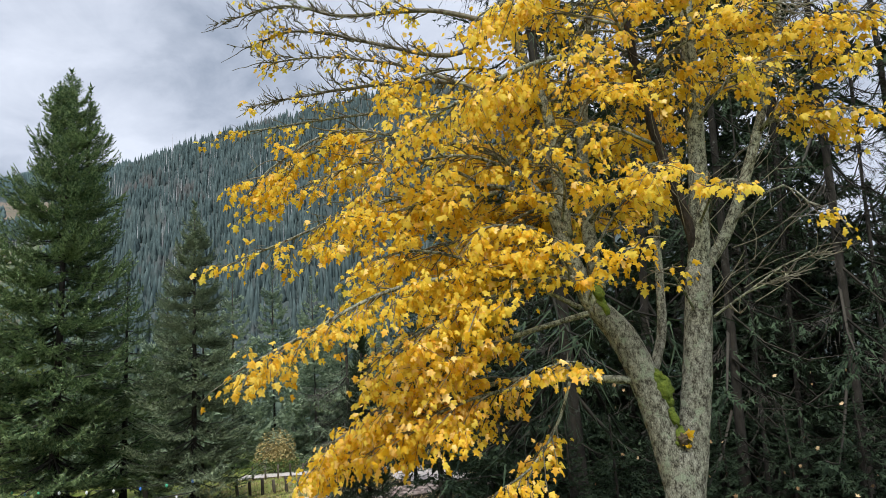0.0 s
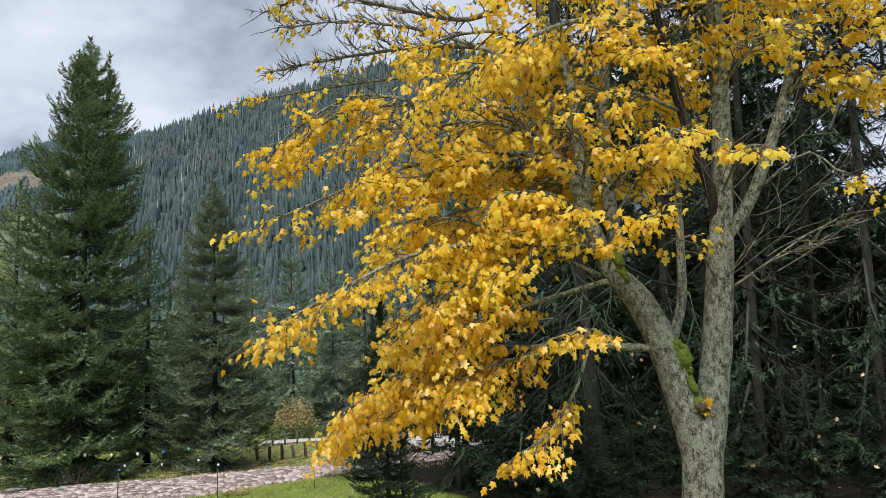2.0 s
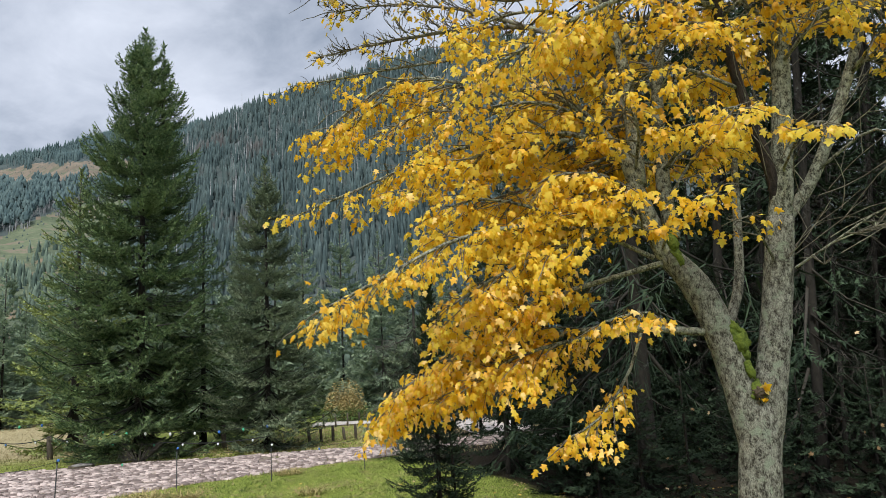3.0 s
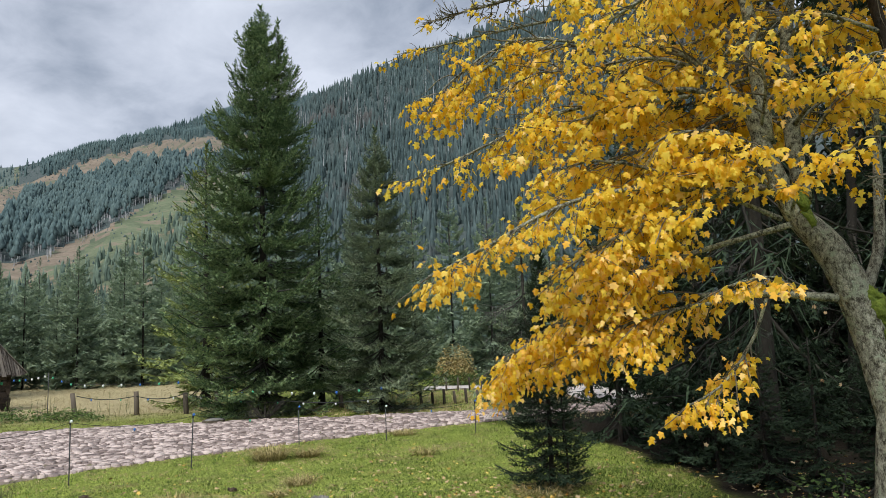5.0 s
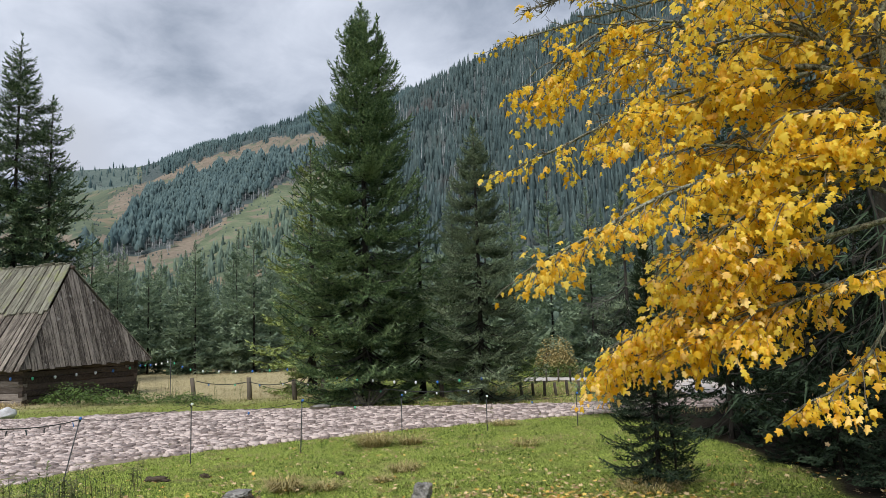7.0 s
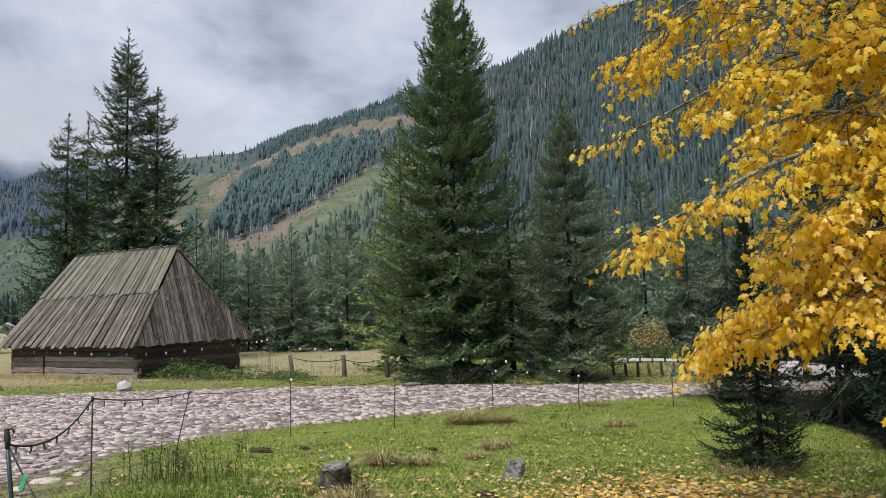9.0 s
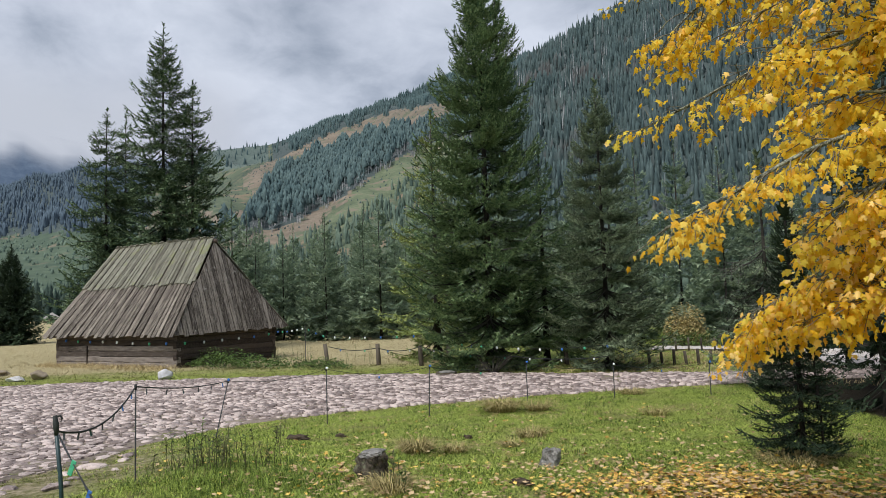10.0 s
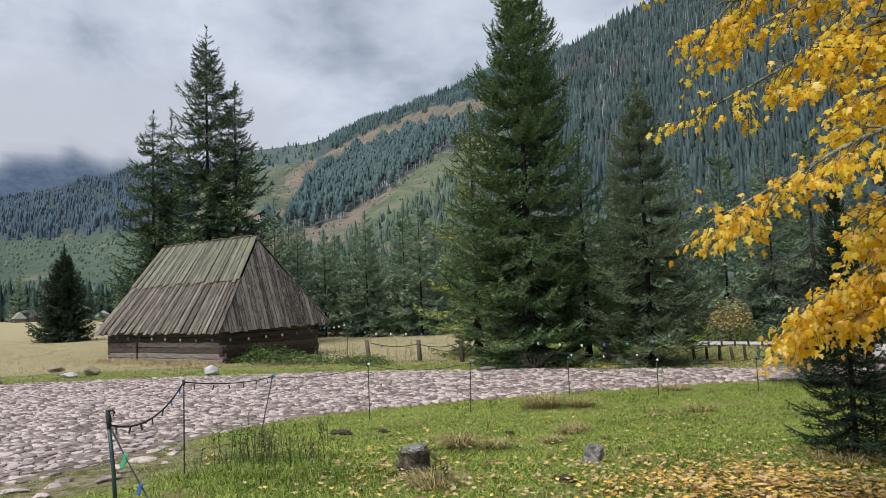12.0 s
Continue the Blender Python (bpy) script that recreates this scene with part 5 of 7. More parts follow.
# the low limbs that reach out over the meadow
limb([(-0.10, 4.70, 1.76), (-0.65, 4.66, 1.82), (-1.11, 4.67, 1.78), (-1.69, 4.70, 1.54), (-2.44, 4.72, 1.30)], 0.027, 0.010, 1.0, 0.46, 0.34)
limb([(-0.65, 4.65, 1.78), (-1.03, 4.48, 1.73), (-1.35, 4.40, 1.62), (-1.80, 4.36, 1.40)], 0.015, 0.008, 1.0, 0.42, 0.30)
limb([(-0.26, 4.64, 2.21), (-0.82, 4.53, 2.08), (-1.33, 4.40, 1.92), (-1.80, 4.36, 1.60)], 0.022, 0.009, 1.0, 0.46, 0.32)
limb([(-0.33, 4.60, 2.43), (-0.67, 4.45, 2.43), (-1.10, 4.26, 2.47), (-1.44, 3.94, 2.37), (-1.75, 3.57, 2.14), (-2.16, 3.12, 1.84)], 0.022, 0.008, 1.0, 0.36, 0.30)
limb([(-0.35, 4.64, 2.24), (-0.65, 4.55, 2.41), (-0.94, 4.40, 2.55), (-1.36, 4.18, 2.64), (-1.76, 4.03, 2.50)], 0.016, 0.008, 1.0, 0.42, 0.30)
limb([(-0.42, 4.58, 2.83), (-0.73, 4.54, 3.08), (-1.10, 4.47, 3.11), (-1.69, 4.38, 3.06), (-2.06, 4.34, 2.94), (-2.86, 4.06, 2.62)], 0.022, 0.008, 0.80, 0.40, 0.28)
limb([(-0.47, 4.58, 2.93), (-0.73, 4.64, 3.29), (-1.01, 4.69, 3.50), (-1.55, 4.65, 3.65), (-2.12, 4.53, 3.62), (-2.55, 4.40, 3.25)], 0.027, 0.009, 0.72, 0.46, 0.18)
limb([(-0.80, 4.55, 3.06), (-1.2, 4.55, 3.32), (-1.75, 4.45, 3.40), (-2.35, 4.35, 3.20)], 0.013, 0.007, 0.65, 0.42, 0.25)
limb([(-0.60, 4.60, 2.62), (-1.0, 4.65, 2.80), (-1.5, 4.62, 2.72), (-2.0, 4.55, 2.42)], 0.013, 0.007, 0.75, 0.38, 0.25)
limb([(-0.48, 4.68, 1.78), (-0.59, 4.66, 1.51), (-0.80, 4.53, 1.24), (-1.15, 4.35, 1.06)], 0.012, 0.007, 1.0, 0.24, 0.36, 0.050)
limb([(-0.30, 4.62, 1.80), (-0.42, 4.45, 1.90), (-0.62, 4.35, 1.86), (-0.80, 4.30, 1.78)], 0.007, 0.005, 1.0, 0.20, 0.30, 0.05)
# side limbs that fill the drooping curtain
limb([(-0.55, 4.50, 2.43), (-0.95, 4.30, 2.30), (-1.35, 4.20, 2.12), (-1.75, 4.10, 1.88)], 0.016, 0.007, 1.0, 0.40, 0.20)
limb([(-0.70, 4.55, 2.35), (-1.10, 4.60, 2.30), (-1.50, 4.60, 2.12), (-1.95, 4.55, 1.80)], 0.016, 0.007, 1.0, 0.42, 0.20)
limb([(-0.80, 4.50, 3.05), (-1.15, 4.25, 2.98), (-1.55, 4.10, 2.85), (-1.95, 4.00, 2.62)], 0.016, 0.007, 1.0, 0.40, 0.20)
limb([(-0.60, 4.66, 3.15), (-0.95, 4.40, 3.30), (-1.40, 4.25, 3.25), (-1.85, 4.15, 3.00)], 0.016, 0.007, 1.0, 0.40, 0.15)
limb([(-0.50, 4.62, 2.95), (-0.80, 4.75, 2.90), (-1.20, 4.80, 2.75), (-1.70, 4.80, 2.50)], 0.016, 0.007, 0.95, 0.40, 0.20)
limb([(-1.40, 4.68, 1.68), (-1.75, 4.80, 1.62), (-2.10, 4.85, 1.45), (-2.45, 4.90, 1.22)], 0.012, 0.006, 1.0, 0.36, 0.10)
limb([(-1.20, 4.67, 1.76), (-1.55, 4.52, 1.72), (-1.95, 4.48, 1.55), (-2.25, 4.45, 1.38)], 0.012, 0.006, 1.0, 0.36, 0.10)
limb([(-1.55, 4.65, 3.65), (-1.95, 4.55, 3.72), (-2.40, 4.45, 3.50), (-2.70, 4.40, 3.15)], 0.012, 0.006, 0.6, 0.36, 0.10)
# the nearly bare limbs against the sky
limb([(-0.41, 4.68, 3.21), (-0.93, 4.91, 4.00), (-1.65, 5.04, 4.25), (-2.32, 4.98, 4.26), (-2.80, 4.82, 4.17)], 0.032, 0.006, 0.22, 0.28, 0.30, 0.034, -0.15, mat=M_TWIG)
limb([(-0.90, 4.92, 3.86), (-1.37, 5.02, 3.99), (-2.16, 5.06, 4.08), (-2.80, 5.08, 4.11), (-3.35, 4.93, 4.05)], 0.020, 0.006, 0.42, 0.30, 0.15, 0.075, 0.1)
limb([(-0.67, 4.95, 4.54), (-1.21, 5.06, 4.42), (-1.92, 5.04, 4.69), (-2.48, 5.02, 4.88), (-2.95, 4.97, 4.78)], 0.026, 0.006, 0.22, 0.28, 0.25, 0.034, -0.15, mat=M_TWIG)
limb([(-0.80, 4.94, 4.56), (-1.27, 4.84, 4.71), (-2.01, 4.79, 4.81), (-2.51, 4.78, 5.02), (-2.95, 4.62, 4.90)], 0.024, 0.006, 0.16, 0.28, 0.25, 0.034, -0.15, mat=M_TWIG)
limb([(-0.93, 4.91, 4.00), (-1.5, 4.9, 4.32), (-2.1, 4.85, 4.5), (-2.7, 4.75, 4.52)], 0.018, 0.005, 0.25, 0.26, 0.25, 0.034, -0.15, mat=M_TWIG)
# limbs inside and in front of the crown
limb([(0.19, 4.60, 3.80), (-0.24, 4.29, 3.83), (-0.66, 4.05, 3.64), (-1.05, 3.90, 3.42), (-1.38, 3.85, 3.30)], 0.022, 0.008, 1.0, 0.42, 0.2)
limb([(-0.26, 4.89, 2.84), (-0.03, 4.50, 2.97), (0.18, 4.20, 2.99), (0.28, 4.05, 2.85)], 0.014, 0.006, 0.6, 0.28, 0.3)
limb([(0.67, 5.06, 2.74), (0.99, 4.90, 2.93), (1.14, 4.77, 2.76), (1.24, 4.65, 2.70)], 0.012, 0.005, 0.55, 0.22, 0.6, 0.10)
limb([(0.95, 5.11, 3.37), (1.19, 5.06, 3.52), (1.38, 5.02, 3.42), (1.44, 5.10, 3.11)], 0.014, 0.006, 0.6, 0.34, 0.15)
limb([(1.15, 5.18, 3.96), (1.33, 4.82, 3.96), (1.49, 4.67, 3.92)], 0.012, 0.006, 0.8, 0.38, 0.1)
limb([(0.54, 4.87, 3.44), (0.73, 4.44, 3.54), (0.86, 4.22, 3.52), (1.01, 4.08, 3.45)], 0.014, 0.006, 0.4, 0.30, 0.25)
limb([(0.18, 4.60, 4.31), (-0.20, 4.50, 4.43), (-0.56, 4.26, 4.30), (-0.93, 4.10, 4.04)], 0.018, 0.007, 1.0, 0.44, 0.15)
limb([(0.46, 4.88, 2.73), (0.54, 4.37, 2.84), (0.57, 4.05, 2.78), (0.60, 3.80, 2.66)], 0.010, 0.005, 0.55, 0.22, 0.4, 0.10)
limb([(0.37, 4.89, 2.13), (0.27, 4.59, 2.32), (0.20, 4.35, 2.40), (0.20, 4.15, 2.26)], 0.010, 0.005, 0.8, 0.18, 0.4, 0.09)
limb([(-0.31, 4.64, 2.25), (-0.20, 4.40, 2.42), (-0.01, 4.20, 2.50), (0.20, 4.12, 2.42)], 0.012, 0.005, 0.85, 0.24, 0.25)
limb([(0.36, 4.92, 2.06), (0.60, 4.86, 2.20), (0.86, 4.82, 2.35), (1.10, 4.80, 2.45)], 0.010, 0.004, 0.0, 0.50, 0.3, 0.14, 0.0)
limb([(-0.24, 5.10, 3.53), (-0.70, 5.25, 3.70), (-1.20, 5.30, 3.62), (-1.65, 5.25, 3.40)], 0.020, 0.007, 1.0, 0.46, 0.15)
limb([(-0.45, 4.78, 3.71), (-0.80, 4.50, 3.95), (-1.20, 4.35, 3.92), (-1.60, 4.25, 3.70)], 0.018, 0.007, 1.0, 0.46, 0.15)
limb([(-0.26, 4.89, 2.84), (-0.45, 5.20, 3.00), (-0.80, 5.40, 3.00), (-1.20, 5.45, 2.80)], 0.018, 0.007, 0.9, 0.40, 0.2)

limb([(0.27, 4.69, 3.26), (-0.05, 4.48, 3.38), (-0.35, 4.40, 3.35), (-0.70, 4.35, 3.20)], 0.014, 0.006, 1.0, 0.38, 0.2)
limb([(-0.45, 4.78, 3.71), (-0.20, 4.50, 3.72), (0.05, 4.35, 3.62), (0.25, 4.30, 3.50)], 0.014, 0.006, 0.9, 0.36, 0.15)
limb([(-0.24, 5.10, 3.40), (-0.50, 5.25, 3.30), (-0.80, 5.30, 3.15), (-1.1, 5.3, 3.0)], 0.014, 0.006, 0.95, 0.38, 0.15)
limb([(-0.17, 5.20, 3.90), (-0.45, 5.00, 3.95), (-0.75, 4.80, 3.85), (-1.05, 4.65, 3.68)], 0.014, 0.006, 1.0, 0.40, 0.15)
limb([(-0.26, 4.89, 2.84), (-0.10, 5.20, 3.05), (0.10, 5.45, 3.15), (0.35, 5.60, 3.10)], 0.014, 0.006, 1.0, 0.40, 0.15)
limb([(-0.25, 5.00, 3.20), (-0.50, 5.35, 3.25), (-0.75, 5.60, 3.20), (-1.05, 5.75, 3.05)], 0.014, 0.006, 1.0, 0.42, 0.15)
limb([(-0.24, 5.10, 3.45), (0.00, 5.40, 3.65), (0.30, 5.55, 3.70), (0.60, 5.60, 3.60)], 0.014, 0.006, 0.9, 0.42, 0.15)
limb([(-0.41, 4.68, 3.15), (-0.70, 4.95, 3.20), (-0.95, 5.15, 3.10), (-1.30, 5.20, 2.90)], 0.014, 0.006, 1.0, 0.40, 0.15)
limb([(-0.24, 4.90, 2.90), (-0.55, 5.05, 3.00), (-0.90, 5.10, 2.90), (-1.30, 5.10, 2.65)], 0.014, 0.006, 1.0, 0.42, 0.10)
limb([(-0.20, 4.70, 2.35), (-0.50, 4.95, 2.75), (-0.85, 5.00, 2.85), (-1.20, 5.00, 2.70)], 0.014, 0.006, 1.0, 0.42, 0.25)
limb([(-0.25, 4.75, 2.60), (-0.05, 5.00, 2.95), (0.08, 5.10, 3.10), (0.20, 5.20, 3.05)], 0.012, 0.006, 1.0, 0.36, 0.20)
limb([(-0.35, 4.62, 2.50), (-0.65, 4.80, 2.72), (-0.95, 4.85, 2.66), (-1.30, 4.85, 2.45)], 0.012, 0.006, 1.0, 0.36, 0.20)
limb([(-0.39, 4.58, 2.63), (-0.60, 4.40, 2.76), (-0.90, 4.30, 2.76), (-1.20, 4.25, 2.60)], 0.013, 0.006, 1.0, 0.36, 0.15)
limb([(-0.30, 4.62, 2.30), (-0.48, 4.42, 2.52), (-0.72, 4.30, 2.58), (-1.00, 4.20, 2.46)], 0.013, 0.006, 1.0, 0.34, 0.2)
limb([(-0.42, 4.60, 2.75), (-0.35, 4.40, 3.00), (-0.40, 4.25, 3.10), (-0.60, 4.15, 3.05)], 0.012, 0.006, 0.9, 0.34, 0.2)
# towards the wood
limb([(0.95, 5.11, 3.37), (1.20, 4.90, 3.60), (1.45, 4.75, 3.70), (1.65, 4.65, 3.60)], 0.012, 0.005, 0.8, 0.36, 0.2)
limb([(0.97, 5.11, 3.45), (1.20, 4.90, 3.38), (1.38, 4.75, 3.34), (1.50, 4.68, 3.20)], 0.012, 0.005, 0.7, 0.26, 0.3)
limb([(1.15, 5.18, 3.96), (1.40, 4.85, 4.02), (1.58, 4.65, 3.92), (1.72, 4.50, 3.80)], 0.012, 0.005, 0.8, 0.38, 0.15)
limb([(0.59, 4.87, 4.10), (0.90, 4.70, 4.15), (1.15, 4.60, 4.05), (1.35, 4.50, 3.90)], 0.014, 0.005, 0.8, 0.38, 0.25)
for _ in range(26):
    foot = np.array((mg.uniform(0.35, 0.75), mg.uniform(4.72, 4.95), mg.uniform(2.15, 3.1)))
    thin = shoot(foot, np.array((mg.uniform(-0.2, 0.8), mg.uniform(-0.5, 0.2), mg.uniform(0.3, 1.0))), mg.uniform(0.4, 0.9), mg.uniform(-0.1, 0.2), 0.004, 6)
    shoot(thin[3], thin[-1] - thin[0] + mg.normal(0, 0.25, 3), 0.35, 0.1, 0.003)
# the upper crown, limb by limb round each stem
for line, low, n, reach in ((stem_right, 3.7, 13, 1.0), (stem_dark, 3.5, 11, 0.95), (stem_back, 3.7, 6, 0.8), (stem_mid, 3.2, 9, 1.0), (stem_high, 3.5, 8, 1.0)):
    top = line[line[:, 2] > low]
    for k in range(n):
        q = top[int((k + 0.5) / n * (len(top) - 1))]
        a = k * 2.4 + low
        if math.cos(a) > 0.35 and line is stem_back:
            a += 1.9
        way = np.array((math.cos(a), 0.75 * math.sin(a), mg.uniform(0.15, 0.55)))
        far = reach * mg.uniform(0.7, 1.2)
        if line is stem_high and way[0] < 0.2:
            continue
        limb([q, q + way * far * 0.5, q + way * far + np.array((0, 0, -0.08))], 0.014, 0.005, 0.85 if q[0] < 0.5 else 0.5, 0.36, 0.22, 0.062)

for _ in range(5):
    leaf_p.append(np.array((0.175, 4.70, 1.40)) + mg.normal(0, 0.035, 3) * (1, 0.6, 1))
    leaf_d.append(unit(mg.normal(0, 1, 3)))
    leaf_u.append(unit(mg.normal(0, 1, 3) + np.array((0, -1.0, 0.3))))
    leaf_s.append(0.05 * mg.uniform(0.7, 1.3))
v, f = join(twigs)
link_mesh("twig", v - MAPLE_AT, f, M_TWIG, maple, kind="stuff")
leaf_p, leaf_d, leaf_u, leaf_s = np.array(leaf_p), np.array(leaf_d), np.array(leaf_u), np.array(leaf_s)
# the leaves stand in clumps, with gaps between
clump = np.array([noise.noise(Vector(q) * 2.3) + 0.5 * noise.noise(Vector(q) * 5.5 + Vector((9, 2, 4))) for q in leaf_p])
full = clump > mg.uniform(-0.33, -0.08, len(clump)) - 0.22 * (1 - smoothstep(2.2, 2.9, leaf_p[:, 2])) + 0.09 * smoothstep(3.0, 3.6, leaf_p[:, 2])
leaf_p, leaf_d, leaf_u, leaf_s = leaf_p[full], leaf_d[full], leaf_u[full], leaf_s[full]
leaf_m = frames(leaf_d, leaf_u, mg.uniform(-0.65, 0.65, len(leaf_d))) * leaf_s[:, None, None]
MAPLE_LEAVES = len(leaf_p)
near_leaf = np.zeros(MAPLE_LEAVES, bool)
near_leaf[np.argsort(np.hypot(leaf_p[:, 0] + 2.0, leaf_p[:, 1] - 3.2))[:300]] = True
leaf_m[np.hypot(leaf_p[:, 0] + 2.0, leaf_p[:, 1] - 3.2) < 1.1] *= 0.84
rest = ~near_leaf
tint = mg.uniform(size=MAPLE_LEAVES) < 0.10 + 0.25 * (leaf_p[:, 2] < 2.1)
shape = mg.integers(0, 3, MAPLE_LEAVES)
LEAF_SHAPES = (LEAF_V, LEAF_FOLD, LEAF_CURL)
v, f = join([stamp(LEAF_SHAPES[k], LEAF_F, leaf_m[rest & (shape == k)], leaf_p[rest & (shape == k)] - MAPLE_AT) for k in range(3)])
link_mesh("foliage", v, f, [M_MAPLE_LEAF, M_MAPLE_ORANGE], maple, index=np.repeat(np.concatenate([tint[rest & (shape == k)] for k in range(3)]).astype(int), len(LEAF_F)), kind="stuff")
leaf_meshes = []
for form in LEAF_SHAPES:
    leaf_mesh = bpy.data.meshes.new("leaf")
    leaf_mesh.from_pydata(form.tolist(), [], LEAF_F.tolist())
    leaf_mesh.materials.append(M_MAPLE_LEAF_PIECE)
    leaf_meshes.append(leaf_mesh)
for k in np.flatnonzero(near_leaf):
    ob = new("leaf", leaf_meshes[shape[k]])
    ob.parent = maple
    m = Matrix.Identity(4)
    for r in range(3):
        for c in range(3):
            m[r][c] = leaf_m[k][r, c]
        m[r][3] = leaf_p[k][r] - MAPLE_AT[r]
    ob.matrix_basis = m

# moss and ferns in the fork
for k, (x, y, z, w, h) in enumerate(((0.085, 4.70, 1.70, 0.055, 0.15), (0.06, 4.695, 1.77, 0.042, 0.10), (0.10, 4.71, 1.62, 0.035, 0.09), (-0.205, 4.60, 2.22, 0.030, 0.12), (0.150, 4.735, 1.40, 0.055, 0.11), (-0.13, 4.64, 2.08, 0.026, 0.10), (-0.235, 4.60, 2.33, 0.034, 0.16), (0.125, 4.70, 1.52, 0.026, 0.12), (0.105, 4.72, 1.38, 0.034, 0.10))):
    bm = bmesh.new()
    bmesh.ops.create_icosphere(bm, subdivisions=3, radius=1)
    for q in bm.verts:
        q.co *= 1 + 0.55 * noise.noise(q.co * 2.1 + Vector((k, 5, 0))) + 0.22 * noise.noise(q.co * 6 + Vector((k * 3, 0, 0)))
        q.co = Vector((q.co.x * w, q.co.y * w * 0.75, q.co.z * h / 2 - 0.3 * q.co.x * w))
    ob = part("moss", bm, M_MOSS, maple, "bright green moss cushion", smooth=True)
    ob.location = (x - 0.02, y - 4.80, z)
    ob.rotation_euler = (0, -0.32 if k != 4 else 0, 0)

bm = bmesh.new()
bmesh.ops.create_icosphere(bm, subdivisions=4, radius=1)
for q in bm.verts:
    q.co *= 1 + 0.45 * noise.noise(q.co * 2.3) + 0.35 * noise.noise(q.co * 7.0)
    q.co = Vector((q.co.x * 0.048, q.co.y * 0.036, q.co.z * 0.040))
ob = part("rotten_litter", bm, M_SOIL, maple, "dark rotting litter caught in the fork", smooth=True)
ob.location = (0.140, -0.082, 1.385)

# ---- the shepherd's hut ----
HUT_L, HUT_W = 6.95, 4.5
hut = base("wooden_hut", (-24.35, 9.8, -0.24), "low weathered log hut with a steep board roof beside the road", "hut", turn=16.2)
# its own axes: -x along the front wall from the near corner, +y along the end wall
EAVE, RIDGE = 1.20, 4.68
hg = np.random.default_rng(5)


def beam(name, a, b, r, mat, parent, flat=1.0, label=""):
    """A round or squared timber from a to b."""
    a, b = np.array(a, float), np.array(b, float)
    n = 7
    line = a + (b - a) * np.linspace(0, 1, n)[:, None] + rng.normal(0, 0.008, (n, 3))
    v, f = tube(line, r * (1 + 0.05 * rng.normal(size=n)), 10, 0.03)
    return link_mesh(name, v, f, mat, parent, smooth=False, label=label)


front_wall = part("wall", box(HUT_L - 0.1, 0.06, 1.35, 0, (-HUT_L / 2, 0.03, 0.66)), M_LOG, hut)
back_wall = part("wall", box(HUT_L - 0.1, 0.06, 1.35, 0, (-HUT_L / 2, HUT_W - 0.03, 0.66)), M_LOG, hut)
end_wall = part("wall", box(0.06, HUT_W - 0.14, 1.35, 0, (-0.03, HUT_W / 2, 0.66)), M_LOG, hut)
far_wall = part("wall", box(0.06, HUT_W - 0.14, 1.35, 0, (-HUT_L + 0.03, HUT_W / 2, 0.66)), M_LOG, hut)


def hewn_log(a, b, high, thick, mat, parent):
    """A squared timber from a to b with uneven, slightly rounded faces."""
    a, b = np.array(a, float), np.array(b, float)
    n = 12
    along = (b - a) / np.linalg.norm(b - a)
    across = np.array((-along[1], along[0], 0))
    profile = [(0.5, 0.36), (0.40, 0.5), (-0.40, 0.5), (-0.5, 0.36), (-0.5, -0.36), (-0.40, -0.5), (0.40, -0.5), (0.5, -0.36)]
    m = len(profile)
    v = []
    for c in a + (b - a) * np.linspace(0, 1, n)[:, None] + rng.normal(0, 0.006, (n, 3)):
        v += [c + across * (p * thick + rng.normal(0, 0.005)) + np.array((0, 0, q * high + rng.normal(0, 0.007))) for p, q in profile]
    f = [(r * m + j, r * m + (j + 1) % m, (r + 1) * m + (j + 1) % m, (r + 1) * m + j) for r in range(n - 1) for j in range(m)]
    me = bpy.data.meshes.new("log")
    me.from_pydata([tuple(q) for q in v], [], [*f, tuple(range(m))[::-1], tuple(range((n - 1) * m, n * m))])
    me.materials.append(mat)
    ob = new("log", me)
    ob.parent = parent
    return ob


JAMB = -HUT_L * 0.72
for k in range(6):
    z = 0.10 + 0.20 * k
    e = 0.10 if k % 2 else 0.07
    if k < 4:
        hewn_log((-HUT_L - e, -0.02, z), (JAMB - 0.05, -0.02, z), 0.19, 0.16, M_LOGGREY, front_wall)
        hewn_log((JAMB + 0.05, -0.02, z + 0.015), (e, -0.02, z + 0.01), 0.19, 0.16, M_LOGGREY, front_wall)
    else:
        hewn_log((-HUT_L - e, -0.02, z), (e, -0.02, z), 0.19, 0.16, M_LOG, front_wall)
    hewn_log((-HUT_L - e, HUT_W, z), (e, HUT_W, z), 0.19, 0.16, M_LOG, back_wall)
    z += 0.10
    hewn_log((0.02, -e - 0.01, z), (0.02, HUT_W + e, z), 0.19, 0.16, M_LOG, end_wall)
    hewn_log((-HUT_L - 0.02, -e - 0.01, z), (-HUT_L - 0.02, HUT_W + e, z), 0.19, 0.16, M_LOG, far_wall)
# two small vent boards and the carved post ends on the end wall
part("vent_board", box(0.04, 0.16, 0.12, 0.01, (0.13, HUT_W - 0.45, 1.05)), M_LOGGREY, hut)

EX, EXL, EY = 0.42, 0.42, 0.48
half = HUT_W / 2
ridge_a, ridge_b = (-HUT_L + 0.15, half, RIDGE), (-0.72, half, RIDGE)


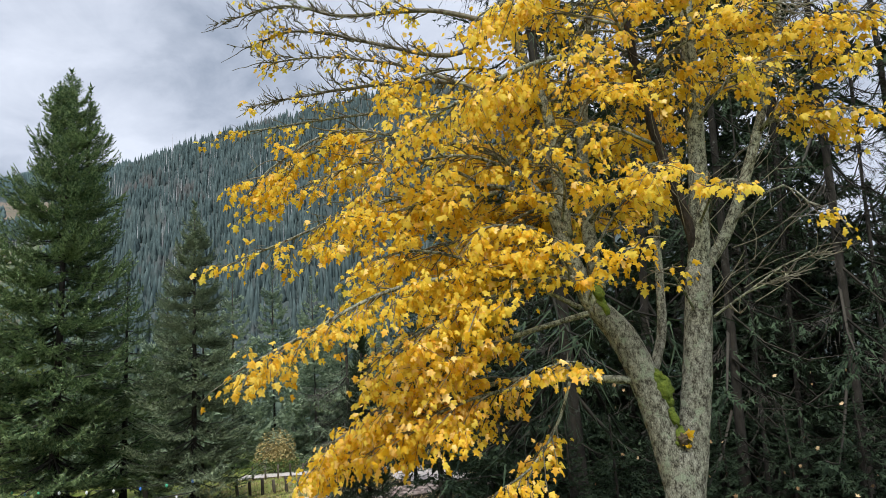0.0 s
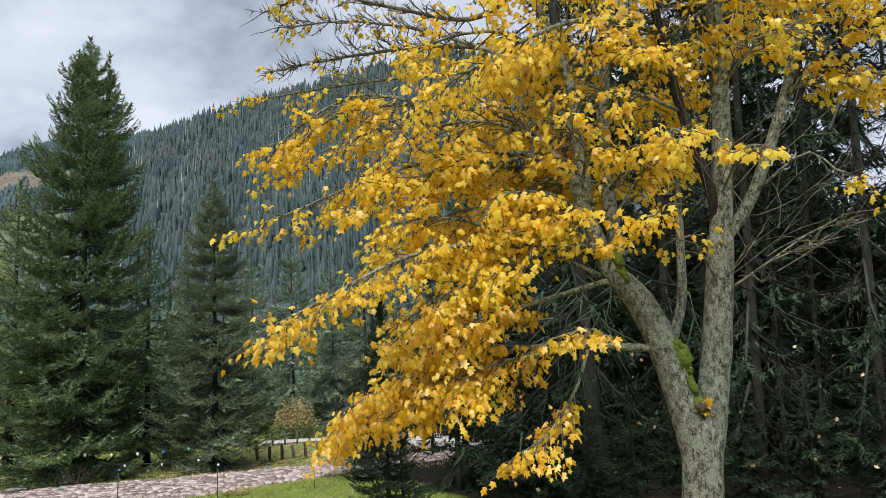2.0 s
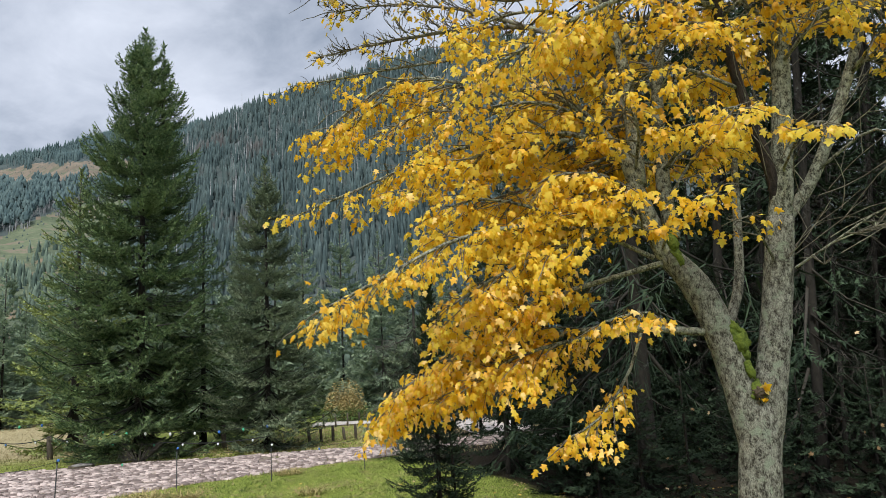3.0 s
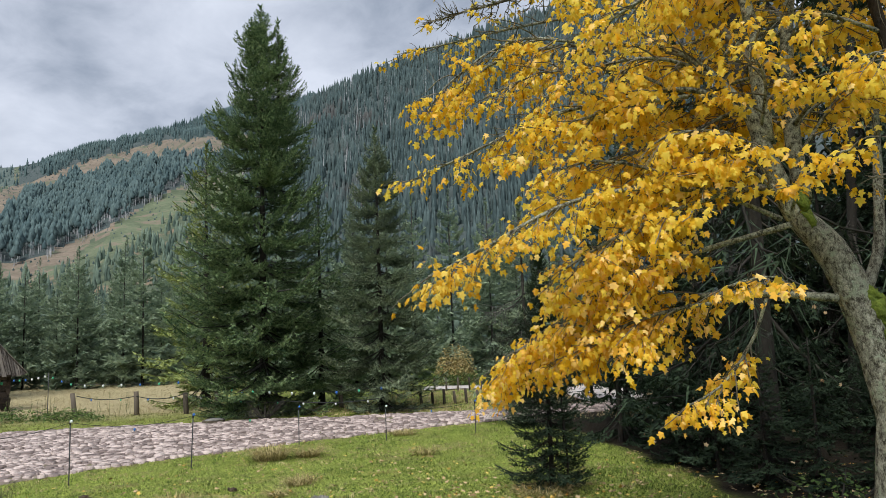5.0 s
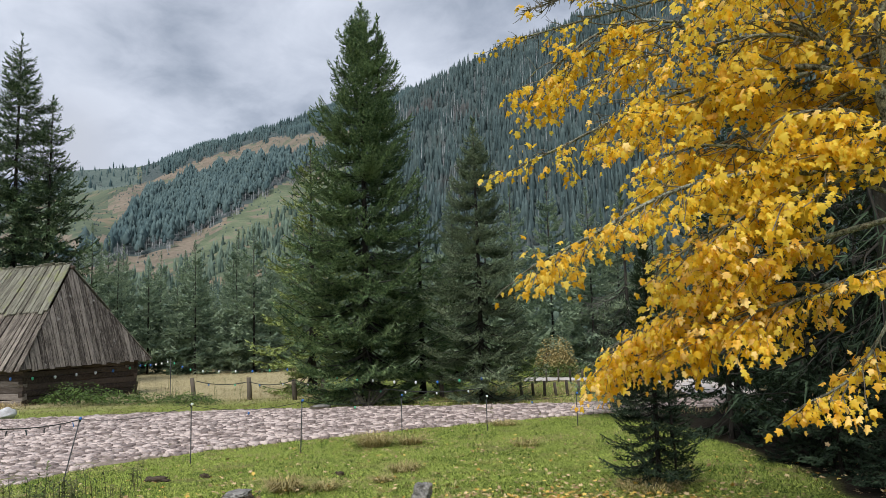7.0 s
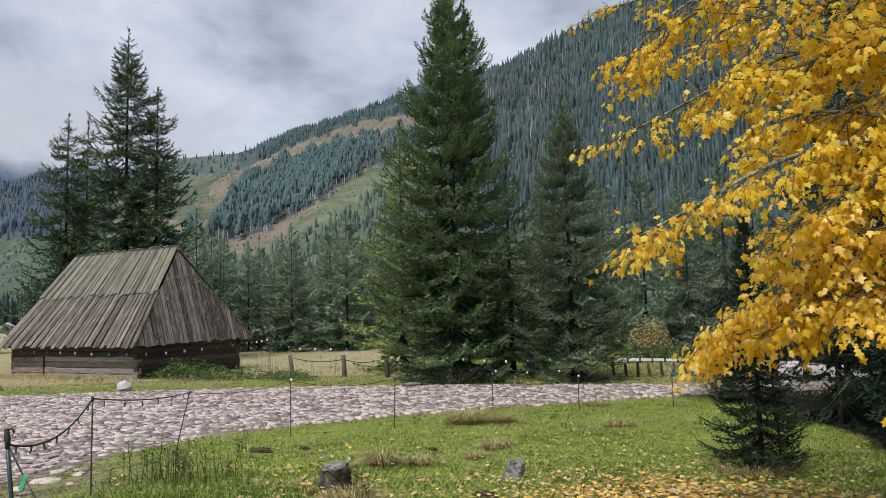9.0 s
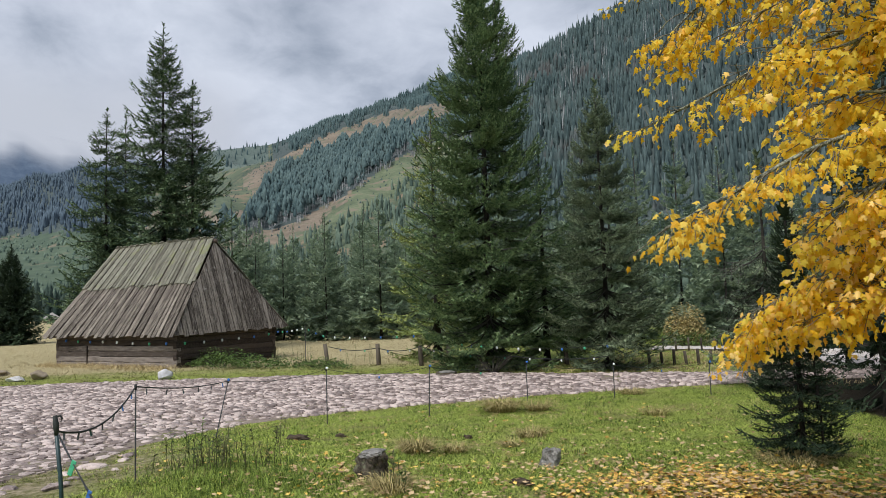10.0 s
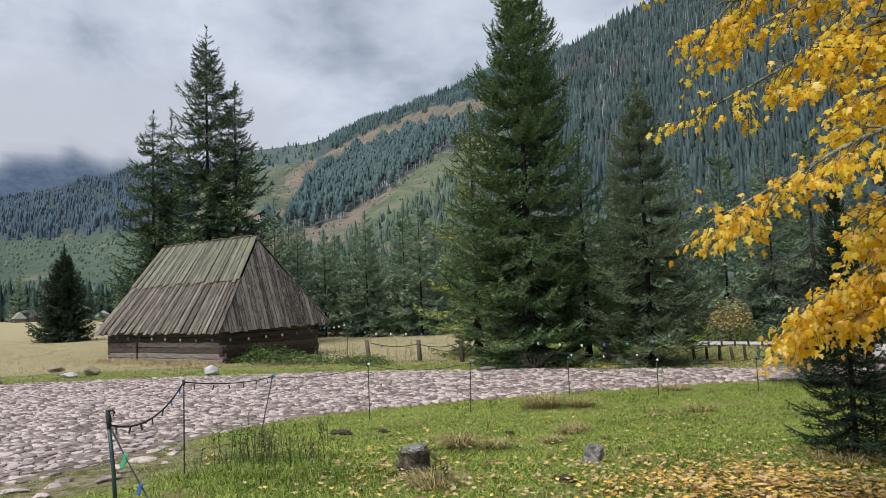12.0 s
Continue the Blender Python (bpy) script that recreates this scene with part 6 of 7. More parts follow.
def board(name, corners, thick, mat, parent):
    """A sawn board: four corners of its upper face, and its thickness below."""
    p = [Vector(c) for c in corners]
    n = (p[1] - p[0]).cross(p[3] - p[0]).normalized()
    bm = bmesh.new()
    up = [bm.verts.new(q + n * 0.0) for q in p]
    dn = [bm.verts.new(q - n * thick) for q in p]
    bm.faces.new(up)
    bm.faces.new(dn[::-1])
    for k in range(4):
        bm.faces.new((up[k], dn[k], dn[(k + 1) % 4], up[(k + 1) % 4]))
    bmesh.ops.recalc_face_normals(bm, faces=bm.faces[:])
    return part(name, bm, mat, parent)


def slope_point(u, s, front):
    """A place on a roof slope: u along the eave 0..1 from the far end, s from eave 0 to ridge 1."""
    x0, x1 = -HUT_L - EXL + (ridge_a[0] + HUT_L + EXL) * s, EX + (ridge_b[0] - EX) * s
    y0 = -EY if front else HUT_W + EY
    z0 = EAVE if front else EAVE + 0.12
    bow = -0.05 * math.sin(math.pi * s)
    return Vector((x0 + (x1 - x0) * u, y0 + (half - y0) * s, z0 + (RIDGE - z0) * s + bow))


for front in (True, False):
    sunk = Vector((0, 0.05 if front else -0.05, -0.10))
    q = [slope_point(0.03, 0.02, front) + sunk, slope_point(0.97, 0.02, front) + sunk, slope_point(0.95, 0.95, front) + sunk, slope_point(0.05, 0.95, front) + sunk]
    slope = board("roof_slope", q if front else q[::-1], 0.02, M_LOG, hut)
    for s0, s1, n, mat in ((-0.015, 0.56, 36, M_SHAKE), (0.52, 1.02, 34, M_MOSSYSHAKE)):
        for k in range(n):
            u0, u1 = k / n + 0.0022, (k + 1) / n - 0.0022 + hg.uniform(-0.002, 0.002)
            d0, d1 = hg.uniform(-0.022, 0.014), hg.uniform(-0.006, 0.012)
            w = hg.uniform(-0.010, 0.016)
            lift = Vector((0, -0.55 if front else 0.55, 0.83)) * ((0.055 if s0 > 0.2 else 0.0) + 0.016 * (k % 2) + hg.uniform(0, 0.026))
            q = [slope_point(u0 + w * 0.4, s0 + d0, front) + lift, slope_point(u1 + w * 0.4, s0 + d0 + hg.uniform(-0.004, 0.004), front) + lift, slope_point(u1, s1 + d1, front) + lift * 0.6, slope_point(u0, s1 + d1, front) + lift * 0.6]
            board("roof_board", q if front else q[::-1], 0.028, mat, slope)
# the steep boarded ends
for end in (1, -1):
    n = 26
    foot, crest = (EX - 0.14, ridge_b[0] - 0.10) if end == 1 else (-HUT_L - EXL + 0.14, ridge_a[0] + 0.10)
    bm = bmesh.new()
    for shift in (0, -0.02 * end):
        bm.faces.new([bm.verts.new(c) for c in ((foot + shift, -0.3, EAVE), (foot + shift, HUT_W + 0.3, EAVE), (crest + shift, half, RIDGE - 0.3))])
    gable = part("gable", bm, M_LOG, hut)
    for k in range(n):
        a0, a1 = k / n + 0.0035, (k + 1) / n - 0.0035
        y0, y1 = -EY + 0.05 + (HUT_W + 2 * EY - 0.1) * a0, -EY + 0.05 + (HUT_W + 2 * EY - 0.1) * a1
        hgt = [1 - abs(2 * a - 1) for a in (a0, a1)]
        xb = EX - 0.03 if end == 1 else -HUT_L - EXL + 0.03
        xt = ridge_b[0] if end == 1 else ridge_a[0]
        dz = hg.uniform(-0.05, 0.03)
        zb = EAVE - 0.05 + 0.12 * (a0 + a1) / 2
        pr = hg.uniform(0, 0.03) * end

        def rise(y, h):
            return (xb + (xt - xb) * h + pr, y, zb + (RIDGE - 0.10 - zb) * h)
        q = [(xb + pr, y0, zb + dz), (xb + pr, y1, zb + dz), rise(y1, max(hgt[1], 0.02)), rise(y0, max(hgt[0], 0.02))]
        board("gable_board", q if end == 1 else q[::-1], 0.025, M_GABLE, gable)
# rafters under the eaves and the ridge pole
beam("ridge_pole", (ridge_a[0] - 0.05, half, RIDGE - 0.06), (ridge_b[0] + 0.12, half, RIDGE - 0.06), 0.06, M_LOG, hut)
beam("eave_pole", (-HUT_L - 0.4, -EY + 0.14, EAVE - 0.02), (0.36, -EY + 0.14, EAVE - 0.02), 0.05, M_LOG, hut)
beam("eave_pole", (0.30, -EY + 0.1, EAVE - 0.04), (0.30, HUT_W + EY - 0.1, EAVE + 0.08), 0.05, M_LOG, hut)

# ---- things along the road and on the meadow ----
def gz(x, y):
    return float(ground_z(x, y))


boulder("white_rock", (-20.4, 7.85, gz(-20.4, 7.85)), (0.52, 0.38, 0.34), M_WHITESTONE, "pale limestone block on the grass by the hut", seed=2)
boulder("flat_rock", (-27.3, 5.15, gz(-27.3, 5.15)), (0.95, 0.6, 0.22), M_TANROCK, "flat tan rock in the roadside grass", seed=3)
boulder("brown_rock", (-24.4, 5.55, gz(-24.4, 5.55)), (0.62, 0.5, 0.34), M_TANROCK, "rounded brown rock in the roadside grass", seed=4)
boulder("pale_rock", (-24.2, 4.95, gz(-24.2, 4.95)), (0.6, 0.36, 0.2), M_WHITESTONE, "low pale rock at the road's edge", seed=5)
boulder("roadside_rock", (-14.0, 14.1, gz(-14.0, 14.1)), (0.42, 0.36, 0.26), M_STONE, "brown rock under the tall spruce", seed=6)
boulder("roadside_rock", (-23.6, 2.9, gz(-23.6, 2.9)), (0.5, 0.4, 0.26), M_STONE, "pale rock at the road's edge", seed=8)
MARGIN_STONES = ((-9.10, 2.65, 0.42), (-7.78, 1.92, 0.30), (-8.40, 1.66, 0.34), (-8.15, 1.15, 0.38), (-8.02, 1.46, 0.20), (-9.60, 3.20, 0.30), (-8.90, 2.28, 0.22), (-8.30, 2.22, 0.17), (-9.30, 3.05, 0.20), (-8.60, 2.72, 0.16), (-7.60, 1.28, 0.26), (-7.95, 0.80, 0.30))
for k, (x, y, w) in enumerate(MARGIN_STONES):
    ob = boulder("flat_stone", (x, y, gz(x, y) - 0.02), (w, w * 0.7, 0.055 + 0.06 * w), M_COBBLE_PIECE, "flat pale stone sunk in the trodden road margin", seed=40 + k)


def stump(at, width, height, label, seed):
    """An old cut stump: splayed sides, a rough top with rings."""
    bm = bmesh.new()
    rings, sides = 9, 22
    verts = []
    for i in range(rings):
        s = i / (rings - 1)
        for j in range(sides):
            a = 2 * math.pi * j / sides
            r = width / 2 * (1.18 - 0.25 * s ** 0.6) * (1 + 0.30 * noise.noise(Vector((math.cos(a) * 1.7, math.sin(a) * 1.7, s * 0.8 + seed))) + 0.05 * noise.noise(Vector((math.cos(a) * 6, math.sin(a) * 6, s * 3 + seed))))
            verts.append(bm.verts.new((r * math.cos(a), r * math.sin(a), -0.06 + (height + 0.06) * s * (1 + 0.10 * math.sin(a + seed)))))
    for i in range(rings - 1):
        for j in range(sides):
            bm.faces.new((verts[i * sides + j], verts[i * sides + (j + 1) % sides], verts[(i + 1) * sides + (j + 1) % sides], verts[(i + 1) * sides + j]))
    mid = bm.verts.new((0.01, 0, height * 0.96))
    for j in range(sides):
        bm.faces.new((verts[-sides + j], verts[-sides + (j + 1) % sides], mid))
    ob = base("tree_stump", at, label, "stump")
    part("stump_body", bm, M_STUMP, ob, smooth=True)
    cap = bmesh.new()
    bmesh.ops.create_icosphere(cap, subdivisions=3, radius=1)
    for q in cap.verts:
        q.co *= 1 + 0.25 * noise.noise(q.co * 2 + Vector((seed, 0, 0)))
        q.co = Vector((q.co.x * width * 0.40, q.co.y * width * 0.40, height + q.co.z * 0.03))
    part("lichen_crust", cap, M_LICHEN, ob, "pale grey lichen on the cut top", smooth=True)
    return ob


def block(size, seed, lean=0.0):
    """A rough upright block with worn corners and broken faces."""
    bm = bmesh.new()
    bmesh.ops.create_cube(bm, size=2)
    bmesh.ops.subdivide_edges(bm, edges=bm.edges[:], cuts=7, use_grid_fill=True)
    for q in bm.verts:
        p = q.co.copy()
        p /= (abs(p.x) ** 5 + abs(p.y) ** 5 + abs(p.z) ** 5) ** 0.2
        p *= 1 + 0.30 * noise.noise(p * 1.1 + Vector((seed, 0, 0))) + 0.20 * noise.noise(p * 2.7 + Vector((0, seed, 0))) + 0.07 * noise.noise(p * 7)
        q.co = Vector((p.x * size[0] / 2 + lean * p.z, p.y * size[1] / 2, p.z * size[2] / 2 + size[2] * 0.36))
    return bm


stump_at = (-5.70, 4.14, gz(-5.70, 4.14))
old_stump = base("tree_stump", stump_at, "low broken tree stump dark with a pale weathered top", "stump")
part("stump_body", block((0.255, 0.24, 0.25), 3.3, 0.012), M_STUMP, old_stump)
slab = part("broken_top", block((0.20, 0.19, 0.06), 8.1), M_LICHEN, old_stump, "pale weathered slab of wood on the stump")
slab.location, slab.rotation_euler = (0.0, 0.0, 0.196), (0.05, -0.04, 0.4)
stone = part("standing_stone", block((0.165, 0.16, 0.215), 5.2, 0.012), M_DARKSTONE, None, "small upright dark grey stone in the meadow")
stone.matrix_basis = pose(-4.75, 5.62, gz(-4.75, 5.62), 0, 4, 25)
tagged(stone, category="rock")
stump((-13.9, 12.7, gz(-13.9, 12.7)), 0.55, 0.10, "rotten flat log end beside the road", 5)


def molehill(x, y, w):
    bm = bmesh.new()
    bmesh.ops.create_icosphere(bm, subdivisions=3, radius=1)
    for q in bm.verts:
        q.co *= 1 + 0.7 * noise.noise(q.co * 2.2 + Vector((x, y, 0))) + 0.6 * noise.noise(q.co * 7)
        q.co = Vector((q.co.x * w, q.co.y * w * 0.6, q.co.z * 0.04))
    ob = part("molehill", bm, M_SOIL, None, "dark crumbly molehill in the grass", smooth=True)
    ob.location = (x, y, gz(x, y) + 0.01)
    return tagged(ob, category="molehill")


for x, y, w in ((-8.9, 5.25, 0.18), (-8.6, 5.75, 0.09), (-4.35, 4.75, 0.10), (-6.6, 6.3, 0.06)):
    molehill(x, y, w)


def fence_post(x, y, height, lean_x=0.0, lean_y=0.0, w=0.072, label="weathered wooden fence post by the field", group="field fence posts", mat=None):
    line = np.array([(0, 0, -0.2), (0, 0, height * 0.5), (0, 0, height)], float)
    v, f = tube(line, [w, w * 0.96, w * 0.9], 8, 0.05)
    ob = link_mesh("fence_post", v, f, mat or M_POST)
    ob.matrix_basis = pose(x, y, gz(x, y), lean_y, lean_x, 20)
    return tagged(ob, label, "fence post", group)


POSTS = [(-20.1, 13.1, 0.72, -9), (-18.4, 13.9, 0.68, -3), (-17.0, 14.5, 0.62, -4), (-15.75, 14.5, 0.74, -1)]
for x, y, h, lean in POSTS[:3]:
    fence_post(x, y, h, lean)
fence_post(*POSTS[3], label="pale grey fence post beside the tall spruce", mat=M_LOGGREY)
fence_post(-14.6, 15.6, 0.62, 3)
fence_post(-13.0, 16.6, 0.62, -3)
# the fence at the bend, beyond the slim spruce
for k in range(9):
    s = k / 8
    fence_post(-10.9 + 2.1 * s, 17.6 + 1.5 * s, 0.42 - 0.05 * (k % 2), -6 + 3 * (k % 3), 0, 0.045, "short fence post at the bend", "bend fence posts")
for k in range(12):
    s = k / 11
    fence_post(-13.4 + 4.4 * s, 22.6 + 1.6 * s, 0.46, -2 + (k % 3), 0, 0.035, "thin post along the pale road", "pale road posts")

# the pale road round the bend
pale = spline([(-14.4, 23.5), (-12.6, 24.2), (-10.5, 24.6), (-8.0, 23.4), (-6.4, 20.6), (-5.0, 18.6)], 30)
side = np.gradient(pale, axis=0)
side = np.stack([-side[:, 1], side[:, 0]], 1) / np.linalg.norm(side, axis=1)[:, None]
strip = np.concatenate([pale - side * 1.0, pale + side * 1.0])
pv = np.column_stack([strip, ground_z(strip[:, 0], strip[:, 1]) + 0.05])
pf = np.array([(k, k + 1, k + 31, k + 30) for k in range(29)])[:, ::-1]
tagged(link_mesh("road_bend", pv, pf, M_PALEROAD), "pale gravel road beyond the bend", "road", kind="structure")


# ---- the string of lights on thin stakes ----
def cord_line(a, b, sag, n=14):
    u = np.linspace(0, 1, n)[:, None]
    return np.array(a) + (np.array(b) - np.array(a)) * u - np.array((0, 0, 4 * sag)) * u * (1 - u)


LAMP_COLORS = (M_BLUE, M_WHITE, M_GREEN, M_WHITE)


def light_string(points, sags, step, label, hang=0.06, size=0.028, thick=0.006, flags=False):
    """A black cord through its supports, with small coloured plastic lamps hanging from it."""
    ob = base("light_string", points[0], label, "string lights")
    o = np.array(points[0])
    count = 0
    for a, b, s in zip(points[:-1], points[1:], sags):
        line = cord_line(a, b, s)
        link_mesh("cord", *[q for q in tube(line - o, np.full(len(line), thick), 5)], M_CORD, ob)
        length = np.linalg.norm(np.array(b) - np.array(a))
        for k in range(int(length / step)):
            u = (k + 0.5) / max(1, int(length / step))
            q = np.array([np.interp(u * (len(line) - 1), np.arange(len(line)), line[:, c]) for c in range(3)])
            bm = bmesh.new()
            bmesh.ops.create_icosphere(bm, subdivisions=1, radius=1)
            for w in bm.verts:
                w.co = Vector((w.co.x * size * 0.6, w.co.y * size * 0.6, w.co.z * size * 1.0 * (1 if w.co.z < 0 else 0.7)))
            if flags:
                bm.free()
                bm = box(0.014, 0.003, 0.060, 0.001, (0, 0, 0.008))
                flag = part("flag", bm, (M_RIBBON, M_STEEL, M_STAKE, M_STEEL, M_RIBBON)[count % 5] if count % 7 < 5 else M_BLUE, ob)
                flag.location = q - o - np.array((0, 0, hang))
                flag.rotation_euler = (0.15, 0.25 * math.sin(count * 2.1), 1.2)
                count += 1
                continue
            lamp = part("lamp", bm, LAMP_COLORS[(count * 7 // 3) % 4], ob)
            lamp.location = q - o - np.array((0, 0, hang))
            count += 1
    return ob


STAKES = [(-7.26, 2.48, 0.90, 0.0), (-9.85, 4.45, 0.80, 0.16), (-9.75, 6.28, 0.86, 0.0), (-9.05, 7.8, 0.80, 0.03), (-8.9, 10.1, 0.70, 0.0), (-7.75, 11.2, 0.62, 0.0), (-6.6, 12.6, 0.6, 0.0)]
tops = []
for k, (x, y, h, lean) in enumerate(STAKES):
    z = gz(x, y)
    top = np.array((x - lean * 0.4 + 0.0, y + lean * 1.6, z + h))
    line = np.linspace((x, y, z - 0.12), top, 6)
    ob = base("metal_stake", (x, y, z), "thin dark metal stake carrying the light string", "stake", "thin stakes")
    v, f = tube(line - np.array((x, y, z)), np.full(6, 0.0085), 6)
    link_mesh("rod", v, f, M_STEEL, ob)
    v, f = tube(np.array([(0, 0, -0.03), (0, 0, 0.02)]) + top - np.array((x, y, z)), [0.014, 0.014], 6)
    link_mesh("clip", v, f, M_CORD, ob)
    if k:
        bm = bmesh.new()
        bmesh.ops.create_icosphere(bm, subdivisions=1, radius=0.024)
        lamp = part("lamp", bm, (M_BLUE, M_BLUE, M_WHITE)[k % 3], ob, "small plastic lamp at the top")
        lamp.location = Vector(top) - Vector((x, y, z)) + Vector((0.02, 0, 0.015))
    tops.append(tuple(top))

# the thick plastic stake with the taped top
sx, sy = -5.55, 1.42
stake = base("plastic_stake", (sx, sy, gz(sx, sy)), "dark green plastic stake with black tape at its top", "stake")
v, f = tube(np.array([(0, 0, -0.12), (-0.04, -0.02, 0.45), (-0.085, -0.045, 0.83)]), [0.015, 0.0145, 0.014], 10, 0.02)
link_mesh("post", v, f, M_STAKE, stake)
v, f = tube(np.array([(-0.075, -0.040, 0.745), (-0.080, -0.042, 0.81), (-0.09, -0.047, 0.880)]), [0.0155, 0.0175, 0.014], 10, 0.14)
link_mesh("tape_wrap", v, f, M_CORD, stake, label="black tape wound round the top")
v, f = tube(np.array([(-0.085, -0.035, 0.868), (-0.078, -0.016, 0.876), (-0.074, -0.004, 0.855), (-0.076, -0.014, 0.830)]), [0.007, 0.008, 0.008, 0.006], 7, 0.1)
link_mesh("knot", v, f, M_CORD, stake)
STAKE_TOP = (sx - 0.075, sy - 0.04, gz(sx, sy) + 0.775)

light_string([STAKE_TOP, tops[0]], [0.15], 0.25, "black cord with small hanging plastic flags between two stakes", 0.035, 0.016, 0.0080, True)
light_string(tops[:2], [0.05], 0.55, "black cord with a few plastic flags along the road", 0.05, 0.030, 0.007, True)
light_string(tops[1:], [0.08, 0.10, 0.10, 0.09, 0.08], 1.7, "thin dark cord with blue and green lamps along the road", 0.05, 0.030, 0.004)
ribbon_line = cord_line(STAKE_TOP, (-5.02, 1.66, 0.03), 0.03)
ribbon = base("webbing_strap", STAKE_TOP, "grey webbing strap with green and blue tags slanting to the ground", "strap")
bm = bmesh.new()
o = Vector(STAKE_TOP)
prev = None
for k, q in enumerate(ribbon_line):
    w = 0.009 + 0.003 * math.sin(k * 1.3)
    a, b = bm.verts.new(Vector(q) - o + Vector((0, 0.2 * w, w))), bm.verts.new(Vector(q) - o - Vector((0, 0.2 * w, w)))
    if prev:
        bm.faces.new((prev[0], prev[1], b, a))
    prev = (a, b)
bmesh.ops.solidify(bm, geom=bm.faces[:], thickness=0.004)
part("strap", bm, M_RIBBON, ribbon)
for k, mat, w, h in ((3, M_GREEN, 0.036, 0.12), (6, M_BLUE, 0.030, 0.10)):
    bm = box(w, 0.006, h, 0.002)
    ob = part("tag", bm, mat, ribbon)
    ob.location = Vector(ribbon_line[k]) - o + Vector((-0.01, 0, -h * 0.35))
    ob.rotation_euler = (0.2, 0.5, 0.7)

# the strings on the hut and past the tall spruces
ca, sa = math.cos(radians(16.2)), math.sin(radians(16.2))


def on_hut(x, y, z):
    return (-24.35 + ca * x - sa * y, 9.8 + sa * x + ca * y, -0.24 + z)


hut_string = [on_hut(-6.6, -0.20, 1.08), on_hut(-3.5, -0.20, 1.02), on_hut(0.18, -0.22, 0.95), on_hut(0.20, 2.2, 0.98), on_hut(0.20, 4.5, 1.10)]
light_string(hut_string, [0.03, 0.04, 0.04, 0.05], 0.75, "string of white and blue lamps along the hut wall", 0.05, 0.075, 0.006)
light_string([hut_string[-1], (-21.8, 13.3, 1.05), (-20.1, 13.1, 0.75), (-15.9, 14.3, 0.80), (-13.2, 13.5, 0.55), (-10.2, 15.1, 0.55)], [0.05, 0.03, 0.05, 0.12, 0.10], 0.55, "string of white and blue lamps before the spruces", 0.03, 0.055, 0.005)
light_string([(-19.9, 13.0, 0.42), (-18.4, 13.85, 0.36), (-16.9, 14.4, 0.40), (-15.7, 14.4, 0.34), (-12.6, 13.9, 0.25), (-10.4, 15.0, 0.25)], [0.10, 0.12, 0.08, 0.10, 0.08], 0.66, "low sagging cord with coloured lamps on the field fence", 0.03, 0.045, 0.012)
v, f = tube(np.linspace((-21.8, 13.3, -0.3), (-21.8, 13.3, 1.1), 4), np.full(4, 0.012), 6)
tagged(link_mesh("metal_stake", v, f, M_STEEL), "tall thin stake by the hut", "stake", "thin stakes")


# ---- plants ----
def tuft_blades(n, height, spread, lean, width, seed, simple=False, radial=False):
    """A clump of bent blades, each a slim strip."""
    g = np.random.default_rng(seed)
    v, f = [], []
    for _ in range(n):
        a, r = g.uniform(0, 6.28), spread * math.sqrt(g.uniform())
        h = height * g.uniform(0.55, 1.15)
        b = a + g.normal(0, 0.7) if radial else g.uniform(0, 6.28)
        out = lean * g.uniform(0.3, 1.2) * h
        p = np.array((r * math.cos(a), r * math.sin(a), 0))
        w = np.array((-math.sin(b), math.cos(b), 0)) * width * g.uniform(0.7, 1.2)
        o = np.array((math.cos(b), math.sin(b), 0)) * out
        k = len(v)
        if simple:
            v += [p - w, p + w, p + o + (0, 0, h * (1 - 0.25 * lean))]
            f.append((k, k + 1, k + 2))
            continue
        v += [p - w, p + w, p + o * 0.35 + w * 0.8 + (0, 0, h * 0.62), p + o * 0.35 - w * 0.8 + (0, 0, h * 0.62), p + o + (0, 0, h * (1 - 0.25 * lean))]
        f += [(k, k + 1, k + 2), (k, k + 2, k + 3), (k + 3, k + 2, k + 4)]
    return np.array(v), np.array(f)


def tussock(x, y, height, spread, blades, mat, label, seed, name="grass_tussock", lean=2.0):
    v, f = tuft_blades(int(blades * 1.5), height * 0.95, spread * 0.55, lean, 0.0040, seed, radial=True)
    ob = base(name, (x, y, gz(x, y) - 0.01), label, "grass tussock", "tussocks")
    link_mesh("blade", v, f, mat, ob, kind="stuff")
    return ob


for k, (x, y, h, s, n) in enumerate(((-6.3, 5.2, 0.20, 0.24, 240), (-6.0, 5.5, 0.14, 0.2, 120), (-8.45, 8.9, 0.26, 0.45, 320), (-8.0, 9.3, 0.20, 0.3, 160), (-6.25, 7.1, 0.15, 0.28, 180), (-5.30, 4.0, 0.15, 0.26, 150), (-5.05, 3.85, 0.18, 0.18, 90), (-6.0, 6.4, 0.10, 0.2, 100), (-3.0, 7.1, 0.12, 0.55, 260), (-7.9, 12.0, 0.14, 0.4, 160), (-6.2, 10.0, 0.18, 0.3, 90))):
    tussock(x, y, h * 1.3, s, n, M_TUSSOCK, "straw-coloured dry grass tussock on the meadow", 100 + k)


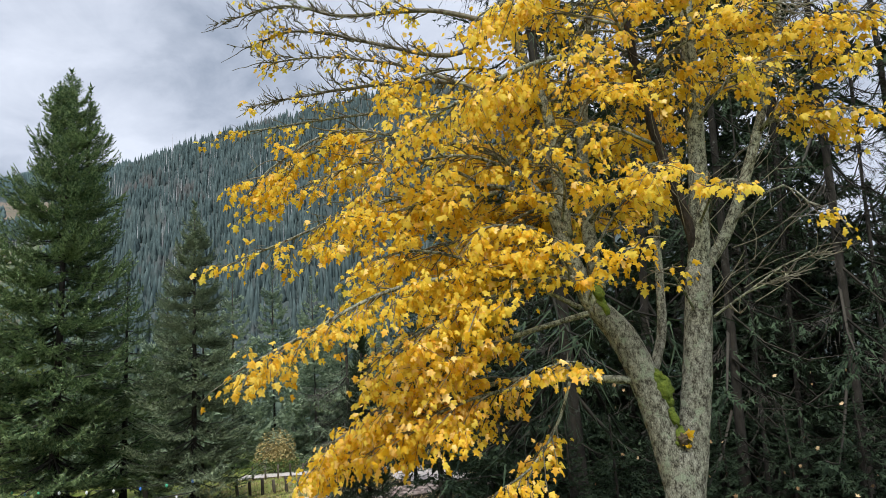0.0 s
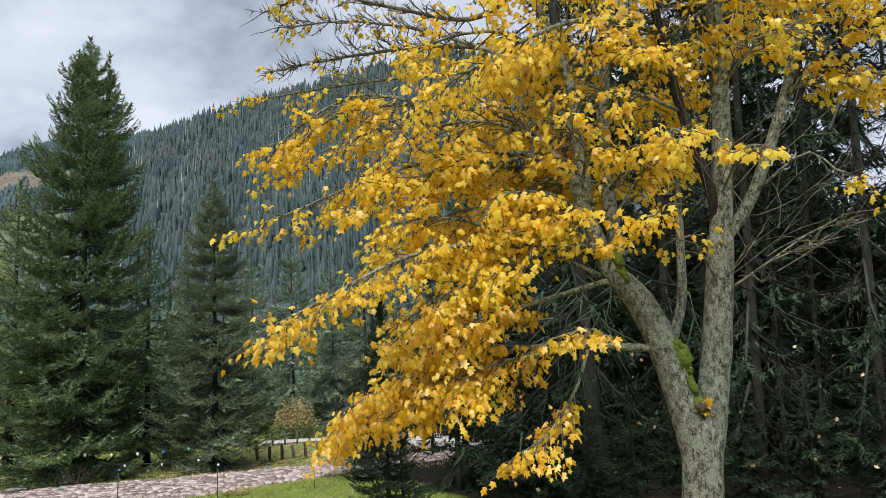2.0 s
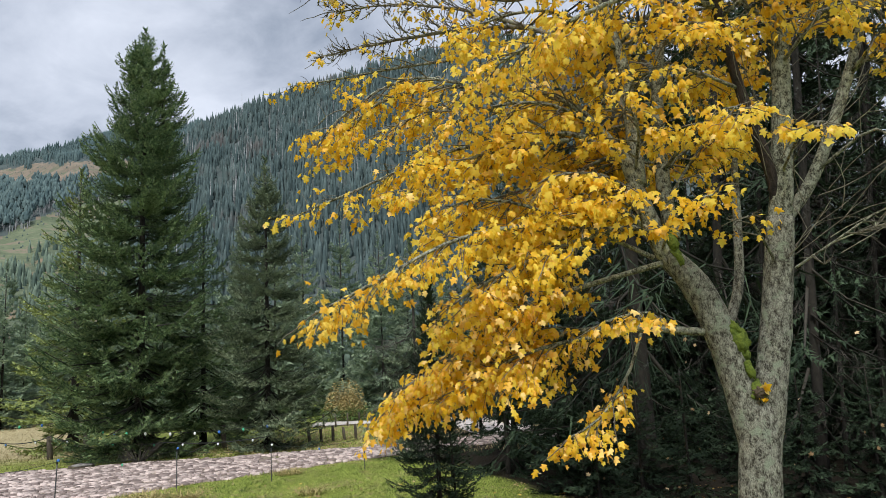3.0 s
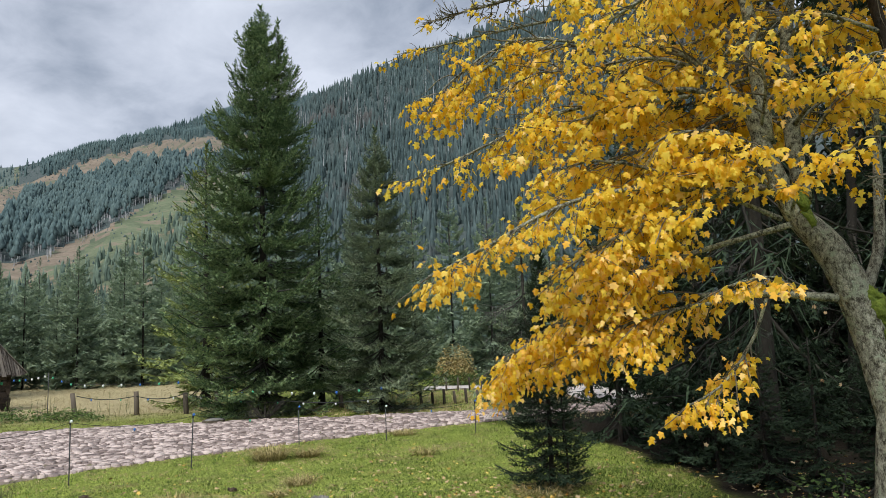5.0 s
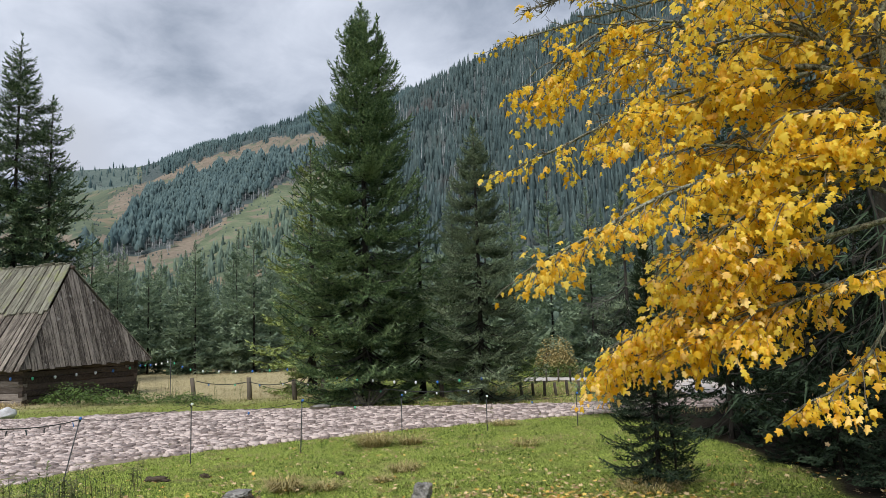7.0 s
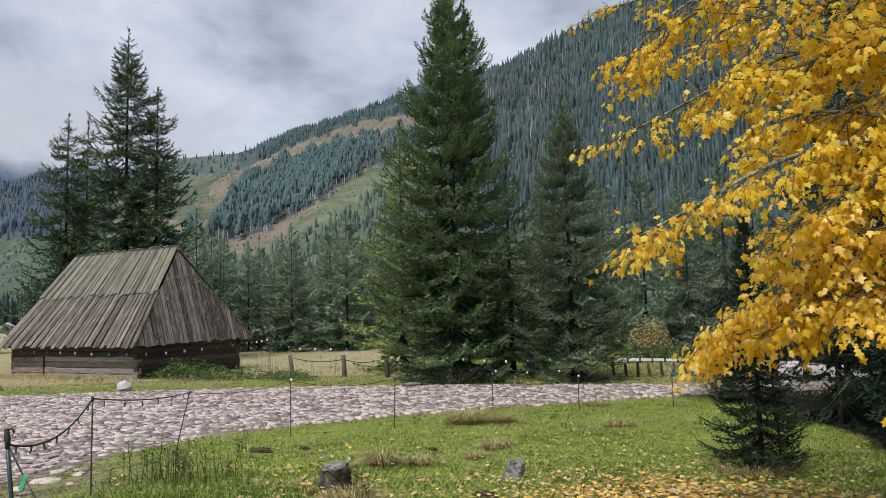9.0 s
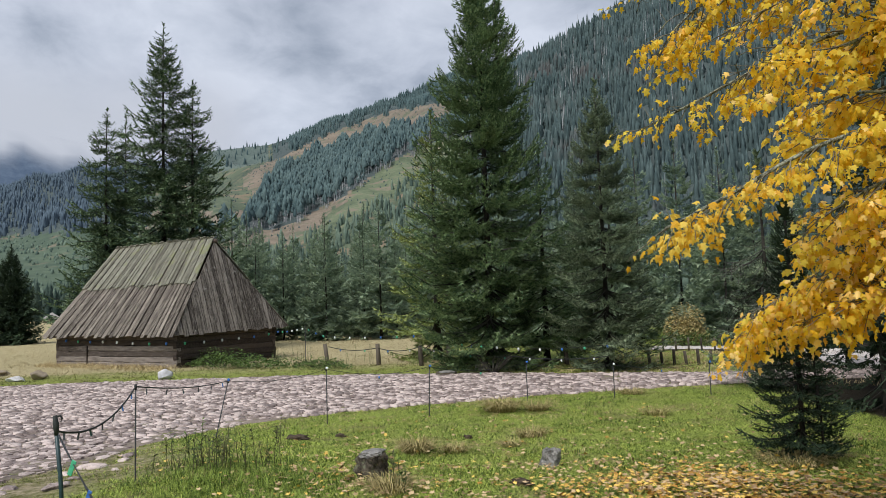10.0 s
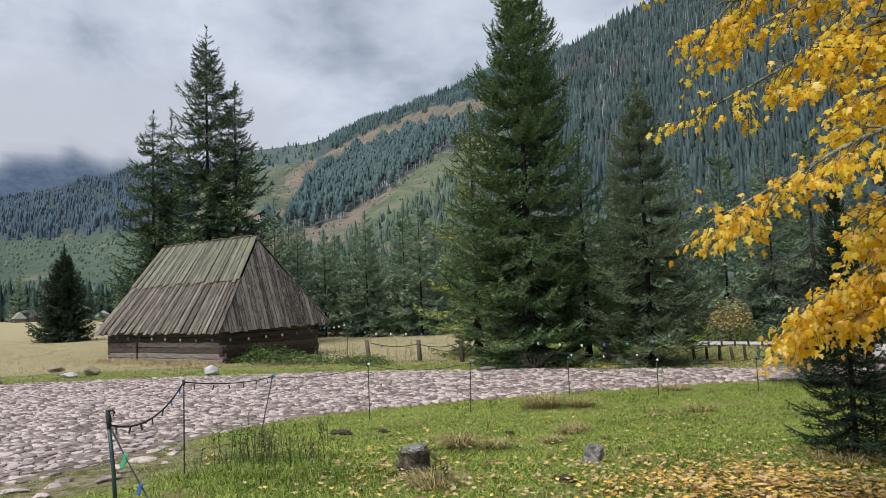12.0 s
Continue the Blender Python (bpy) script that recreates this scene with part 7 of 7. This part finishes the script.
def weed_clump(x, y, stems, height, spread, seed, label="clump of tall dark weed stems with withered heads"):
    """Upright weed stems with a few leaves and seed heads."""
    g = np.random.default_rng(seed)
    ob = base("weed_clump", (x, y, gz(x, y)), label, "weeds", "weed clumps")
    for _ in range(stems):
        a, r = g.uniform(0, 6.28), spread * math.sqrt(g.uniform())
        h = height * g.uniform(0.55, 1.2)
        foot = np.array((r * math.cos(a), r * math.sin(a), -0.02))
        tip = foot + (g.normal(0, 0.10) * h, g.normal(0, 0.10) * h, h)
        line = foot + (tip - foot) * np.linspace(0, 1, 5)[:, None] + g.normal(0, 0.006, (5, 3))
        link_mesh("stalk", *tube(line, np.linspace(0.0046, 0.0024, 5), 4), M_STEM, ob)
        n = 20
        u = g.uniform(0.10, 1.0, n) ** 0.5
        p = foot + (tip - foot) * u[:, None]
        b = g.uniform(0, 6.28, n)
        d = np.stack([np.cos(b), np.sin(b), g.uniform(-0.2, 0.9, n)], 1)
        m = frames(d, np.tile((0, 0, 1.0), (n, 1))) * g.uniform(0.024, 0.062, n)[:, None, None]
        kv = np.array([(0, 0, 0), (0.5, 0.22, 0), (1, 0, -0.1), (0.5, -0.22, 0)])
        link_mesh("leaf_spray", *stamp(kv, np.array([(0, 1, 2), (0, 2, 3)]), m, p), M_STEM if g.uniform() < 0.5 else M_WEED, ob, kind="stuff")
    return ob


weed_clump(-7.35, 3.15, 18, 0.46, 0.24, 201)
weed_clump(-7.05, 3.35, 15, 0.42, 0.26, 202)
weed_clump(-6.95, 3.80, 7, 0.44, 0.20, 203)
weed_clump(-7.6, 3.0, 6, 0.34, 0.22, 209)
weed_clump(-5.05, 3.95, 5, 0.36, 0.12, 204)
weed_clump(-8.7, 4.9, 4, 0.34, 0.10, 205)
weed_clump(-20.6, 12.6, 8, 0.6, 0.5, 206)
weed_clump(-18.9, 13.7, 8, 0.6, 0.6, 207)
weed_clump(-21.9, 12.4, 7, 0.7, 0.5, 208)


def leafy_mass(name, x, y, size, count, leaf, mat, label, category, seed, low=0.0, stems=10):
    """A shrub or nettle bed: thin stems and many small leaves in an uneven heap."""
    g = np.random.default_rng(seed)
    ob = base(name, (x, y, gz(x, y)), label, category)
    a = g.uniform(0, 6.28, count)
    u = g.uniform(0, 1, count) ** 0.5
    h = g.uniform(0, 1, count) ** 0.7
    lump = 1 + 0.28 * np.sin(a * 3 + seed) * np.sin(h * 5)
    p = np.stack([np.cos(a) * u * size[0] / 2 * lump, np.sin(a) * u * size[1] / 2 * lump, low + size[2] * h * np.sqrt(np.clip(1.08 - u**2, 0, 1)) * lump], 1)
    d = np.stack([np.cos(a) + g.normal(0, 0.7, count), np.sin(a) + g.normal(0, 0.7, count), g.normal(0.0, 0.5, count)], 1)
    m = frames(d, np.stack([g.normal(0, 0.5, count), g.normal(0, 0.5, count), np.ones(count)], 1)) * (leaf * g.uniform(0.6, 1.3, count))[:, None, None]
    kv = np.array([(0, 0, 0), (0.45, 0.32, 0.03), (1, 0, -0.08), (0.45, -0.32, 0.03)])
    link_mesh("leafage", *stamp(kv, np.array([(0, 1, 2), (0, 2, 3)]), m, p), mat, ob, kind="stuff")
    for k in range(stems):
        b = g.uniform(0, 6.28)
        tip = np.array((math.cos(b) * size[0] * 0.4, math.sin(b) * size[1] * 0.4, low + size[2] * g.uniform(0.6, 0.98)))
        line = tip * np.array([[0.1], [0.45], [0.75], [1.0]]) * np.array((1, 1, 1)) + g.normal(0, 0.01, (4, 3))
        line[0, 2] = -0.03
        link_mesh("stalk", *tube(line, np.linspace(0.012, 0.004, 4), 4), M_DEADTWIG, ob)
    return ob


leafy_mass("autumn_shrub", -14.2, 25.8, (1.5, 1.2, 1.35), 4200, 0.095, M_BUSH, "round yellow-brown autumn shrub beyond the bend", "shrub", 301)
leafy_mass("hedge_shrub", -13.6, 25.0, (3.6, 0.9, 0.62), 2600, 0.07, M_WEED, "low green scrub along the pale road", "shrub", 302)
leafy_mass("nettle_bed", -23.2, 10.8, (3.2, 1.6, 0.55), 2600, 0.075, M_WEED, "bed of green nettles against the hut corner", "nettles", 303)
leafy_mass("nettle_bed", -21.7, 11.6, (2.6, 1.4, 0.36), 1700, 0.07, M_WEED, "bed of green nettles beside the hut", "nettles", 304)
leafy_mass("nettle_bed", -19.6, 12.4, (3.0, 1.3, 0.30), 1700, 0.065, M_WEED, "low nettles and weeds along the field edge", "nettles", 308)
leafy_mass("twiggy_shrub", -13.1, 13.6, (1.6, 0.7, 0.55), 260, 0.05, M_STEM, "bare twiggy shrub under the tall spruce", "shrub", 305, stems=40)
leafy_mass("bramble", -0.3, 7.3, (1.2, 0.9, 0.35), 260, 0.055, M_WEED, "low brambles at the wood's edge", "shrub", 307)

# ---- far huts ----
for x, y, turn, w, h in ((-176, 28.0, 30, 3.4, 2.6), (-172, 25.6, 0, 3.0, 2.2), (-158, 38.6, -10, 4.0, 2.0)):
    ob = base("far_hut", (x, y, gz(x, y)), "small grey hut far off at the field's end", "hut", "far huts", turn)
    part("wall", box(w, w * 0.7, h * 0.4, 0.05, (0, 0, h * 0.2)), M_LOGGREY, ob)
    bm = bmesh.new()
    q = [bm.verts.new(c) for c in ((-w * 0.56, -w * 0.45, h * 0.36), (w * 0.56, -w * 0.45, h * 0.36), (w * 0.56, w * 0.45, h * 0.36), (-w * 0.56, w * 0.45, h * 0.36), (-w * 0.42, 0, h), (w * 0.42, 0, h))]
    for face in ((0, 1, 5, 4), (2, 3, 4, 5), (1, 2, 5), (3, 0, 4), (3, 2, 1, 0)):
        bm.faces.new([q[i] for i in face])
    part("roof", bm, M_ROOFGREY, ob)

# ---- grass, fallen leaves and cobbles ----
def scatter(n, seed, x0, x1, y0, y1):
    g = np.random.default_rng(seed)
    return g, g.uniform(x0, x1, n), g.uniform(y0, y1, n)


def grass(name, x, y, g, blades, mat, label, low=0.7, high=1.3, wide=1.0):
    n = len(x)
    turn = g.uniform(0, 6.28, n)
    s = g.uniform(low, high, n)
    c, si, o = np.cos(turn) * s * wide, np.sin(turn) * s * wide, np.zeros(n)
    m = np.stack([np.stack([c, -si, o], 1), np.stack([si, c, o], 1), np.stack([o, o, s], 1)], 1)
    ob = link_mesh(name, *stamp(*blades, m, np.stack([x, y, ground_z(x, y) - 0.008], 1)), mat)
    return tagged(ob, label, "grass", kind="stuff")


TURF = tuft_blades(6, 0.052, 0.075, 1.2, 0.0044, 401, True)
TURF_LONG = tuft_blades(6, 0.11, 0.07, 1.2, 0.0042, 402)
TURF_RANK = tuft_blades(6, 0.21, 0.06, 1.3, 0.0042, 405)
STRAW = tuft_blades(8, 0.20, 0.18, 1.1, 0.0055, 403, True)
VERGE = tuft_blades(6, 0.085, 0.08, 0.9, 0.007, 404, True)
g, x, y = scatter(105000, 411, -12.5, 1.5, 2.2, 15)
r = np.hypot(x, y)
ok = ~inside_road(x, y) & (r > 3.0) & (forest_floor(x, y) < 0.5) & (g.uniform(size=len(x)) < np.clip(8 / r, 0.25, 1) ** 1.2 * (1 - 0.8 * bare_ground(x, y)))
grass("meadow_grass", x[ok], y[ok], g, TURF, M_GRASS, "short green meadow grass")
g, x, y = scatter(15000, 412, -12, 1, 2.2, 15)
patch = np.sin(x * 1.9 + 1) * np.sin(y * 1.6) + 0.5 * np.sin(x * 4.3 + y * 2.1)
ok = ~inside_road(x, y) & (np.hypot(x, y) > 3.2) & (forest_floor(x, y) < 0.5) & (patch > g.uniform(-0.5, 0.5, len(x))) & (bare_ground(x, y) < 0.3)
grass("long_grass", x[ok], y[ok], g, TURF_LONG, M_RANK, "longer tufts of green grass", 0.30, 0.85)
g, x, y = scatter(8000, 413, -12, 1, 2.2, 16)
patch = np.sin(x * 1.3 + 2) * np.sin(y * 1.1 + 1) + 0.5 * np.sin(x * 3.3 - y * 2.6)
ok = ~inside_road(x, y) & (np.hypot(x, y) > 3.2) & (forest_floor(x, y) < 0.5) & ((patch > g.uniform(0.1, 1.0, len(x))) | (edge_distance(x, y, NEAR_EDGE) < 0.5)) & (bare_ground(x, y) < g.uniform(0.2, 1.3, len(x)))
grass("straw_grass", x[ok], y[ok], g, TURF_LONG, M_DRYGRASS, "dry straw between the green grass", 0.3, 0.75)
# the near bank by the camera's stakes
g, x, y = scatter(5000, 414, -10.5, -4.5, 1.0, 5.0)
ok = ~inside_road(x, y) & (np.hypot(x, y) > 4.4) & (bare_ground(x, y) < 0.3) & (edge_distance(x, y, NEAR_EDGE) > 0.9)
grass("bank_grass", x[ok], y[ok], g, TURF_LONG, M_GRASS, "rank green grass on the roadside bank", 0.3, 0.75)
# grass and moss that creep over the road's near margin
g, x, y = scatter(14000, 419, -12, -5, -1, 6)
patch = np.sin(x * 3.1 + 1) * np.sin(y * 2.7) + 0.6 * np.sin(x * 6.3 - y * 4.1)
ok = (np.where(inside_road(x, y), -1, 1) * edge_distance(x, y, NEAR_EDGE) > -0.45 * g.uniform(0.2, 1.0, len(x))) & (bare_ground(x, y) > 0.2) & (patch > 0.05)
grass("margin_grass", x[ok], y[ok], g, TURF, M_VERGE, "thin mossy grass on the road's trodden margin", 0.7, 1.2)
# rank grass round the weeds
g = np.random.default_rng(418)
x, y = -6.75 + g.normal(0, 0.62, 1500), 3.35 + g.normal(0, 0.42, 1500)
grass("rank_grass", x, y, g, TURF_RANK, M_RANK, "lush long grass round the weed stems", 0.3, 0.65)
# verge and field beyond the road
g, x, y = scatter(42000, 415, -75, -10, -6, 48)
r, az = np.hypot(x, y), np.degrees(np.arctan2(-x, y))
ok = ~inside_road(x, y) & (r > 17) & (az > 44) & (edge_distance(x, y, FAR_EDGE) > 3.2) & (g.uniform(size=len(x)) < np.clip(20 / r, 0, 1) ** 1.5)
grass("field_grass", x[ok], y[ok], g, STRAW, M_FIELDGRASS, "tan dead grass of the wide field", 0.6, 1.2, 1.6)
g, x, y = scatter(34000, 416, -34, -8, -6, 21)
d = edge_distance(x, y, FAR_EDGE)
ok = ~inside_road(x, y) & (d < 3.6) & (np.hypot(x, y) > 15)
grass("verge_grass", x[ok], y[ok], g, VERGE, M_VERGE, "mossy green and tan grass verge on the far side of the road", 0.6, 1.1, 1.4)
g = np.random.default_rng(420)
hx, hy = g.uniform(-7.2, 0.3, 420), -0.22 - np.abs(g.normal(0, 0.35, 420))
x, y, _ = on_hut(hx, hy, 0)
grass("wall_grass", x, y, g, STRAW, M_DRYGRASS, "tan dry grass at the foot of the hut wall", 0.7, 1.7)
g, x, y = scatter(2200, 417, -14, -4, 14.5, 24)
ok = ~inside_road(x, y) & (np.hypot(x, y) > 16)
grass("bend_grass", x[ok], y[ok], g, TURF_LONG, M_DRYGRASS, "pale grass beside the bend of the road", 0.7, 1.2, 1.3)

# fallen leaves: thick under the maple, thinning over the meadow
g = np.random.default_rng(431)
n = 15000
LITTER_V = np.array([(0.3, 0, 0.05), (0, 0, 0), (0.03, 0.40, -0.10), (0.29, 0.25, 0.02), (0.60, 0.54, -0.14), (0.67, 0.21, 0.03), (1.03, 0, -0.12), (0.67, -0.21, 0.05), (0.60, -0.54, -0.05), (0.29, -0.25, 0.02), (0.03, -0.40, -0.16)])
LITTER_F = np.array([(0, k % 10 + 1, k) for k in range(1, 11)])
a, rr = g.uniform(0, 6.28, n), np.abs(g.normal(0, 1.75, n))
x, y = -0.7 + np.cos(a) * rr * 1.3, 5.0 + np.sin(a) * rr
x[:8000], y[:8000] = -2.2 + g.normal(0, 1.0, 8000), 5.4 + g.normal(0, 0.6, 8000)
x[-2100:-1500], y[-2100:-1500] = -5.75 + g.normal(0, 0.75, 600), 4.0 + g.normal(0, 0.5, 600)
x[-1500:], y[-1500:] = g.uniform(-9.5, 0, 1500), g.uniform(2.6, 11, 1500)
ok = (np.hypot(x, y) > 2.0) & ~inside_road(x, y) & (y > 0.8)
x, y = x[ok], y[ok]
n = len(x)
d = np.stack([g.normal(size=n), g.normal(size=n), g.normal(0, 0.18, n)], 1)
up = np.stack([g.normal(0, 0.28, n), g.normal(0, 0.28, n), np.ones(n)], 1)
m = frames(d, up) * (0.042 * g.uniform(0.5, 1.35, n))[:, None, None]
m[:, :, 2] *= g.uniform(-1.2, 1.2, n)[:, None]
loc = np.stack([x, y, ground_z(x, y) + g.uniform(0.022, 0.06, n)], 1)
kind = g.uniform(size=n) < np.where(np.hypot(x + 2.0, y - 5.0) < 2.2, 0.42, 0.75)
v, f = stamp(LITTER_V, LITTER_F, m, loc)
tagged(link_mesh("fallen_leaves", v, f, [M_FALLEN, M_FALLEN_PALE], index=np.repeat(kind.astype(int), len(LITTER_F))), "yellow and tan maple leaves fallen on the grass", "fallen leaves", kind="stuff")

# yellow leaves blown into the low twigs at the wood's edge
g = np.random.default_rng(441)
a, rr = g.uniform(-15, 15, 70), g.uniform(7.6, 9.6, 70)
x, y = polar(a, rr)
m = frames(g.normal(size=(70, 3)), g.normal(size=(70, 3))) * (0.045 * g.uniform(0.5, 1.2, 70))[:, None, None]
v, f = stamp(LITTER_V, LITTER_F, m, np.stack([x, y, g.uniform(0.15, 1.9, 70)], 1))
tagged(link_mesh("caught_leaves", v, f, M_FALLEN_PALE), "pale yellow leaves caught in the spruce twigs", "leaves", kind="stuff")

# cobbles of the road: close-set flat stones, each fitted between its neighbours
g = np.random.default_rng(451)
STEP_X, STEP_Y = 0.160, 0.118
cx, cy = np.meshgrid(np.arange(-27, -1.5, STEP_X), np.arange(-4, 22, STEP_Y))
cx = cx + 0.5 * STEP_X * (np.arange(cx.shape[0]) % 2)[:, None] + g.uniform(-0.40, 0.40, cx.shape) * STEP_X
cy = cy + g.uniform(-0.40, 0.40, cy.shape) * STEP_Y
weight = g.uniform(-0.0065, 0.0065, cx.shape)
SIDES = 6
angles = np.arange(SIDES) * 2 * np.pi / SIDES + g.uniform(-0.42, 0.42, (*cx.shape, SIDES))
span = np.full((*cx.shape, SIDES), 0.28)
for di in range(-3, 4):
    for dj in range(-3, 4):
        if (di, dj) == (0, 0):
            continue
        ox, oy = np.roll(cx, (di, dj), (0, 1)) - cx, np.roll(cy, (di, dj), (0, 1)) - cy
        lead = ox[..., None] * np.cos(angles) + oy[..., None] * np.sin(angles)
        gap = (ox**2 + oy**2 + weight - np.roll(weight, (di, dj), (0, 1)))[..., None] / 2
        span = np.where(lead > 1e-4, np.minimum(span, np.maximum(gap, 0.0012) / np.maximum(lead, 1e-4)), span)
cx, cy, span, angles = cx.ravel(), cy.ravel(), span.reshape(-1, SIDES), angles.reshape(-1, SIDES)
worn = np.sin(cx * 0.9 + 1) * np.sin(cy * 0.8) + 0.6 * np.sin(cx * 2.3 + cy * 1.7)
near = edge_distance(cx, cy, NEAR_EDGE)
ok = inside_road(cx, cy) & (np.degrees(np.arctan2(-cx, cy)) < 96)
ok &= g.uniform(size=len(cx)) < 0.22 + 0.78 * smoothstep(5.5, 7.5, cy) + 0.78 * smoothstep(0.0, 0.5, near + 0.2 * np.sin(cx * 1.9) * np.sin(cy * 2.3))
ok &= g.uniform(size=len(cx)) > 0.02
ok &= ~((worn > 1.35) & (g.uniform(size=len(cx)) < 0.5))
cx, cy, span, angles, near = cx[ok], cy[ok], span[ok], angles[ok], near[ok]
n = len(cx)
span = np.maximum(span - g.uniform(0.000, 0.006, (n, 1)), 0.025) * g.uniform(0.95, 1.05, span.shape)
top = g.uniform(0.000, 0.016, n) + 0.035 * ((near < 0.12) & (cy > 4)) * g.uniform(0.2, 1, n) - 0.016 * (1 - smoothstep(0.1, 0.9, near)) * (cy < 6)
tilt = g.normal(0, 0.06, (n, 2))
rings = []
for size, drop in ((0.95, -0.002), (1.0, -0.050)):
    rx, ry = span * size * np.cos(angles), span * size * np.sin(angles)
    rings.append(np.stack([rx, ry, tilt[:, :1] * rx + tilt[:, 1:] * ry + drop + g.uniform(-0.005, 0.003, rx.shape)], -1))
stones = np.concatenate([np.stack([0 * cx, 0 * cx, g.uniform(-0.003, 0.002, n)], 1)[:, None], *rings], 1)
stone_at = np.stack([cx, cy, road_z(cx, cy) + top], 1)
STONE_F = [(0, 1 + j, 1 + (j + 1) % SIDES) for j in range(SIDES)]
for j in range(SIDES):
    p, q = 1 + j, 1 + (j + 1) % SIDES
    STONE_F += [(p, p + SIDES, q + SIDES), (p, q + SIDES, q)]
STONE_F = np.array(STONE_F)
nearest = np.zeros(n, bool)
nearest[np.argsort(np.hypot(cx + 8.9, cy - 2.2))[:300]] = True
rest = np.flatnonzero(~nearest)
v = (stones[rest] + stone_at[rest][:, None]).reshape(-1, 3)
f = (STONE_F[None] + (np.arange(len(rest)) * stones.shape[1])[:, None, None]).reshape(-1, 3)
link_mesh("cobble_paving", v, f, M_COBBLE, ROAD, kind="stuff")
for k in np.flatnonzero(nearest):
    me = bpy.data.meshes.new("cobble")
    me.from_pydata(stones[k].tolist(), [], STONE_F.tolist())
    me.materials.append(M_COBBLE_PIECE)
    ob = new("cobble", me)
    ob.parent = ROAD
    ob.location = stone_at[k].tolist()
